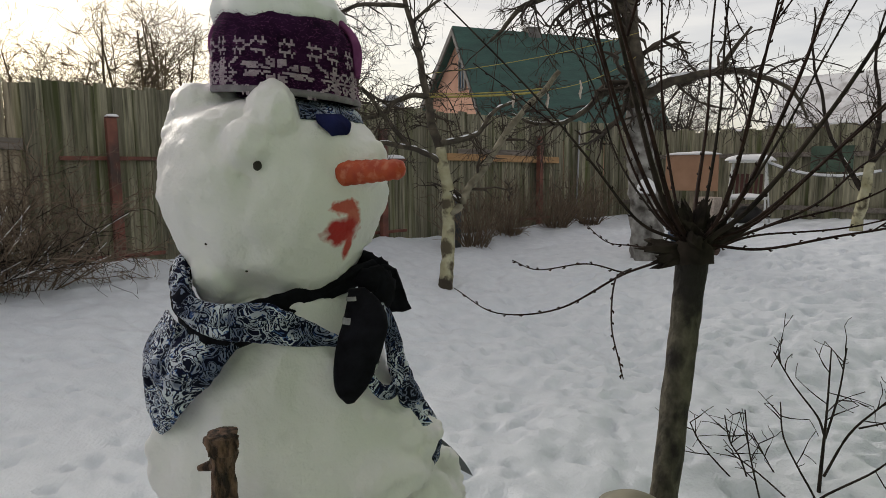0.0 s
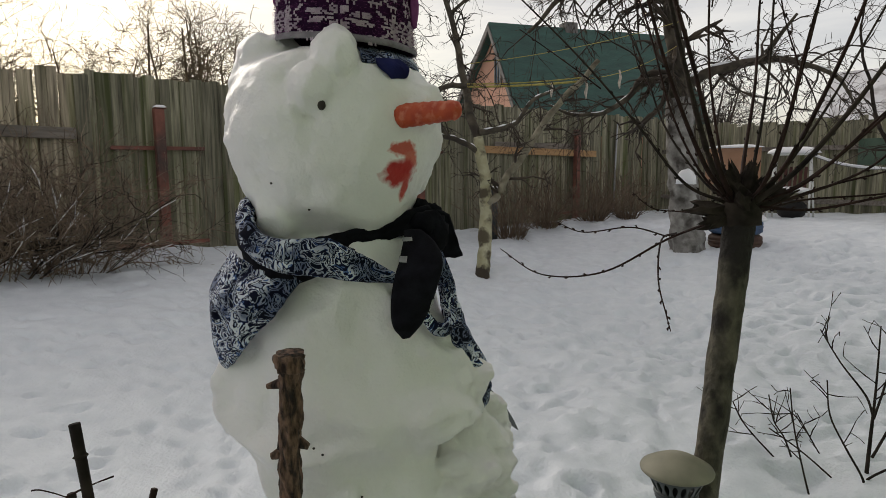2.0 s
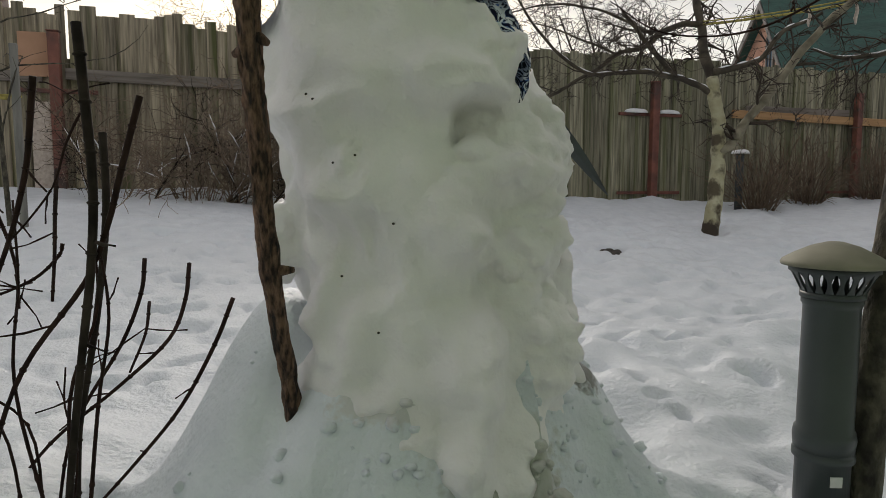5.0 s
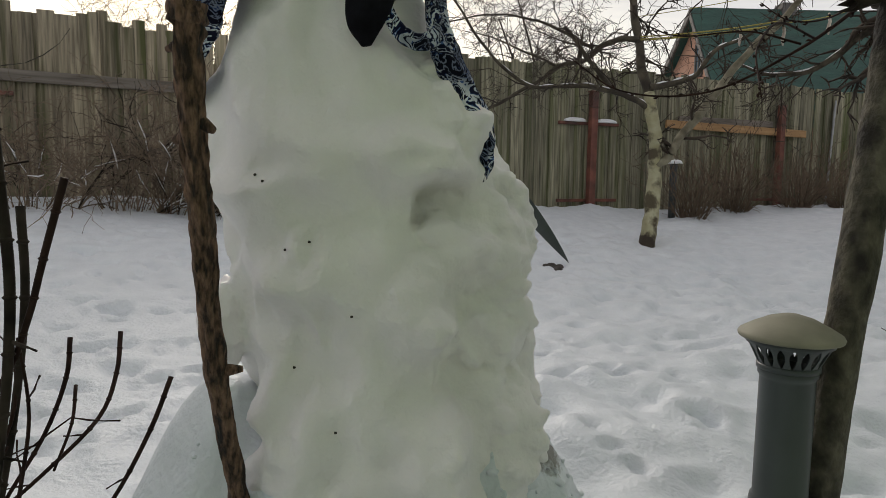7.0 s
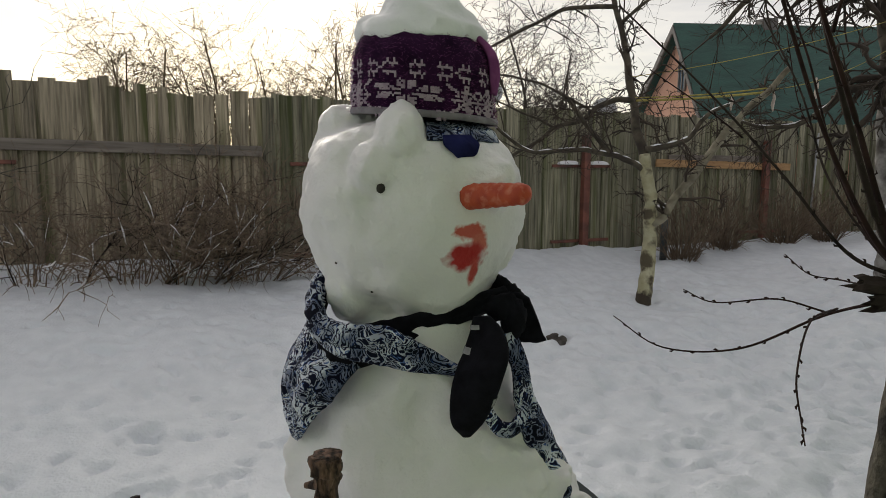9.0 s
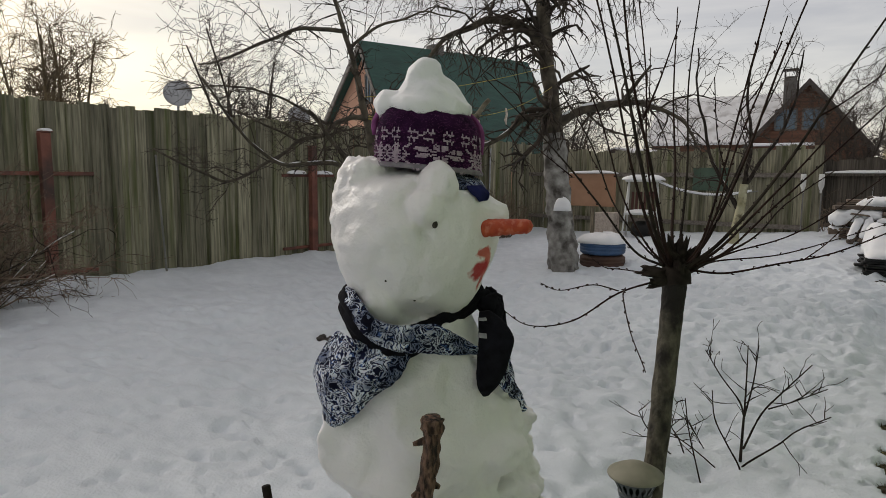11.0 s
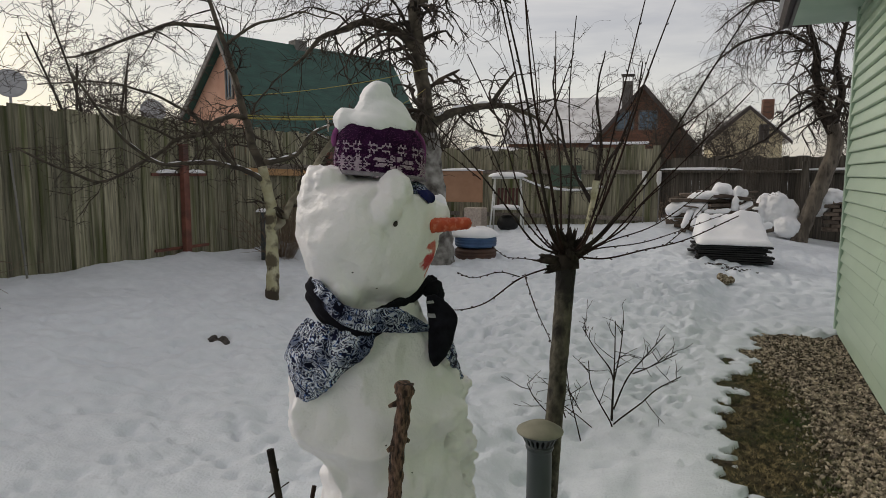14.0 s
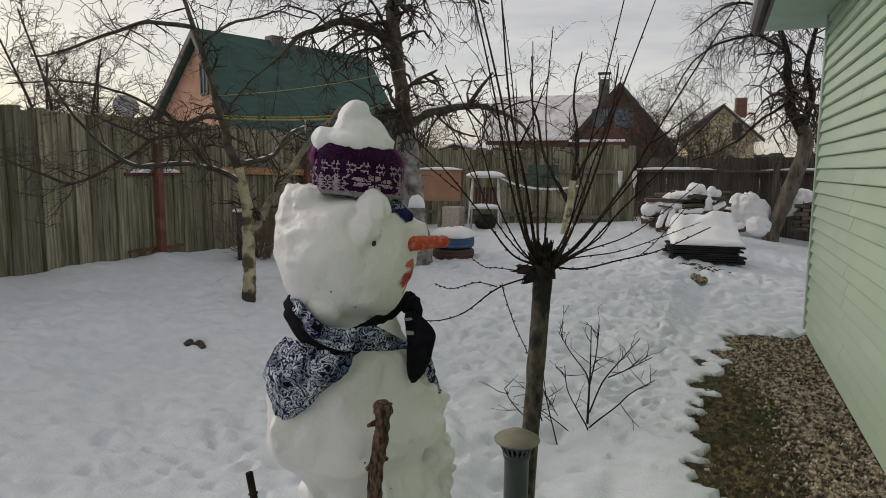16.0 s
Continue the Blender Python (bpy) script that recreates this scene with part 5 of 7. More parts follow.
for k in range(20):
    a = 2 * math.pi * k / 20
    c, s = math.cos(a), math.sin(a)
    if slat_me is None:
        bm = bmesh.new()
        half = ((0.0, 0.0088), (0.15, 0.0070), (0.35, 0.0042), (0.55, 0.0036), (0.75, 0.0055), (0.9, 0.0100), (1.0, 0.0124))
        edge = [(0.058 + 0.023 * t, h, 0.405 + 0.047 * t) for t, h in half]
        vs = [bm.verts.new(q) for q in edge + [(x, -y, z) for x, y, z in reversed(edge)]]
        bm.faces.new(vs)
        r = bmesh.ops.extrude_face_region(bm, geom=bm.faces[:])
        bmesh.ops.translate(bm, verts=[g for g in r["geom"] if isinstance(g, bmesh.types.BMVert)], vec=(-0.004, 0, 0.001))
        ob = part("slat", bm, PIPE_GREY, vent)
        slat_me = ob.data
    else:
        ob = new("slat", slat_me)
        ob.parent = vent
    ob.rotation_euler = (0, 0, a)
part("sticker", box(0.002, 0.024, 0.022, (0.0545, 0, 0.02), 0.0, None), WHITE_PAINT, vent, "small white sticker").rotation_euler = (0, 0, radians(-20))


# ---- trees and bushes ----
def limb(points, r0, r1, steps=6, power=1.0):
    pts = bezier(points, steps)
    return pts, taper(len(pts), r0, r1, power)


def rough_trunk(path, sides=16, amount=0.12, seed=0.0, scale=9.0):
    """A trunk with an uneven, furrowed outline."""
    pts, radii = path
    verts, faces = tubes([(pts, radii)], sides)
    for k, v in enumerate(verts):
        i = k // sides
        c = Vector(pts[i])
        verts[k] = c + (v - c) * (1 + amount * noise.noise(v * scale + Vector((seed, 0, 0))) + amount * 0.5 * noise.noise(v * scale * 3 + Vector((seed, 9, 0))))
    return verts, faces


def along(path, t):
    pts = path[0]
    f = t * (len(pts) - 1)
    i = min(int(f), len(pts) - 2)
    return pts[i].lerp(pts[i + 1], f - i), (pts[i + 1] - pts[i]).normalized(), path[1][i]


def clothe(rng, path, count, length, out, sag=0.0, up=0.3, start=0.15, kids=4, depth=2, wander=0.5, shrink=0.5, thin=0.45):
    """Set side twigs along a limb."""
    for _ in range(count):
        p, d, r = along(path, rng.uniform(start, 1.0))
        side = Vector((rng.gauss(0, 1), rng.gauss(0, 1), rng.gauss(0, 0.7) + up)).normalized()
        twig(rng, p, d * 0.4 + side, length * rng.uniform(0.5, 1.2), max(0.0025, r * thin), out, depth, sag, wander, kids, shrink)


# pollarded willow beside the pipe
rng = random.Random(8)
willow = thing("willow", "small pollarded tree with dark knuckled head and long bare shoots", "tree")
path = limb([(-1.662, 2.715, -0.14), (-1.660, 2.728, 0.15), (-1.652, 2.750, 0.45), (-1.642, 2.790, 0.80), (-1.636, 2.820, 1.06), (-1.634, 2.835, 1.15)], 0.036, 0.043, 8)
v, f = rough_trunk(path, 20, 0.10, 1.0, 14)
mesh_object("trunk", v, f, BARK_WILLOW, willow)
HEAD_C = Vector((-1.635, 2.835, 1.185))


def stump(base, way, length, r, seed, parent):
    """A blackened cut stub with a splintered rim."""
    rs = random.Random(seed)
    way = Vector(way).normalized()
    a, b = frame_axes(way)
    sides, verts, faces = 11, [], []
    for j, (t, k) in enumerate(((0.0, 1.15), (0.3, 1.0), (0.6, 1.08), (0.85, 1.0), (1.0, 0.85), (0.75, 0.35))):
        for s in range(sides):
            q = 2 * math.pi * s / sides
            rr = r * k * (1 + 0.30 * rs.uniform(-1, 1) * (j > 0))
            tip = length * t * (1 + (rs.uniform(-0.35, 0.25) if j == 4 else rs.uniform(-0.06, 0.06)))
            verts.append(Vector(base) + way * tip + rr * (math.cos(q) * a + math.sin(q) * b))
    for j in range(5):
        for s in range(sides):
            faces.append((j * sides + s, j * sides + (s + 1) % sides, (j + 1) * sides + (s + 1) % sides, (j + 1) * sides + s))
    faces.append(tuple(5 * sides + s for s in range(sides)))
    mesh_object("knuckle", verts, faces, BARK_DARK, parent, "blackened splintered cut stump", smooth=False)


for k, (az, up, L, r) in enumerate(((-133, 8, 0.13, 0.022), (-122, -12, 0.10, 0.019), (47, 28, 0.13, 0.020), (-60, 45, 0.08, 0.024), (-100, 68, 0.10, 0.022), (-160, 74, 0.12, 0.020), (10, 80, 0.125, 0.018), (90, 68, 0.12, 0.022), (150, 45, 0.09, 0.024), (30, 55, 0.10, 0.024))):
    d = Vector((math.cos(radians(az)) * math.cos(radians(up)), math.sin(radians(az)) * math.cos(radians(up)), math.sin(radians(up))))
    stump(HEAD_C + d * 0.015 - Vector((0, 0, 0.02)), d, L, r, 300 + k, willow)
v, f = lump(HEAD_C + Vector((0, 0, -0.015)), (0.058, 0.058, 0.055), 5, 18)
mesh_object("burr", [HEAD_C + (q - HEAD_C) * (1 + 0.25 * noise.noise(q * 40)) for q in v], f, BARK_DARK, willow, "black knobbly burr")


def shoot(points, r0, r1, mat, parent, name="shoot", buds=True, steps=7, sides=6):
    path = limb(points, r0, r1, steps, 0.8)
    v, f = tubes([path], sides)
    if buds:
        for i in range(2, len(path[0]) - 1, 2):
            p, r = path[0][i], path[1][i]
            a, b = frame_axes(path[0][i + 1] - path[0][i])
            q = (i * 2.4) % 6.28
            side = math.cos(q) * a + math.sin(q) * b
            up = (path[0][i + 1] - path[0][i]).normalized()
            bv, bf = tubes([([p + side * r * 0.6, p + side * (r + 0.004) + up * 0.004, p + side * (r + 0.004) + up * 0.010], [0.0026, 0.0028, 0.0008])], 4)
            f += [tuple(len(v) + k for k in face) for face in bf]
            v += bv
    return mesh_object(name, v, f, mat, parent)


# heading, lean from upright, length and thickness of the long shoots
for k, (az, lean, L, r) in enumerate((
    (-111, 22, 1.25, 0.0115), (-94, 28, 1.20, 0.0105), (-102, 32, 1.25, 0.0085), (-146, 44, 0.95, 0.006), (112, 33, 1.30, 0.008),
    (149, 13, 1.20, 0.0055), (102, 26, 1.25, 0.0065), (-12, 15, 1.15, 0.0055), (39, 22, 1.30, 0.009), (5, 34, 1.30, 0.0095),
    (58, 55, 1.10, 0.0075), (70, 72, 1.15, 0.006), (75, 42, 1.25, 0.0065), (22, 80, 0.72, 0.005), (-170, 24, 0.95, 0.0045), (170, 38, 0.90, 0.004), (20, 46, 1.0, 0.005), (-40, 30, 0.8, 0.0045),
)):
    az, lean = radians(az), radians(lean)
    out = Vector((math.cos(az), math.sin(az), 0))
    d = out * math.sin(lean) + Vector((0, 0, math.cos(lean)))
    p = HEAD_C + d * 0.02 + out * 0.028
    wob = lambda s: Vector((rng.gauss(0, s), rng.gauss(0, s), rng.gauss(0, s)))
    bend = out * 0.035 - Vector((0, 0, 0.02))
    pts = [p, p + d * L * 0.12 + bend + wob(0.004), p + d * L * 0.35 + bend + wob(0.008), p + d * L * 0.65 + bend * 0.3 + wob(0.012), p + d * L + Vector((0, 0, 0.03)) + wob(0.015)]
    shoot(pts, r, 0.0024, BARK_SHOOT if k % 3 else BARK_DARK, willow, steps=9)
    if k % 2:
        q = p + d * L * 0.5 + bend * 0.6
        side = (d + wob(0.3)).normalized()
        shoot([q, q + side * 0.12 + wob(0.01), q + side * 0.3 + Vector((0, 0, 0.03))], r * 0.45, 0.0016, BARK_SHOOT, willow, "side_shoot")
H = HEAD_C
for pts, r in (
    ([H + Vector((-0.03, -0.05, -0.03)), (-1.84, 2.80, 1.08), (-1.95, 2.64, 0.985), (-2.04, 2.46, 0.985), (-2.105, 2.345, 1.067)], 0.0065),
    ([(-1.84, 2.80, 1.09), (-1.90, 2.70, 1.12), (-1.97, 2.56, 1.11), (-2.02, 2.50, 1.14)], 0.004),
    ([(-1.82, 2.82, 1.10), (-1.75, 2.62, 1.10), (-1.66, 2.46, 1.02), (-1.60, 2.40, 0.95), (-1.575, 2.38, 0.915)], 0.0042),
    ([H + Vector((-0.05, -0.02, -0.02)), (-1.86, 2.90, 1.16), (-1.93, 2.86, 1.17), (-1.985, 2.83, 1.22)], 0.004),
    ([H + Vector((0.04, 0.04, -0.01)), (-1.56, 3.09, 1.20), (-1.36, 3.28, 1.225), (-1.15, 3.47, 1.30), (-1.0, 3.60, 1.36)], 0.006),
    ([H + Vector((0.05, 0.03, 0.0)), (-1.50, 3.06, 1.24), (-1.30, 3.20, 1.32), (-1.08, 3.34, 1.50), (-0.92, 3.44, 1.66)], 0.006),
):
    shoot(pts, r * 0.75, 0.0014, BARK_SHOOT, willow)


def fruit_tree(name, label, trunk, limbs, bark, seed, twigs=10, twig_len=0.7, sag=0.25, kids=4, depth=2, limb_mat=None, up=0.2, snow_on=(), pale=(), pale_mat=None):
    """A fruit tree: trunk, limbs with their side twigs, and the snow lines on some limbs."""
    rng = random.Random(seed)
    tree = thing(name, label, "tree")
    v, f = rough_trunk(limb(*trunk), 20, 0.24, seed, 8)
    mesh_object("trunk", v, f, bark, tree)
    fine, main = [], []
    for pts, r0, r1 in limbs:
        path = limb(pts, r0, r1, 6)
        for i in range(3, len(path[0])):
            q = path[0][i]
            path[0][i] = q + 0.5 * Vector((noise.noise(q * 3.1), noise.noise(q * 3.1 + Vector((7, 0, 0))), noise.noise(q * 3.1 + Vector((0, 9, 0))))) * min(0.10, 0.02 + 0.01 * i)
        main.append(path)
        total = sum((path[0][i + 1] - path[0][i]).length for i in range(len(path[0]) - 1))
        clothe(rng, path, max(3, int(twigs * 0.85 * total)), twig_len, fine, sag, up, 0.12, kids, depth, 0.48, 0.5, 0.34)
    for k, path in enumerate(main):
        v, f = rough_trunk(path, 9, 0.12, seed, 12)
        mesh_object("limb", v, f, pale_mat if k in pale else limb_mat or BARK_LIMB, tree)
    v, f = tubes(fine, 4)
    mesh_object("crown", v, f, TWIG_FAR, tree, "bare crooked twigs")
    for k in snow_on:
        pts, radii = main[k]
        for i0 in range(1, len(pts) - 3, 4):
            seg = [pts[i] + Vector((0, 0, radii[i] * 0.85)) for i in range(i0, min(i0 + 4, len(pts)))]
            n = len(seg)
            v, f = tubes([(seg, [max(0.004, radii[i0] * 0.55) * (0.4 if j in (0, n - 1) else 1) for j in range(n)])], 6)
            mesh_object("snow_line", v, f, SNOW_CAP, tree, "thin line of snow")
    return tree


fruit_tree("apple_tree", "old apple tree with limewashed yellowish trunk and bare limbs",
    ([(-5.60, 5.65, -0.10), (-5.62, 5.66, 0.14), (-5.63, 5.69, 0.36), (-5.70, 5.78, 0.68), (-5.72, 5.80, 0.95), (-5.69, 5.76, 1.20), (-5.74, 5.74, 1.48), (-5.77, 5.74, 1.62)], 0.080, 0.052, 6),
    (
        ([(-5.70, 5.80, 0.93), (-5.62, 5.91, 1.06), (-5.47, 6.12, 1.44), (-5.35, 6.30, 1.77), (-5.22, 6.48, 2.05), (-5.12, 6.62, 2.21), (-5.00, 6.74, 2.42)], 0.046, 0.026),
        ([(-5.76, 5.74, 1.56), (-5.90, 5.78, 1.83), (-6.05, 5.82, 2.17), (-6.21, 5.86, 2.52), (-6.37, 5.90, 2.87), (-6.50, 5.92, 3.25), (-6.72, 5.92, 3.7)], 0.052, 0.022),
        ([(-5.75, 5.72, 1.47), (-5.79, 5.56, 1.56), (-5.84, 5.36, 1.62), (-5.90, 5.13, 1.66), (-5.98, 4.85, 1.66), (-6.06, 4.56, 1.66), (-6.12, 4.31, 1.83), (-6.17, 4.12, 2.03), (-6.24, 3.87, 2.42)], 0.030, 0.010),
        ([(-6.05, 5.82, 2.17), (-6.11, 5.63, 2.19), (-6.18, 5.43, 2.12), (-6.22, 5.29, 2.00), (-6.30, 5.06, 1.88), (-6.39, 4.79, 1.68), (-6.52, 4.39, 1.48), (-6.63, 4.05, 1.57), (-6.75, 3.67, 1.76)], 0.032, 0.009),
        ([(-5.75, 5.73, 1.67), (-5.63, 5.93, 1.69), (-5.55, 6.07, 1.76), (-5.48, 6.18, 1.93), (-5.40, 6.33, 2.06), (-5.29, 6.51, 2.18)], 0.032, 0.014),
    ) + (
        ([(-5.84, 5.37, 1.62), (-5.89, 5.17, 1.83), (-5.93, 5.02, 2.00), (-5.97, 4.87, 2.19)], 0.026, 0.018),
        ([(-6.47, 5.91, 3.20), (-6.70, 5.39, 3.18), (-6.84, 5.09, 3.00), (-7.04, 4.66, 2.77), (-7.15, 4.42, 2.69)], 0.026, 0.008),
        ([(-6.42, 5.90, 3.0), (-6.15, 6.2, 3.3), (-5.85, 6.5, 3.45), (-5.5, 6.8, 3.4)], 0.020, 0.007),
        ([(-6.20, 5.38, 2.08), (-6.50, 4.95, 2.35), (-6.80, 4.55, 2.45), (-7.10, 4.15, 2.40)], 0.016, 0.006),
        ([(-6.30, 5.06, 1.88), (-6.50, 4.70, 2.10), (-6.75, 4.30, 2.30)], 0.014, 0.006),
    ), BARK_PAINT, 41, 9.0, 0.50, 0.12, 5, 2, None, 0.35, (2, 4), (0,), BARK_PALE)
fruit_tree("apple_tree", "large old apple tree with flaking white trunk and drooping twigs",
    ([(-4.72, 8.20, 0.25), (-4.75, 8.20, 0.55), (-4.82, 8.22, 1.1), (-4.90, 8.25, 1.6), (-4.96, 8.28, 2.1)], 0.20, 0.15, 6),
    (
        ([(-4.95, 8.28, 2.0), (-5.02, 8.30, 2.6), (-5.15, 8.32, 3.4), (-5.25, 8.38, 4.2), (-5.3, 8.4, 5.0)], 0.13, 0.05),
        ([(-5.13, 8.32, 3.25), (-5.45, 8.10, 3.55), (-5.85, 7.82, 3.58), (-6.2, 7.55, 3.38), (-6.5, 7.3, 3.0)], 0.075, 0.02),
        ([(-4.97, 8.28, 2.2), (-4.65, 8.55, 2.45), (-4.25, 8.86, 2.50), (-3.95, 9.05, 2.50), (-3.6, 9.2, 2.30), (-3.35, 9.25, 1.95)], 0.070, 0.012),
        ([(-5.0, 8.28, 2.35), (-5.3, 8.1, 2.30), (-5.6, 7.95, 2.05), (-6.0, 7.7, 1.95), (-6.3, 7.5, 2.1)], 0.05, 0.012),
    ) + (
        ([(-5.2, 8.36, 3.9), (-4.9, 8.7, 4.2), (-4.5, 9.0, 4.25), (-4.1, 9.2, 4.0)], 0.055, 0.014),
        ([(-5.25, 8.38, 4.1), (-5.7, 8.0, 4.4), (-6.2, 7.6, 4.4), (-6.7, 7.2, 4.1)], 0.05, 0.014),
        ([(-4.25, 8.86, 2.50), (-4.05, 8.8, 2.75), (-3.85, 8.75, 2.95)], 0.04, 0.015),
    ), BARK_WHITE, 43, 10.0, 0.85, 0.7, 5, 2, None, 0.1, (2, 3))
fruit_tree("apple_tree", "young apple tree with limewashed trunk and snow in its fork",
    ([(-3.28, 11.1, 0.3), (-3.26, 11.1, 0.7), (-3.2, 11.1, 1.1), (-3.17, 11.1, 1.45)], 0.085, 0.06, 5),
    (
        ([(-3.18, 11.1, 1.35), (-3.12, 11.12, 2.0), (-3.2, 11.15, 2.8), (-3.1, 11.2, 3.6)], 0.036, 0.010),
        ([(-3.22, 11.1, 1.05), (-3.42, 11.05, 1.4), (-3.65, 11.0, 1.9), (-3.85, 10.9, 2.7), (-3.9, 10.8, 3.5)], 0.040, 0.010),
        ([(-3.17, 11.1, 1.4), (-2.9, 11.2, 1.9), (-2.6, 11.3, 2.6), (-2.5, 11.3, 3.4)], 0.034, 0.010),
    ), BARK_PAINT, 45, 6.0, 0.7, 0.0, 4, 2, BARK_DARK, 0.5, (1,))
fruit_tree("old_tree", "leaning old tree with weeping twigs beside the house corner",
    ([(0.08, 13.4, 0.3), (0.14, 13.45, 0.6), (0.36, 13.5, 1.3), (0.56, 13.5, 2.05), (0.50, 13.5, 2.45)], 0.14, 0.115, 5),
    (
        ([(0.52, 13.5, 2.3), (0.28, 13.5, 2.8), (0.20, 13.45, 3.3), (0.1, 13.4, 3.9), (-0.1, 13.3, 4.4)], 0.10, 0.04),
        ([(0.5, 13.5, 2.4), (0.6, 13.5, 3.0), (0.5, 13.5, 3.6), (0.62, 13.5, 4.3)], 0.075, 0.035),
        ([(0.12, 13.4, 3.8), (-0.4, 13.2, 4.05), (-0.95, 13.1, 3.95), (-1.4, 13.0, 3.6), (-1.7, 12.9, 3.1)], 0.034, 0.008),
        ([(0.25, 13.45, 2.9), (-0.2, 13.2, 2.55), (-0.7, 13.0, 2.1), (-1.3, 12.9, 1.8)], 0.03, 0.010),
        ([(0.0, 13.35, 4.2), (-0.5, 13.2, 4.6), (-1.0, 13.0, 4.5), (-1.5, 12.9, 4.1)], 0.03, 0.010),
    ), BARK_OLD, 47, 12.0, 0.95, 0.9, 5, 2, BARK_DARK, 0.0)


def bush(name, label, at, stems, height, spread, r0, mat, seed, kids=3, depth=1, sag=0.0, wander=0.35, shrink=0.45, base=0.12, group=""):
    """A bush of many stems that rise from one stool; each stem is a part."""
    rng = random.Random(seed)
    ob = thing(name, label, "bush", group)
    for k in range(stems):
        a = rng.uniform(0, 6.28)
        lean = rng.uniform(0.05, 1.0) * spread
        d = Vector((math.cos(a) * lean, math.sin(a) * lean, 1.0))
        p = Vector(at) + Vector((math.cos(a), math.sin(a), 0)) * rng.uniform(0, base)
        out = []
        twig(rng, p, d, height * rng.uniform(0.55, 1.1), r0 * rng.uniform(0.6, 1.1), out, depth, sag, wander, kids, shrink, 0.7)
        v, f = tubes(out, 5 if r0 > 0.004 else 4)
        mesh_object("stem", v, f, mat, ob)
    return ob


def ground_at(x, y):
    return float(snow_height(np.array([x]), np.array([y]))[0])


shrub = thing("shrub", "small bare shrub with thin spreading twigs in the snow", "bush")
rng = random.Random(61)
for pts, r in (
    ([(-1.63, 4.13, -0.16), (-1.63, 4.16, 0.14), (-1.63, 4.18, 0.34), (-1.64, 4.22, 0.61)], 0.0075),
    ([(-1.64, 4.22, 0.19), (-1.61, 4.26, 0.39), (-1.60, 4.30, 0.60)], 0.0045),
    ([(-1.63, 4.17, 0.22), (-1.65, 4.12, 0.32), (-1.74, 4.08, 0.45), (-1.82, 4.05, 0.59)], 0.0045),
    ([(-1.63, 4.20, 0.02), (-1.56, 4.27, 0.22), (-1.46, 4.35, 0.36), (-1.35, 4.44, 0.50)], 0.005),
    ([(-1.53, 4.29, 0.25), (-1.43, 4.36, 0.29), (-1.27, 4.47, 0.37)], 0.0034),
    ([(-1.62, 4.10, -0.10), (-1.60, 4.06, -0.02), (-1.45, 4.15, 0.11), (-1.37, 4.21, 0.19), (-1.23, 4.30, 0.27)], 0.0046),
) + (
    ([(-1.62, 4.08, -0.12), (-1.61, 4.03, -0.02), (-1.68, 4.01, 0.11), (-1.74, 3.99, 0.24), (-1.76, 3.99, 0.39)], 0.0045),
    ([(-1.66, 4.11, -0.15), (-1.84, 4.02, 0.02), (-1.97, 3.95, 0.12)], 0.0034),
    ([(-1.87, 4.09, -0.18), (-1.94, 4.07, 0.03), (-1.99, 4.05, 0.12), (-2.02, 4.05, 0.24)], 0.0036),
    ([(-1.86, 4.10, -0.18), (-2.08, 3.99, 0.07), (-2.15, 3.97, 0.19)], 0.0034),
    ([(-1.72, 4.24, -0.20), (-1.82, 4.20, -0.06), (-1.93, 4.15, 0.15)], 0.0034),
    ([(-1.78, 3.93, -0.12), (-1.80, 3.91, -0.02), (-1.85, 3.91, 0.17), (-1.88, 3.92, 0.34)], 0.0034),
):
    path = limb([Vector(q) for q in pts], r * 1.3, 0.0028, 5)
    out = [path]
    clothe(rng, path, 5, 0.17, out, -0.1, 0.7, 0.4, 1, 1, 0.3, 0.5, 0.5)
    v, f = tubes(out, 6)
    mesh_object("stem", v, f, BARK_DARK, shrub)


def thorn_bush(x, y, stems, reach, seed):
    """A dense bush of stems that rise from one stool, arch over and fork, with lines of snow lying on some of them."""
    rng = random.Random(seed)
    ob = thing("thorn_bush", "tangled bare brown bush by the fence with snow on it", "bush", "bushes by the fence")
    foot = Vector((x, y, ground_at(x, y) - 0.05))
    for k in range(stems):
        a = rng.uniform(0, 6.28)
        d = Vector((0.45 * math.cos(a), 0.75 * math.sin(a) + 0.35, rng.uniform(0.55, 2.0))).normalized()
        p = foot + Vector((0.10 * math.cos(a), 0.24 * math.sin(a), 0))
        length, pts = reach * rng.uniform(0.55, 1.15), [p.copy()]
        for i in range(8):
            d = (d + Vector((rng.gauss(0, 0.16), rng.gauss(0, 0.16), rng.gauss(-0.07, 0.13)))).normalized()
            p = p + d * length / 8
            p.x = max(p.x, -7.62)
            p.z = max(p.z, foot.z + 0.07 * min(i, 1))
            pts.append(p.copy())
        r = rng.uniform(0.0040, 0.0075)
        out = [(pts, taper(9, r, 0.0022))]
        for i in range(2, 9):
            for _ in range(1 + i % 2):
                way = (pts[i] - pts[i - 1]).normalized() * 0.8 + Vector((rng.gauss(0, 0.6), rng.gauss(0, 0.6), rng.gauss(0.05, 0.6)))
                twig(rng, pts[i], way, length * rng.uniform(0.16, 0.42), 0.0034, out, 1, 0.1, 0.6, 3, 0.55, 0.9)
        v, f = tubes(out, 5)
        mesh_object("stem", v, f, rng.choice((CANE, CANE, CANE_GREY, CANE_GREY, BARK_DARK)), ob)
        if rng.random() < 0.55:
            i = rng.randint(1, 5)
            line = [q + Vector((0, 0, r * 0.9)) for q in pts[i:i + 3]]
            v, f = tubes([(line, [0.004, r * 1.2, 0.003])], 6)
            mesh_object("snow_line", v, f, SNOW_CAP, ob)


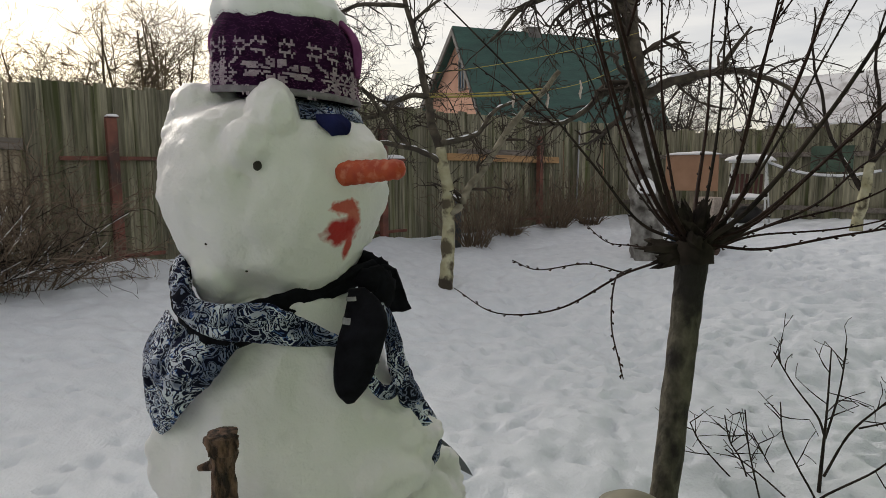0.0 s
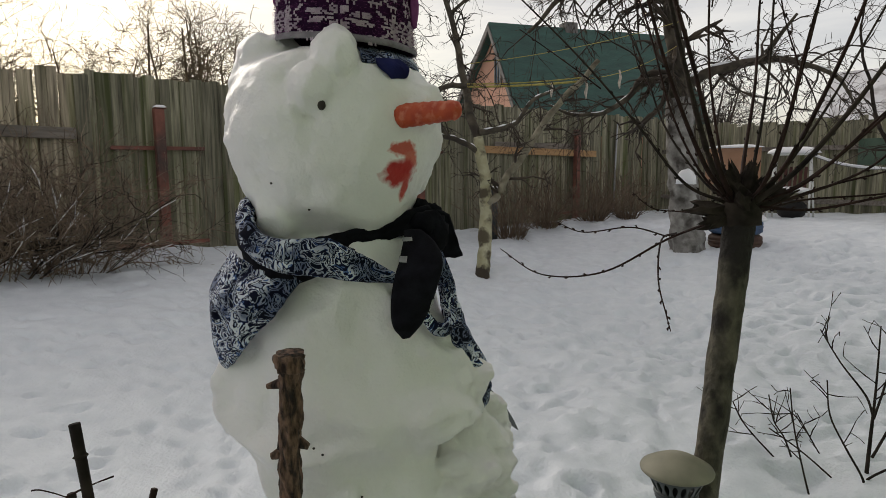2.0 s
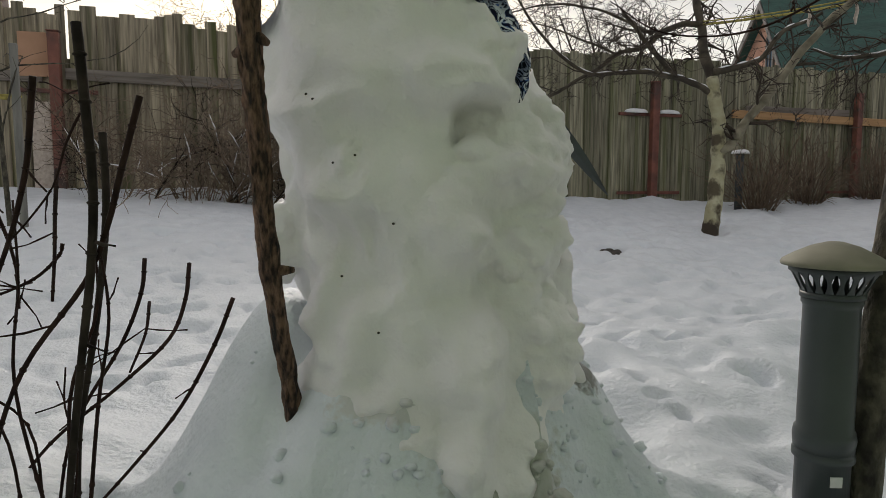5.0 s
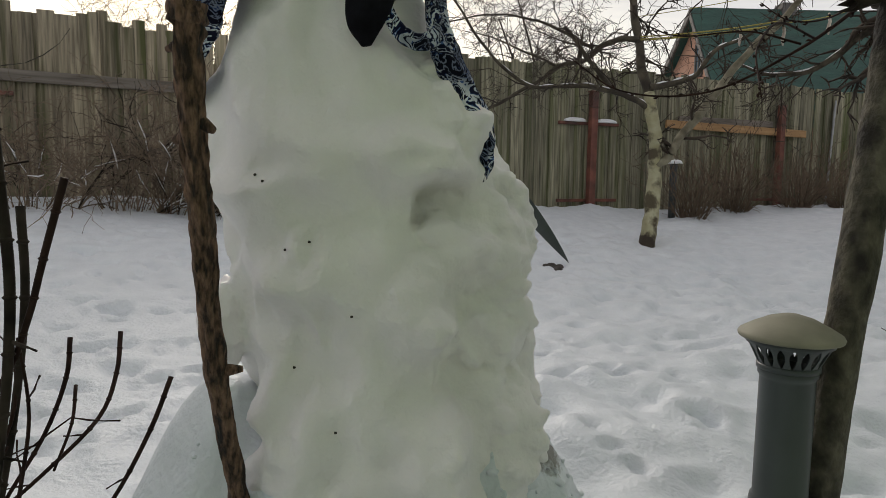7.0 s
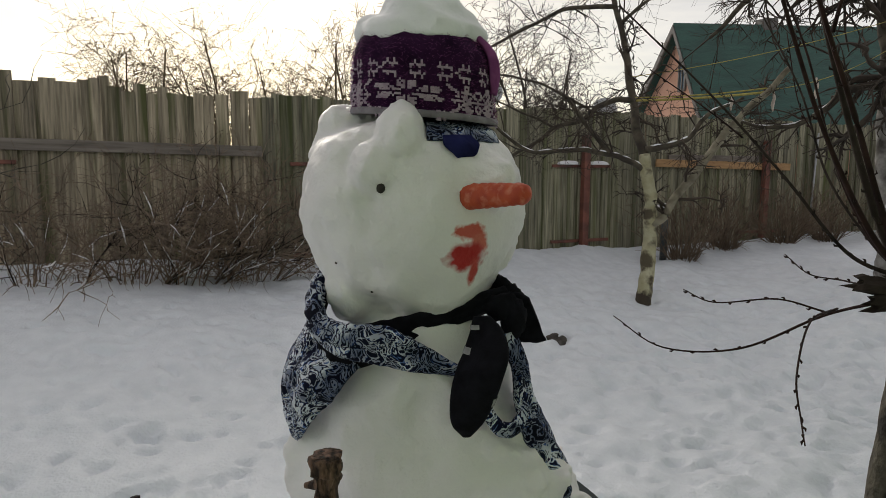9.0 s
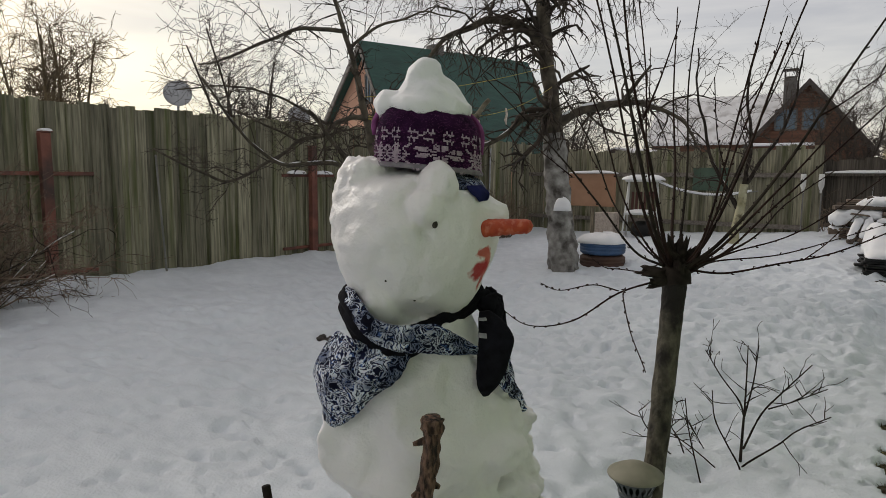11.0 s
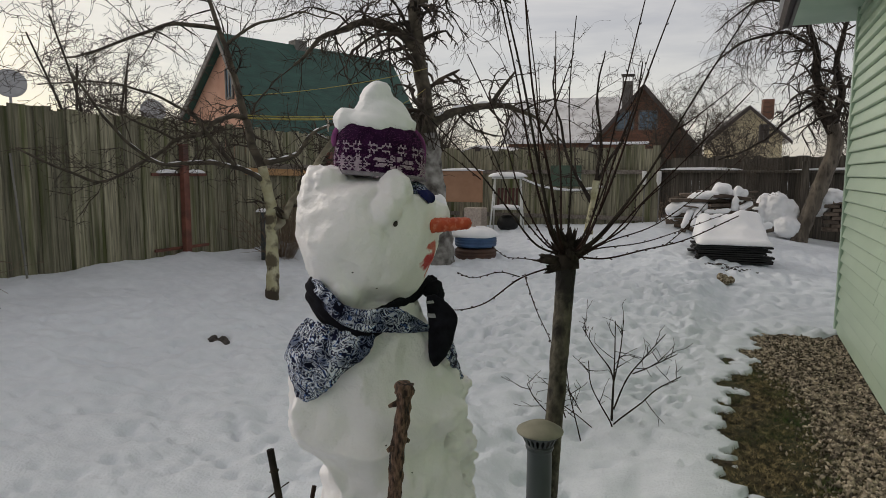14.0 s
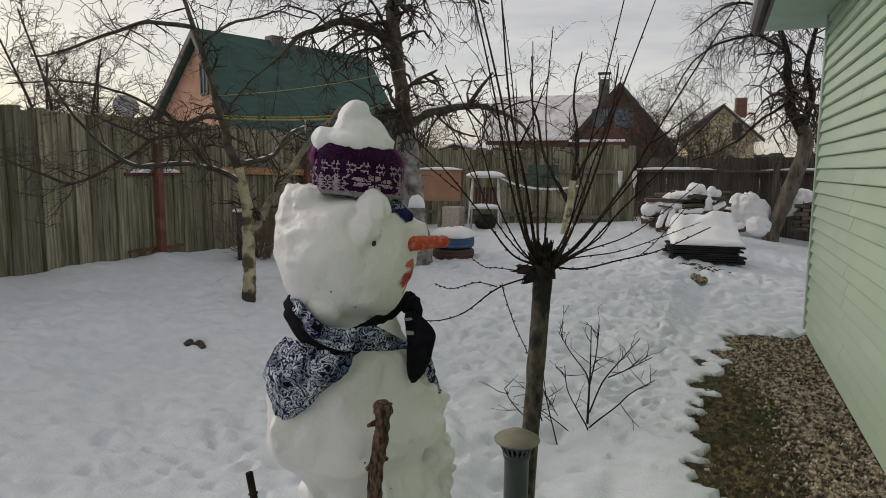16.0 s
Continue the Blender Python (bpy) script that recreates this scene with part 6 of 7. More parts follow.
for k, (x, y, stems, reach) in enumerate(((-7.05, 0.5, 26, 1.05), (-7.0, 1.2, 34, 1.15), (-6.95, 1.65, 40, 1.20), (-7.05, 2.15, 34, 1.15))):
    thorn_bush(x, y, stems, reach, 70 + k)
for k, (x, y) in enumerate(((-7.0, 7.55), (-7.3, 8.6), (-7.2, 9.7), (-7.3, 10.8))):
    bush("cane_bush", "clump of dry brown canes by the fence", (x, y, ground_at(x, y) - 0.05), 90, 0.95, 0.95, 0.0060, CANE, 80 + k, 3, 1, 0.05, 0.35, 0.4, 0.16, "canes by the fence")
bush("cane_bush", "low dry bush in front of the low fence", (-2.3, 13.6, 0.5), 30, 0.7, 0.9, 0.006, CANE, 90, 3, 1, 0.1, 0.4, 0.5, 0.3)

# pruned stems close to the snowman
rng = random.Random(19)
stool = thing("pruned_bush", "pruned dark bush of cut upright stems in the snow", "bush")
B = Vector((-1.93, 1.13, 0.0))
# from tip to foot, with the thickness: two thick cut stems, the arching side ones, then thin twigs
STEMS = [
    ([(-1.944, 1.201, 0.893), (-1.927, 1.211, 0.758), (-1.909, 1.220, 0.614), (-1.897, 1.212, 0.469), (-1.887, 1.191, 0.305), (-1.871, 1.165, 0.074), (-1.87, 1.16, -0.06)], 0.0080),
    ([(-2.078, 1.210, 0.717), (-2.061, 1.212, 0.559), (-2.048, 1.189, 0.362), (-2.041, 1.162, 0.209), (-2.036, 1.149, 0.122), (-2.03, 1.14, -0.06)], 0.0068),
    ([(-1.892, 1.302, 0.767), (-1.899, 1.267, 0.643), (-1.906, 1.240, 0.546), (-1.919, 1.198, 0.447), (-1.956, 1.085, 0.290), (-1.99, 1.02, 0.12), (-2.0, 1.0, -0.06)], 0.0052),
    ([(-2.139, 1.441, 0.370), (-2.116, 1.400, 0.274), (-2.100, 1.329, 0.149), (-2.091, 1.238, 0.041), (-2.086, 1.152, -0.05)], 0.0045),
    ([(-2.330, 1.341, 0.428), (-2.287, 1.332, 0.347), (-2.252, 1.297, 0.263), (-2.200, 1.195, 0.175), (-2.155, 1.070, 0.080), (-2.139, 0.980, -0.04)], 0.0046),
    ([(-2.163, 1.264, 0.460), (-2.131, 1.258, 0.390), (-2.106, 1.220, 0.290), (-2.065, 1.134, 0.136), (-2.05, 1.10, -0.04)], 0.0042),
    ([(-2.151, 1.271, 0.368), (-2.093, 1.268, 0.313), (-2.042, 1.243, 0.247)], 0.0032),
    ([(-1.885, 1.146, 0.791), (-1.898, 1.136, 0.735), (-1.909, 1.124, 0.657), (-1.923, 1.106, 0.592), (-1.939, 1.085, 0.531), (-1.956, 1.050, 0.445)], 0.0052),
    ([(-2.111, 0.978, 0.727), (-2.086, 0.996, 0.671), (-2.058, 1.012, 0.594), (-2.031, 1.027, 0.521), (-2.005, 1.037, 0.439)], 0.0045),
    ([(-2.097, 1.024, 0.728), (-2.100, 0.997, 0.683)], 0.0022),
    ([(-2.119, 0.944, 0.708), (-2.104, 0.984, 0.681)], 0.0020),
    ([(-2.211, 0.931, 0.655), (-2.195, 0.910, 0.614), (-2.177, 0.885, 0.549), (-2.160, 0.863, 0.500)], 0.0048),
    ([(-2.235, 0.860, 0.673), (-2.193, 0.887, 0.616), (-2.153, 0.912, 0.564), (-2.114, 0.930, 0.506), (-2.076, 0.938, 0.435)], 0.0038),
    ([(-2.148, 0.928, 0.541), (-2.119, 0.952, 0.508), (-2.091, 0.971, 0.470), (-2.060, 0.992, 0.418)], 0.0040),
    ([(-2.201, 1.100, 0.648), (-2.136, 1.107, 0.558), (-2.070, 1.118, 0.485), (-2.006, 1.125, 0.403)], 0.0040),
    ([(-1.937, 1.201, 0.740), (-1.938, 1.176, 0.686), (-1.936, 1.155, 0.617), (-1.941, 1.117, 0.562), (-1.947, 1.076, 0.514)], 0.0022),
    ([(-2.081, 1.130, 0.503), (-2.080, 1.123, 0.480), (-2.087, 1.085, 0.441), (-2.100, 1.034, 0.414), (-2.113, 0.984, 0.395)], 0.0034),
    ([(-2.124, 1.012, 0.556), (-2.111, 1.032, 0.502), (-2.100, 1.045, 0.441), (-2.091, 1.047, 0.377)], 0.0034),
    ([(-2.158, 0.863, 0.462), (-2.134, 0.930, 0.432), (-2.106, 1.003, 0.382)], 0.0048),
    ([(-2.162, 0.868, 0.505), (-2.145, 0.901, 0.447), (-2.123, 0.946, 0.381)], 0.0042),
    ([(-1.963, 1.136, 0.793), (-1.959, 1.149, 0.791), (-1.949, 1.175, 0.777), (-1.940, 1.200, 0.758)], 0.0012),
]
extra = []
for k in range(7):
    a = rng.uniform(2.0, 5.6)
    foot = B + Vector((0.04 * math.cos(a), 0.05 * math.sin(a), -0.04))
    tip = Vector((B.x + rng.uniform(0.05, 0.30) * math.cos(a), B.y - 0.04 + rng.uniform(0.10, 0.42) * math.sin(a), rng.uniform(0.22, 0.62)))
    extra.append(([foot, foot.lerp(tip, 0.4) + Vector((rng.gauss(0, 0.02), rng.gauss(0, 0.02), 0.03)), foot.lerp(tip, 0.75) + Vector((rng.gauss(0, 0.02), rng.gauss(0, 0.02), 0.0)), tip], rng.uniform(0.0022, 0.004)))
for pts, r in STEMS + extra:
    path = limb([Vector(q) for q in pts], r * 1.15, r * 0.72, 5)
    out = [path]
    for _ in range(2 if r > 0.003 else 1):
        q, d, rr = along(path, rng.uniform(0.4, 0.9))
        side = Vector((rng.gauss(0, 1), rng.gauss(0, 1), 0.6)).normalized()
        twig(rng, q, d + side, rng.uniform(0.03, 0.14), max(0.0014, rr * 0.4), out, 0, 0, 0.3)
    for i in range(2, len(path[0]) - 1, 3):
        q = path[0][i]
        out.append(([q - (path[0][i + 1] - q) * 0.12, q, q + (path[0][i + 1] - q) * 0.12], [path[1][i], path[1][i] * 1.4, path[1][i]]))
    v, f = tubes(out, 7)
    mesh_object("stem", v, f, BARK_SHOOT if r < 0.006 else BARK_DARK, stool)

# staked sapling
z0 = ground_at(-5.5, 0.15)
sap = thing("sapling", "young bare tree tied to a grey lath stake", "tree")
out = [limb([(-5.50, 0.06, z0 - 0.1), (-5.50, 0.04, z0 + 0.5), (-5.52, 0.02, z0 + 1.1), (-5.5, 0.05, z0 + 1.7)], 0.018, 0.009)]
r9 = random.Random(6)
clothe(r9, out[0], 9, 0.75, out, 0.1, 0.3, 0.35, 3, 1, 0.5)
v, f = tubes(out, 6)
mesh_object("trunk", v, f, BARK_WILLOW, sap)
stake = tagged(part("stake", box(0.03, 0.045, 1.25, (-5.45, 0.15, z0 + 0.52), 0.004), STAKE), "grey square lath stake standing in the snow", "stake")
v, f = tubes([(bezier([(-5.46, 0.17, z0 + 0.82), (-5.54, 0.1, z0 + 0.83), (-5.5, -0.02, z0 + 0.82), (-5.43, 0.1, z0 + 0.80)], 5), [0.012] * 16)], 6)
tagged(mesh_object("tie", v, f, ROPE), "yellowish cord tied round stake and sapling", "cord")


# ---- line with rags between the trees ----
line = thing("washing_line", "yellowish rope tied between the apple trees with pale rags", "rope")
for a, b, sag, r in (((-6.03, 5.82, 2.17), (-5.12, 6.63, 2.20), 0.015, 0.012), ((-6.03, 5.82, 2.20), (-5.10, 6.65, 2.24), 0.02, 0.007), ((-5.10, 6.65, 2.22), (-4.97, 8.28, 2.75), 0.08, 0.004), ((-6.16, 5.84, 2.42), (-4.97, 8.25, 3.0), 0.06, 0.004)):
    a, b = Vector(a), Vector(b)
    pts = [a.lerp(b, i / 10) - Vector((0, 0, sag * 4 * (i / 10) * (1 - i / 10))) for i in range(11)]
    v, f = tubes([(pts, [r] * 11)], 5)
    mesh_object("cord", v, f, ROPE, line)
for p, L in (((-5.36, 6.41, 2.19), 0.15), ((-5.10, 6.66, 2.22), 0.20), ((-5.06, 7.2, 2.36), 0.2)):
    p = Vector(p)
    v, f = tubes([([p, p + Vector((0.01, 0.01, -L * 0.4)), p + Vector((-0.01, 0.015, -L * 0.7)), p + Vector((0.008, 0.0, -L))], [0.008, 0.014, 0.016, 0.006])], 6)
    mesh_object("rag", v, f, RIBBON, line, "pale rag")

# thin rods against the fence
for y, z0, z1, lean, r, mat, label in ((4.35, 0.25, 1.75, 0.02, 0.012, STAKE, "thin grey stick leaning on the fence"), (11.05, 0.2, 2.1, 0.35, 0.018, ZINC, "thin zinc tube leaning on the fence")):
    v, f = tubes([([(FENCE_X + 0.22, y, z0), (FENCE_X + 0.03, y + lean, z1)], [r, r])], 8)
    tagged(mesh_object("rod", v, f, mat), label, "rod")
v, f = lathe([(0.0, 0.1), (0.045, 0.1), (0.045, 0.86), (0.0, 0.86)], 16)
stub = tagged(mesh_object("short_post", v, f, PIPE_GREY), "short grey round post capped with snow near the fence", "post")
stub.location = (-7.13, 7.34, 0.14)
snow_lump("snow_pad", (-7.13, 7.34, 1.002), (0.09, 0.09, 0.05), "round pad of snow on the short post", 3)

# ---- tyre planter ----
TX, TY = -4.42, 8.75
TZ = ground_at(TX, TY)


def tyre(z, mat, label):
    v, f = lathe([(0.16, 0.02), (0.20, 0.0), (0.27, 0.008), (0.30, 0.03), (0.305, 0.06), (0.300, 0.062), (0.300, 0.075), (0.306, 0.077), (0.306, 0.105), (0.300, 0.107), (0.300, 0.118), (0.305, 0.12), (0.30, 0.15), (0.27, 0.172), (0.20, 0.18), (0.16, 0.16), (0.19, 0.09), (0.16, 0.02)], 36)
    ob = tagged(mesh_object("tyre", v, f, mat), label, "tyre", "stacked tyres")
    ob.location = (TX, TY, z)
    return ob


tyre(TZ - 0.03, TYRE_BROWN, "old car tyre painted brown, lying in the snow")
tyre(TZ + 0.15, TYRE_BLUE, "old car tyre painted blue, stacked on another")
snow_lump("snow_pad", (TX, TY, TZ + 0.31), (0.30, 0.30, 0.13), "domed cap of snow on the stacked tyres", 6)

# white wound and knob of snow on the big tree
snow_lump("snow_pad", (-4.68, 8.02, 1.10), (0.12, 0.06, 0.17), "pad of snow stuck in the tree's fork", 9)

# ---- junk against the back fence ----
pnl = thing("leaning_panel", "salmon painted board panel leaning on posts", "panel", at=(-6.05, 12.0, 0))
part("sheet", box(0.95, 0.03, 0.62, (0, 0, 1.30), 0.005), PANEL, pnl)
for dx in (-0.42, 0.0, 0.42):
    part("leg", box(0.06, 0.06, 1.3, (dx, 0.06, 0.70), 0.005), BOARD, pnl)
snow_lump("snow_pad", (-6.05, 12.0, 1.612), (0.5, 0.05, 0.05), "snow on the panel's top edge", 12, None, 0.1)
steps = thing("folding_steps", "white tubular folding steps with snow on top", "ladder", at=(-4.95, 11.7, 0.5), turn=12)
for dx in (-0.24, 0.24):
    for dy in (-0.30, 0.22):
        v, f = tubes([([(dx * 1.25, dy, -0.1), (dx, dy * 0.1, 0.98)], [0.016, 0.016])], 8)
        mesh_object("leg", v, f, WHITE_PAINT, steps)
for z, d in ((0.40, 0.34), (0.98, 0.22)):
    part("tread", box(0.58, d, 0.03, (0, -0.02, z), 0.006), WHITE_PAINT, steps)
for k in range(6):
    part("slat", box(0.045, 0.02, 0.34, (-0.18 + 0.07 * k, 0.06, 0.62), 0.004, Matrix.Rotation(radians(-10), 4, "X")), RED_ROOF, steps)
snow_lump("snow_pad", (-4.95, 11.68, 1.495), (0.36, 0.17, 0.09), "thick pad of snow on the folding steps", 13)
snow_lump("snow_pad", (-4.93, 11.62, 0.915), (0.29, 0.17, 0.06), "pad of snow on the lower step", 14)
pebble("bucket_heap", (-4.95, 11.75, 0.62), (0.22, 0.18, 0.16), BLACK_TUB, "dark bundle lying under the folding steps", "bundle", 5)
crate = tagged(part("crate", box(0.36, 0.3, 0.44, (-5.62, 11.75, 0.68), 0.01), RIBBON), "pale yellowish upright box in the snow", "crate")
rope_pts = bezier([(-4.75, 11.7, 1.48), (-4.3, 11.9, 1.30), (-3.75, 12.1, 1.24), (-3.2, 12.3, 1.33)], 6)
v, f = tubes([(rope_pts, [0.012] * len(rope_pts))], 6)
cable = tagged(mesh_object("cable", v, f, STAKE), "sagging grey cord strung in front of the back fence", "cord")
v, f = tubes([([p + Vector((0, 0, 0.022)) for p in rope_pts[1:-1]], [0.022 + 0.008 * math.sin(3.1 * k) for k in range(len(rope_pts) - 2)])], 6)
tagged(mesh_object("snow_line", v, f, SNOW_CAP), "line of snow lying on the sagging cord", "snow")
for x, y in ((-2.62, 12.9), (-2.35, 12.9)):
    hung = thing("bottle_stake", "white plastic bottle turned over on a thin stake", "bottle", "bottles on stakes", at=(x, y, 0.4))
    v, f = tubes([([(0, 0, 0), (0.01, 0, 1.0)], [0.012, 0.012])], 6)
    mesh_object("stake", v, f, STAKE, hung)
    v, f = lathe([(0.0, 1.22), (0.04, 1.22), (0.045, 1.20), (0.045, 1.02), (0.02, 0.95), (0.018, 0.90), (0.0, 0.90)], 14)
    mesh_object("bottle", v, f, WHITE_PAINT, hung)

# trough with a thick snow lid
bench_x, bench_y = -1.05, 10.3
bz = ground_at(bench_x, bench_y)
plat = thing("plank_stack", "low stack of blackened planks under a slab of snow", "planks", at=(bench_x, bench_y, bz), turn=8)
rng = random.Random(33)
for k in range(8):
    for row in range(4):
        L = (0.94 if k > 1 else 1.02) + rng.uniform(-0.14, 0.12)
        ob = part("plank", box(L, 0.17, 0.026, (0, 0, 0), 0.004), BLACK_TUB, plat)
        ob.matrix_basis = pose(rng.uniform(-0.06, 0.06), -0.30 + 0.2 * row, 0.016 + 0.031 * k, 0, rng.uniform(-1, 1), rng.uniform(-2.5, 2.5))


def snow_slab(at, turn, sx, sy, front, rear, label):
    """A slab of snow with a crisp overhanging front edge, thicker towards its rear."""
    nx, ny, verts, faces = 26, 20, [], []
    for j in range(ny + 1):
        for i in range(nx + 1):
            u, w = 2 * i / nx - 1, 2 * j / ny - 1
            edge = max(abs(u), abs(w)) ** 14
            h = (front + (rear - front) * smooth_step((w + 1) / 2)) * (1 - 0.75 * edge) * (1 + 0.25 * noise.noise(Vector((u * 2, w * 2, at[0]))))
            rim = 1 + 0.06 * noise.noise(Vector((u * 3, w * 3, at[1])))
            verts.append((u * sx * rim, w * sy * rim, h))
    top = len(verts)
    verts += [(x, y, 0.0) for x, y, _ in verts]
    for j in range(ny):
        for i in range(nx):
            a = j * (nx + 1) + i
            faces.append((a, a + 1, a + nx + 2, a + nx + 1))
            faces.append((top + a, top + a + nx + 1, top + a + nx + 2, top + a + 1))
    loop = list(range(nx + 1)) + [j * (nx + 1) + nx for j in range(1, ny + 1)] + [ny * (nx + 1) + i for i in range(nx - 1, -1, -1)] + [j * (nx + 1) for j in range(ny - 1, 0, -1)]
    for a, b in zip(loop, loop[1:] + loop[:1]):
        faces.append((b, a, top + a, top + b))
    ob = tagged(mesh_object("snow_slab", verts, faces, SNOW_CAP), label, "snow")
    ob.matrix_basis = pose(*at, 0, 0, turn)
    return ob


snow_slab((bench_x + 0.02, bench_y + 0.02, bz + 0.262), 8, 0.49, 0.50, 0.08, 0.42, "thick slab of snow on the black planks")


def snowy_log(a, b, r, snow=True):
    """A round log with a roll of snow on it."""
    a, b = Vector(a), Vector(b)
    log = thing("log", "old round log stacked in the snowy timber heap", "log", "logs in the timber heap")
    v, f = rough_trunk(([a.lerp(b, i / 5) for i in range(6)], [r] * 6), 9, 0.2, a.x * 9, 9)
    mesh_object("stem", v, f, LOG, log)
    if snow:
        v, f = rough_trunk(([a.lerp(b, i / 7) + Vector((0, 0, r * 0.75)) for i in range(8)], [r * 0.5] + [r * 1.15] * 6 + [r * 0.5]), 10, 0.25, b.x * 9, 7)
        mesh_object("snow_roll", v, f, SNOW_CAP, log, "roll of snow")


heap = thing("timber_heap", "loose heap of old boards under snow by the fence", "woodpile", at=(-1.45, 12.2, 0.50))
for k in range(60):
    q = k / 60
    ob = part("board", box(rng.uniform(0.5, 1.1), rng.uniform(0.08, 0.16), rng.uniform(0.025, 0.06), (0, 0, 0), 0.005), LOG, heap)
    ob.matrix_basis = pose(rng.uniform(-0.30, 0.30) + 0.12 * q, rng.uniform(-0.25, 0.25), 0.05 + 0.68 * q, rng.uniform(-5, 5), rng.uniform(-8, 8), rng.uniform(-35, 35))
for a, b, r in (((-2.10, 11.95, 0.74), (-1.45, 12.1, 0.80), 0.060), ((-2.06, 11.90, 0.88), (-1.48, 12.0, 0.90), 0.065), ((-1.68, 11.85, 0.94), (-1.79, 11.62, 0.60), 0.050), ((-1.56, 11.85, 0.93), (-1.64, 11.62, 0.62), 0.050), ((-1.00, 11.9, 0.86), (-0.98, 12.0, 1.26), 0.070), ((-0.97, 11.92, 1.06), (-0.84, 11.98, 1.22), 0.055), ((-0.92, 11.85, 0.92), (-0.75, 11.95, 1.06), 0.055), ((-1.62, 12.05, 1.06), (-1.05, 12.1, 1.10), 0.050), ((-1.48, 11.80, 0.88), (-1.05, 11.85, 0.92), 0.045), ((-0.75, 11.8, 0.62), (-0.42, 11.9, 0.68), 0.060)):
    snowy_log(a, b, r)
stack = thing("brick_stack", "neat stack of grey-brown bricks beside the leaning tree", "bricks", at=(0.85, 13.7, 0.52))
for k in range(8):
    for c in range(3):
        part("brick", box(0.24, 0.24, 0.066, (-0.26 + 0.26 * c + (0.13 if k % 2 else 0), 0, 0.04 + 0.072 * k), 0.006), LOG, stack)

av, af = [], []
for k in range(70):
    x, y, s = rng.gauss(-1.05, 0.13), rng.gauss(9.55, 0.09), rng.uniform(0.008, 0.03)
    v, f = lump((x, y, ground_at(x, y) + 0.004), (s, s * rng.uniform(0.6, 1.2), s * 0.4), k, 8, 0.3)
    af += [tuple(len(av) + i for i in face) for face in f]
    av += v
tagged(mesh_object("ash_patch", av, af, ASH), "scattered dark ash and cinders on trodden snow", "ash", kind="stuff")
tuft = thing("dry_clump", "dry spotted brown clump lying on the snow", "clump")
for k in range(9):
    v, f = lump((-1.07 + rng.gauss(0, 0.035), 8.9 + rng.gauss(0, 0.03), ground_at(-1.07, 8.9) + 0.03 + abs(rng.gauss(0, 0.035))), (0.045, 0.04, 0.05), k, 10)
    mesh_object("tussock", v, f, CLUMP, tuft)
for k in range(9):
    a, q = rng.uniform(0, 6.28), rng.uniform(0.2, 1.0)
    pebble("clod", (-5.09 + 0.16 * q * math.cos(a), 4.24 + 0.10 * q * math.sin(a), ground_at(-5.09, 4.24) + 0.055), (0.042, 0.036, 0.032), ASH, "dark clod of earth in a snow hole", "clod", k)


# loose crumbs of snow fallen round the snowman's foot
rng = random.Random(52)
cv, cf = [], []
for k in range(320):
    a, q = rng.gauss(0.25, 0.55), rng.uniform(0.28, 0.56)
    x, y = -1.99 + q * math.cos(a), 1.80 + q * math.sin(a)
    s = rng.choice((0.004, 0.006, 0.009, 0.013))
    v, f = lump((x, y, ground_at(x, y) + s * 0.3), (s * rng.uniform(0.8, 1.4), s * rng.uniform(0.8, 1.4), s * rng.uniform(0.6, 1.0)), k, 8, 0.25)
    cf += [tuple(len(cv) + i for i in face) for face in f]
    cv += v
tagged(mesh_object("snow_crumbs", cv, cf, SNOW), "loose crumbs of snow round the snowman's foot", "snow", kind="stuff")


# ---- houses beyond the fences ----
def gable_house(name, label, at, turn, width, length, eave, ridge, wall_mat, roof_mat, off=0.0, over=0.3, snow=False, ridge_shift=0.0, eave_right=None):
    """A house whose gable faces its own -y: walls, two roof slopes with thickness, and verge boards."""
    ob = thing(name, label, "house", at=(*at, 0), turn=turn)
    w, er = width / 2, eave if eave_right is None else eave_right
    v = [(-w, 0, 0), (w, 0, 0), (w, 0, er), (ridge_shift, 0, ridge), (-w, 0, eave)]
    verts = v + [(x, length, z) for x, _, z in v]
    faces = [(0, 1, 2, 3, 4), (9, 8, 7, 6, 5), (1, 6, 7, 2), (5, 0, 4, 9), (2, 7, 8, 3), (4, 3, 8, 9)]
    mesh_object("wall", verts, faces, wall_mat, ob, smooth=False)
    for side, e in ((-1, eave), (1, er)):
        dx, dz = side * w - ridge_shift, e - ridge
        ex, ez = side * w + dx / abs(dx) * over, e + dz / abs(dx) * over
        q = [(ridge_shift, -over, ridge + 0.04), (ex, -over, ez + 0.04), (ex, length + over, ez + 0.04), (ridge_shift, length + over, ridge + 0.04)]
        verts = q + [(x, y, z + 0.14) for x, y, z in q]
        mesh_object("roof", verts, [(3, 2, 1, 0), (4, 5, 6, 7), (0, 1, 5, 4), (1, 2, 6, 5), (2, 3, 7, 6), (3, 0, 4, 7)], ROOF_THIN if snow == side or snow is True else roof_mat, ob, smooth=False)
        q = [(ridge_shift, -over - 0.03, ridge - 0.10), (ex, -over - 0.03, ez - 0.10), (ex, -over + 0.02, ez - 0.10), (ridge_shift, -over + 0.02, ridge - 0.10)]
        verts = q + [(x, y, z + 0.22) for x, y, z in q]
        mesh_object("verge", verts, [(3, 2, 1, 0), (4, 5, 6, 7), (0, 1, 5, 4), (1, 2, 6, 5), (2, 3, 7, 6), (3, 0, 4, 7)], FASCIA if roof_mat is GREEN_ROOF else roof_mat, ob, smooth=False)
    return ob


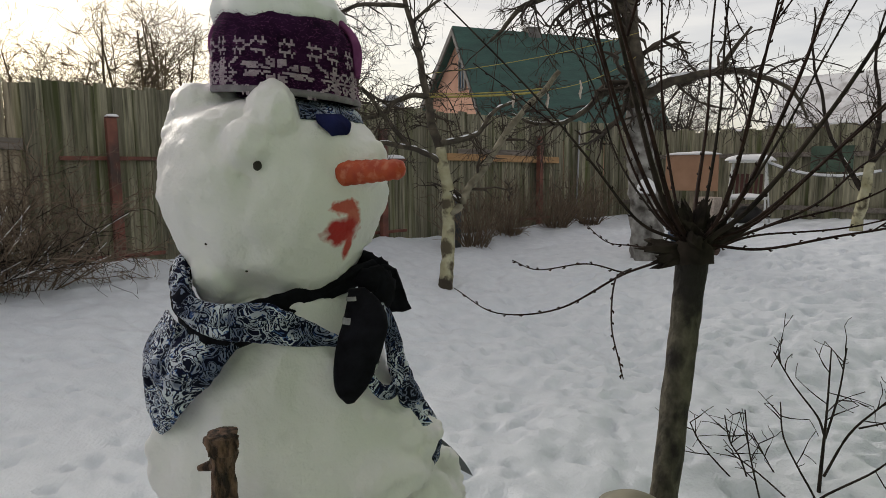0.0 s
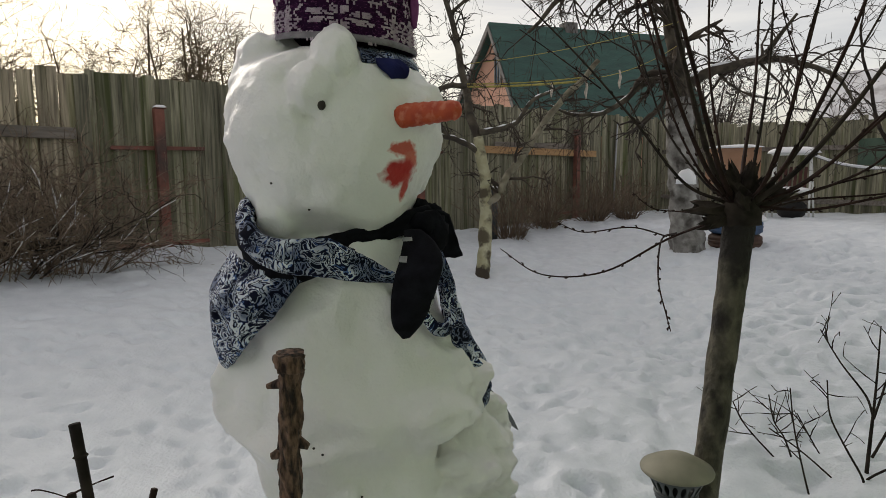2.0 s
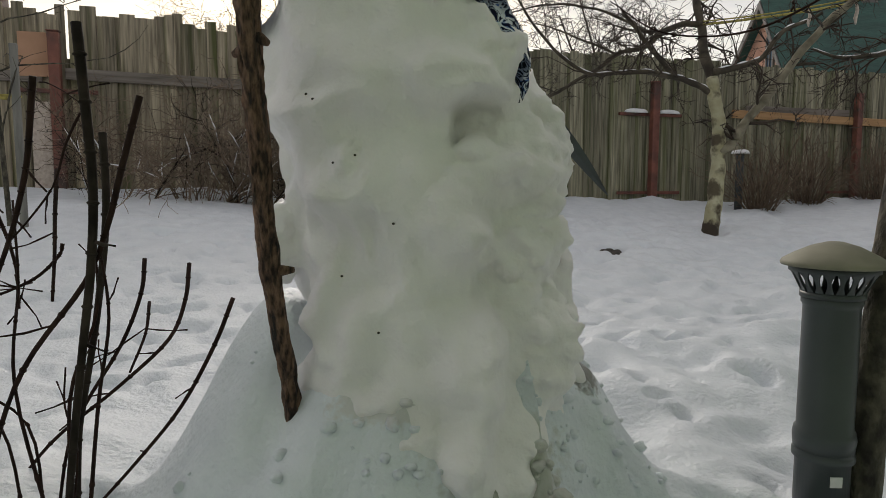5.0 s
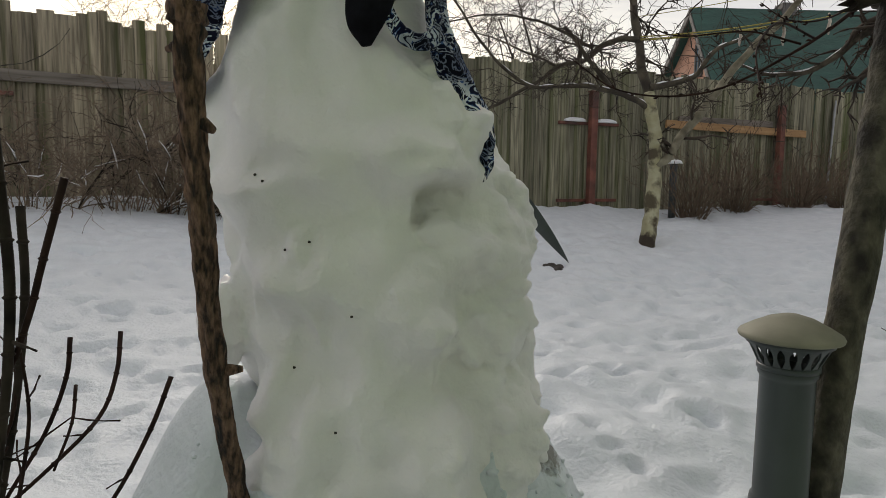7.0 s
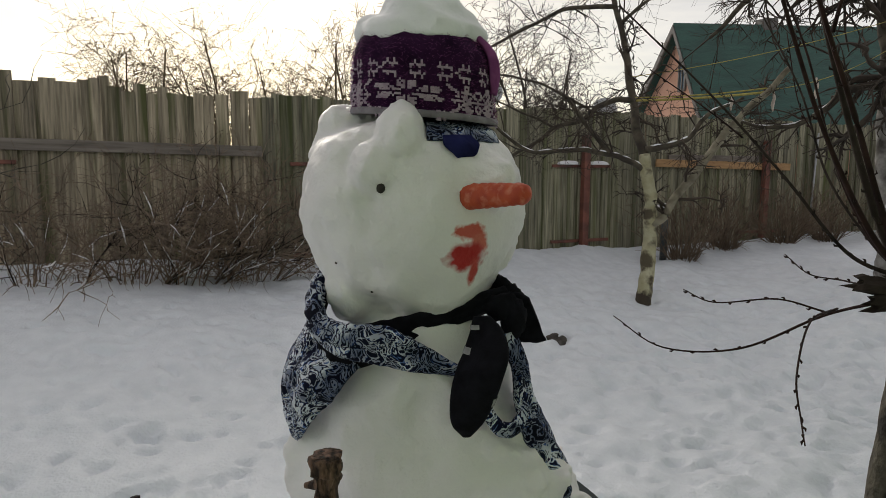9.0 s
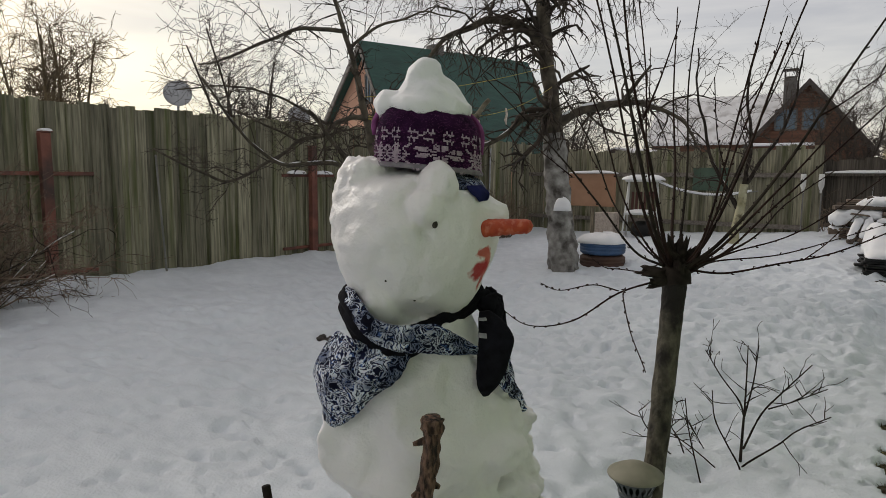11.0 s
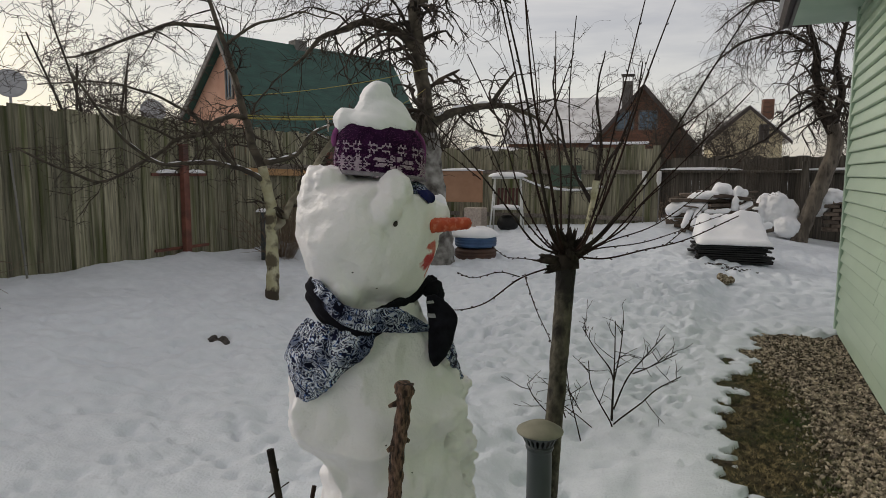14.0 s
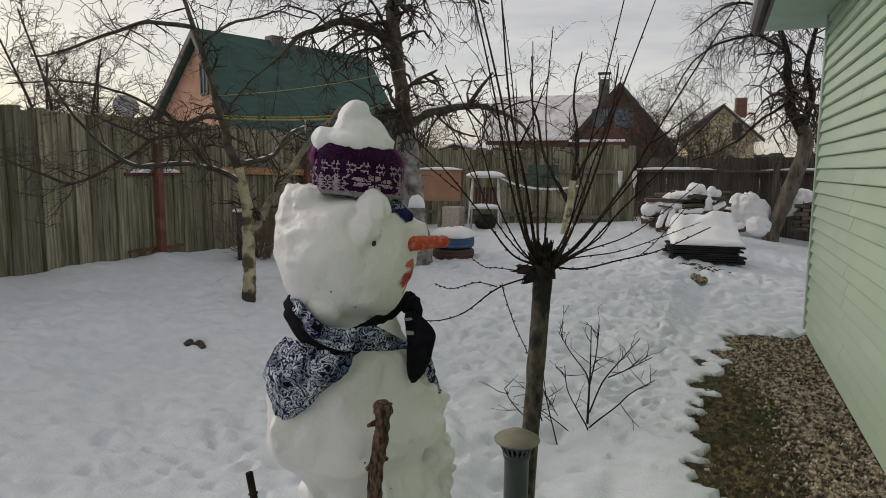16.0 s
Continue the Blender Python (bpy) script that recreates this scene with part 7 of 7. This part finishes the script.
def window(parent, x, z, w, h, glass=GLASS_BLUE, frame_mat=WHITE_PAINT):
    fr = part("window", join(box(w, 0.06, 0.07, (x, -0.03, z + h / 2)), box(w, 0.06, 0.07, (x, -0.03, z - h / 2)), box(0.07, 0.06, h, (x - w / 2, -0.03, z)), box(0.07, 0.06, h, (x + w / 2, -0.03, z)), box(0.05, 0.05, h, (x, -0.03, z))), frame_mat, parent)
    part("pane", box(w, 0.02, h, (x, -0.015, z)), glass, fr)


pink = gable_house("house", "salmon rendered house with a steep dark green roof", (-16.375, 16.14), -20.5, 6.0, 6.3, 2.6, 5.62, PINK_WALL, GREEN_ROOF, ridge_shift=0.9)
window(pink, 1.05, 4.3, 0.42, 0.9, GLASS_BLUE, FASCIA)
part("chimney", box(0.45, 0.45, 0.5, (0.8, 2.6, 5.72), 0.02), FASCIA, pink)
brown = gable_house("house", "dark brown timber house with a tall gable and two blue windows", (-5.45, 33.4), 7, 4.6, 7.0, 3.1, 5.75, BROWN_WALL, DARK_ROOF, over=0.45)
window(brown, -0.85, 4.2, 0.85, 0.9, GLASS_BLUE, FASCIA)
window(brown, 0.25, 4.2, 0.85, 0.9, GLASS_BLUE, FASCIA)
part("chimney", box(0.52, 0.52, 1.3, (-0.80, 1.2, 5.60), 0.02), FASCIA, brown)
part("chimney_cap", box(0.66, 0.66, 0.05, (-0.80, 1.2, 6.56), 0.01), DARK_ROOF, brown)
for dx, dy in ((-0.24, -0.24), (0.24, -0.24), (-0.24, 0.24), (0.24, 0.24)):
    part("cap_leg", box(0.04, 0.04, 0.32, (-0.80 + dx, 1.2 + dy, 6.40)), DARK_ROOF, brown)
part("porch_roof", box(2.7, 0.8, 0.10, (-1.0, -0.5, 3.08), 0.02), SNOW_CAP, brown, "snowy porch roof")
wing = gable_house("house", "brown timber house wing under a long snowy roof", (-12.6, 36.2), -86, 5.4, 7.0, 3.36, 5.59, BROWN_WALL, DARK_ROOF, over=0.3, snow=True)
cream = gable_house("house", "small cream rendered house with a dark gable roof", (-0.65, 46.7), 8, 4.1, 6.0, 4.0, 5.8, YELLOW_WALL, DARK_ROOF, over=0.5, snow=1)
window(cream, 0.95, 4.2, 0.55, 1.1, DARK_ROOF, FASCIA)
part("chimney", box(0.7, 0.7, 1.3, (1.6, 3.0, 6.0), 0.02), BROWN_WALL, cream)
shed = gable_house("shed", "low garden shed with a snowy roof behind the fence", (-9.5, 22.0), -10, 5.0, 4.0, 1.7, 2.4, BOARD_DARK, DARK_ROOF, snow=True)
red = gable_house("house", "dark red wooden house standing behind the fence", (-22.0, -6.7), -90, 4.6, 8.0, 6.2, 8.4, RED_ROOF, DARK_ROOF)
for at, r, turn in (((-18.8, 11.2, 3.88), 0.40, 60), ((-17.05, 14.27, 3.37), 0.36, 60)):
    dish = thing("satellite_dish", "grey round satellite dish on a pole behind the fence", "satellite dish", "satellite dishes", at=at, turn=turn)
    v, f = lathe([(0.0, 0.0), (r * 0.4, r * 0.03), (r * 0.75, r * 0.10), (r, r * 0.2), (r * 1.0, r * 0.23), (r * 0.7, r * 0.12), (0.0, 0.02)], 30)
    d = mesh_object("reflector", v, f, DISH, dish)
    d.rotation_euler = (radians(72), 0, 0)
    v, f = tubes([([(0, 0.1, -at[2] + 0.2), (0, 0.1, 0.0)], [0.04, 0.04])], 8)
    mesh_object("pole", v, f, ZINC, dish)
    v, f = tubes([([(0, 0.0, -r * 0.8), (0, -r * 1.1, -0.05)], [0.015, 0.015]), ([(0, -r * 1.05, -0.1), (0, -r * 1.15, 0.06)], [0.04, 0.04])], 6)
    mesh_object("feed_arm", v, f, ZINC, dish)


def snow_heap(name, blobs, label, seed):
    """Soft, uneven snow over things: blobs run together."""
    verts, faces = [], []
    for k, (at, size) in enumerate(blobs):
        v, f = lump(at, size, seed + k, 16)
        faces += [tuple(len(verts) + i for i in face) for face in f]
        verts += v
    ob = tagged(mesh_object(name, verts, faces, SNOW_CAP), label, "snow")
    m = ob.modifiers.new("fuse", "REMESH")
    m.mode, m.voxel_size, m.use_smooth_shade = "VOXEL", 0.02, True
    m = ob.modifiers.new("soften", "SMOOTH")
    m.factor, m.iterations = 0.5, 4
    clouds = bpy.data.textures.new("crust", "CLOUDS")
    clouds.noise_scale, clouds.noise_depth = 0.10, 2
    m = ob.modifiers.new("crust", "DISPLACE")
    m.texture, m.texture_coords, m.strength, m.mid_level = clouds, "LOCAL", 0.055, 0.5
    return ob


snow_heap("snow_pad", (((-1.85, 11.95, 1.02), (0.22, 0.18, 0.11)), ((-1.62, 11.98, 1.00), (0.24, 0.18, 0.09)), ((-1.98, 11.92, 0.94), (0.14, 0.14, 0.12))), "lumpy pad of snow on the timber heap", 3)
snow_heap("snow_pad", (((-1.45, 12.05, 1.20), (0.28, 0.2, 0.08)), ((-1.22, 12.05, 1.30), (0.16, 0.15, 0.12)), ((-1.60, 12.05, 1.16), (0.16, 0.15, 0.07)), ((-1.10, 12.05, 1.22), (0.12, 0.12, 0.07))), "lumpy pad of snow on the top boards", 8)
snow_heap("snow_pad", (((-0.97, 11.95, 1.28), (0.075, 0.08, 0.10)), ((-0.86, 11.97, 1.24), (0.06, 0.07, 0.08)), ((-1.0, 11.9, 1.10), (0.06, 0.07, 0.13))), "forked knob of snow on upright timber ends", 28)
snow_heap("snow_mound", (((-0.30, 13.6, 0.85), (0.24, 0.2, 0.40)), ((-0.50, 13.65, 0.98), (0.17, 0.16, 0.24)), ((-0.10, 13.6, 0.80), (0.18, 0.18, 0.34)), ((-0.12, 13.4, 0.60), (0.24, 0.18, 0.20)), ((-0.64, 13.6, 0.72), (0.18, 0.18, 0.30)), ((-0.28, 13.5, 1.12), (0.10, 0.10, 0.10))), "lumpy mound of snow over junk by the tree", 14)
snow_heap("snow_pad", (((0.55, 13.75, 1.15), (0.34, 0.22, 0.16)), ((0.85, 13.7, 1.15), (0.42, 0.2, 0.10)), ((0.4, 13.8, 1.0), (0.2, 0.2, 0.22))), "rounded heap of snow on the brick stack", 20)


def far_tree(at, height, width, seed, mat, label, stems=5, trunk=0.05):
    """A bare tree well beyond the fence: stems with three orders of twigs."""
    rng = random.Random(seed)
    ob = thing("bare_tree", label, "tree")
    base, out, main = Vector(at), [], []
    for k in range(stems):
        a = rng.uniform(0, 6.28)
        lean = rng.uniform(0.1, 0.5) * width / height
        tip = base + Vector((math.cos(a) * lean * height, math.sin(a) * lean * height, height * rng.uniform(0.75, 1.0)))
        path = limb([base, base.lerp(tip, 0.3) + Vector((0, 0, 0.2)), base.lerp(tip, 0.65) + Vector((rng.gauss(0, 0.1), rng.gauss(0, 0.1), 0)), tip], trunk, 0.015)
        main.append(path)
        clothe(rng, path, 18, width * 0.40, out, 0.05, 0.45, 0.25, 5, 2, 0.55, 0.5, 0.4)
    v, f = tubes(main, 7)
    mesh_object("trunk", v, f, mat, ob)
    v, f = tubes([(p, [max(q, 0.0045) for q in r]) for p, r in out], 3)
    mesh_object("crown", v, f, mat, ob)
    return ob


for k, (at, h, w, mat, label) in enumerate((
    ((-14.0, 5.5, 0.5), 3.7, 2.8, TWIG_TAN, "bare pale shrub-like tree behind the fence"),
    ((-13.0, 9.3, 0.5), 4.2, 2.8, TWIG_FAR, "bare bushy fruit tree behind the fence"),
    ((-18.0, 3.4, 0.5), 4.0, 4.2, TWIG_TAN, "bare spreading tree behind the fence"),
    ((-18.0, 0.9, 0.5), 4.0, 4.0, TWIG_TAN, "bare spreading tree behind the fence"),
    ((-20.0, 5.0, 0.5), 3.9, 3.6, TWIG_TAN, "bare bushy tree behind the fence"),
    ((-16.0, 6.8, 0.5), 4.2, 2.6, TWIG_TAN, "bare pale tree behind the fence"),
    ((-2.6, 20.5, 0.5), 3.0, 3.2, TWIG_FAR, "bare tree behind the back fence"),
    ((-1.0, 25.0, 0.5), 3.0, 3.4, TWIG_FAR, "bare low tree behind the back fence"),
    ((3.5, 30.0, 0.5), 4.0, 5.0, TWIG_FAR, "bare tree far behind the back fence"),
    ((-9.0, 17.0, 0.5), 2.9, 2.6, TWIG_FAR, "bare bush behind the fence corner"),
)):
    far_tree(at, h, w, 200 + k, mat, label)

# far woods all round
rng = random.Random(77)
wv, wf = [], []
for k in range(900):
    a = rng.uniform(0, 2 * math.pi)
    d = rng.uniform(120, 170)
    x, y, h, w = d * math.cos(a), d * math.sin(a), rng.uniform(3.2, 5.2), rng.uniform(2.5, 5.0)
    b = len(wv)
    for ring_h, ring_r in ((0.0, 1.0), (0.4, 1.1), (0.8, 0.85), (1.0, 0.45)):
        for q in range(6):
            t = 2 * math.pi * q / 6
            rr = ring_r * w * rng.uniform(0.7, 1.2)
            wv.append((x + rr * math.cos(t), y + rr * math.sin(t), h * ring_h * rng.uniform(0.9, 1.1)))
    for j in range(3):
        for q in range(6):
            wf.append((b + j * 6 + q, b + j * 6 + (q + 1) % 6, b + (j + 1) * 6 + (q + 1) % 6, b + (j + 1) * 6 + q))
tagged(mesh_object("far_woods", wv, wf, FOREST), "dark line of distant woods", "woods", kind="stuff")
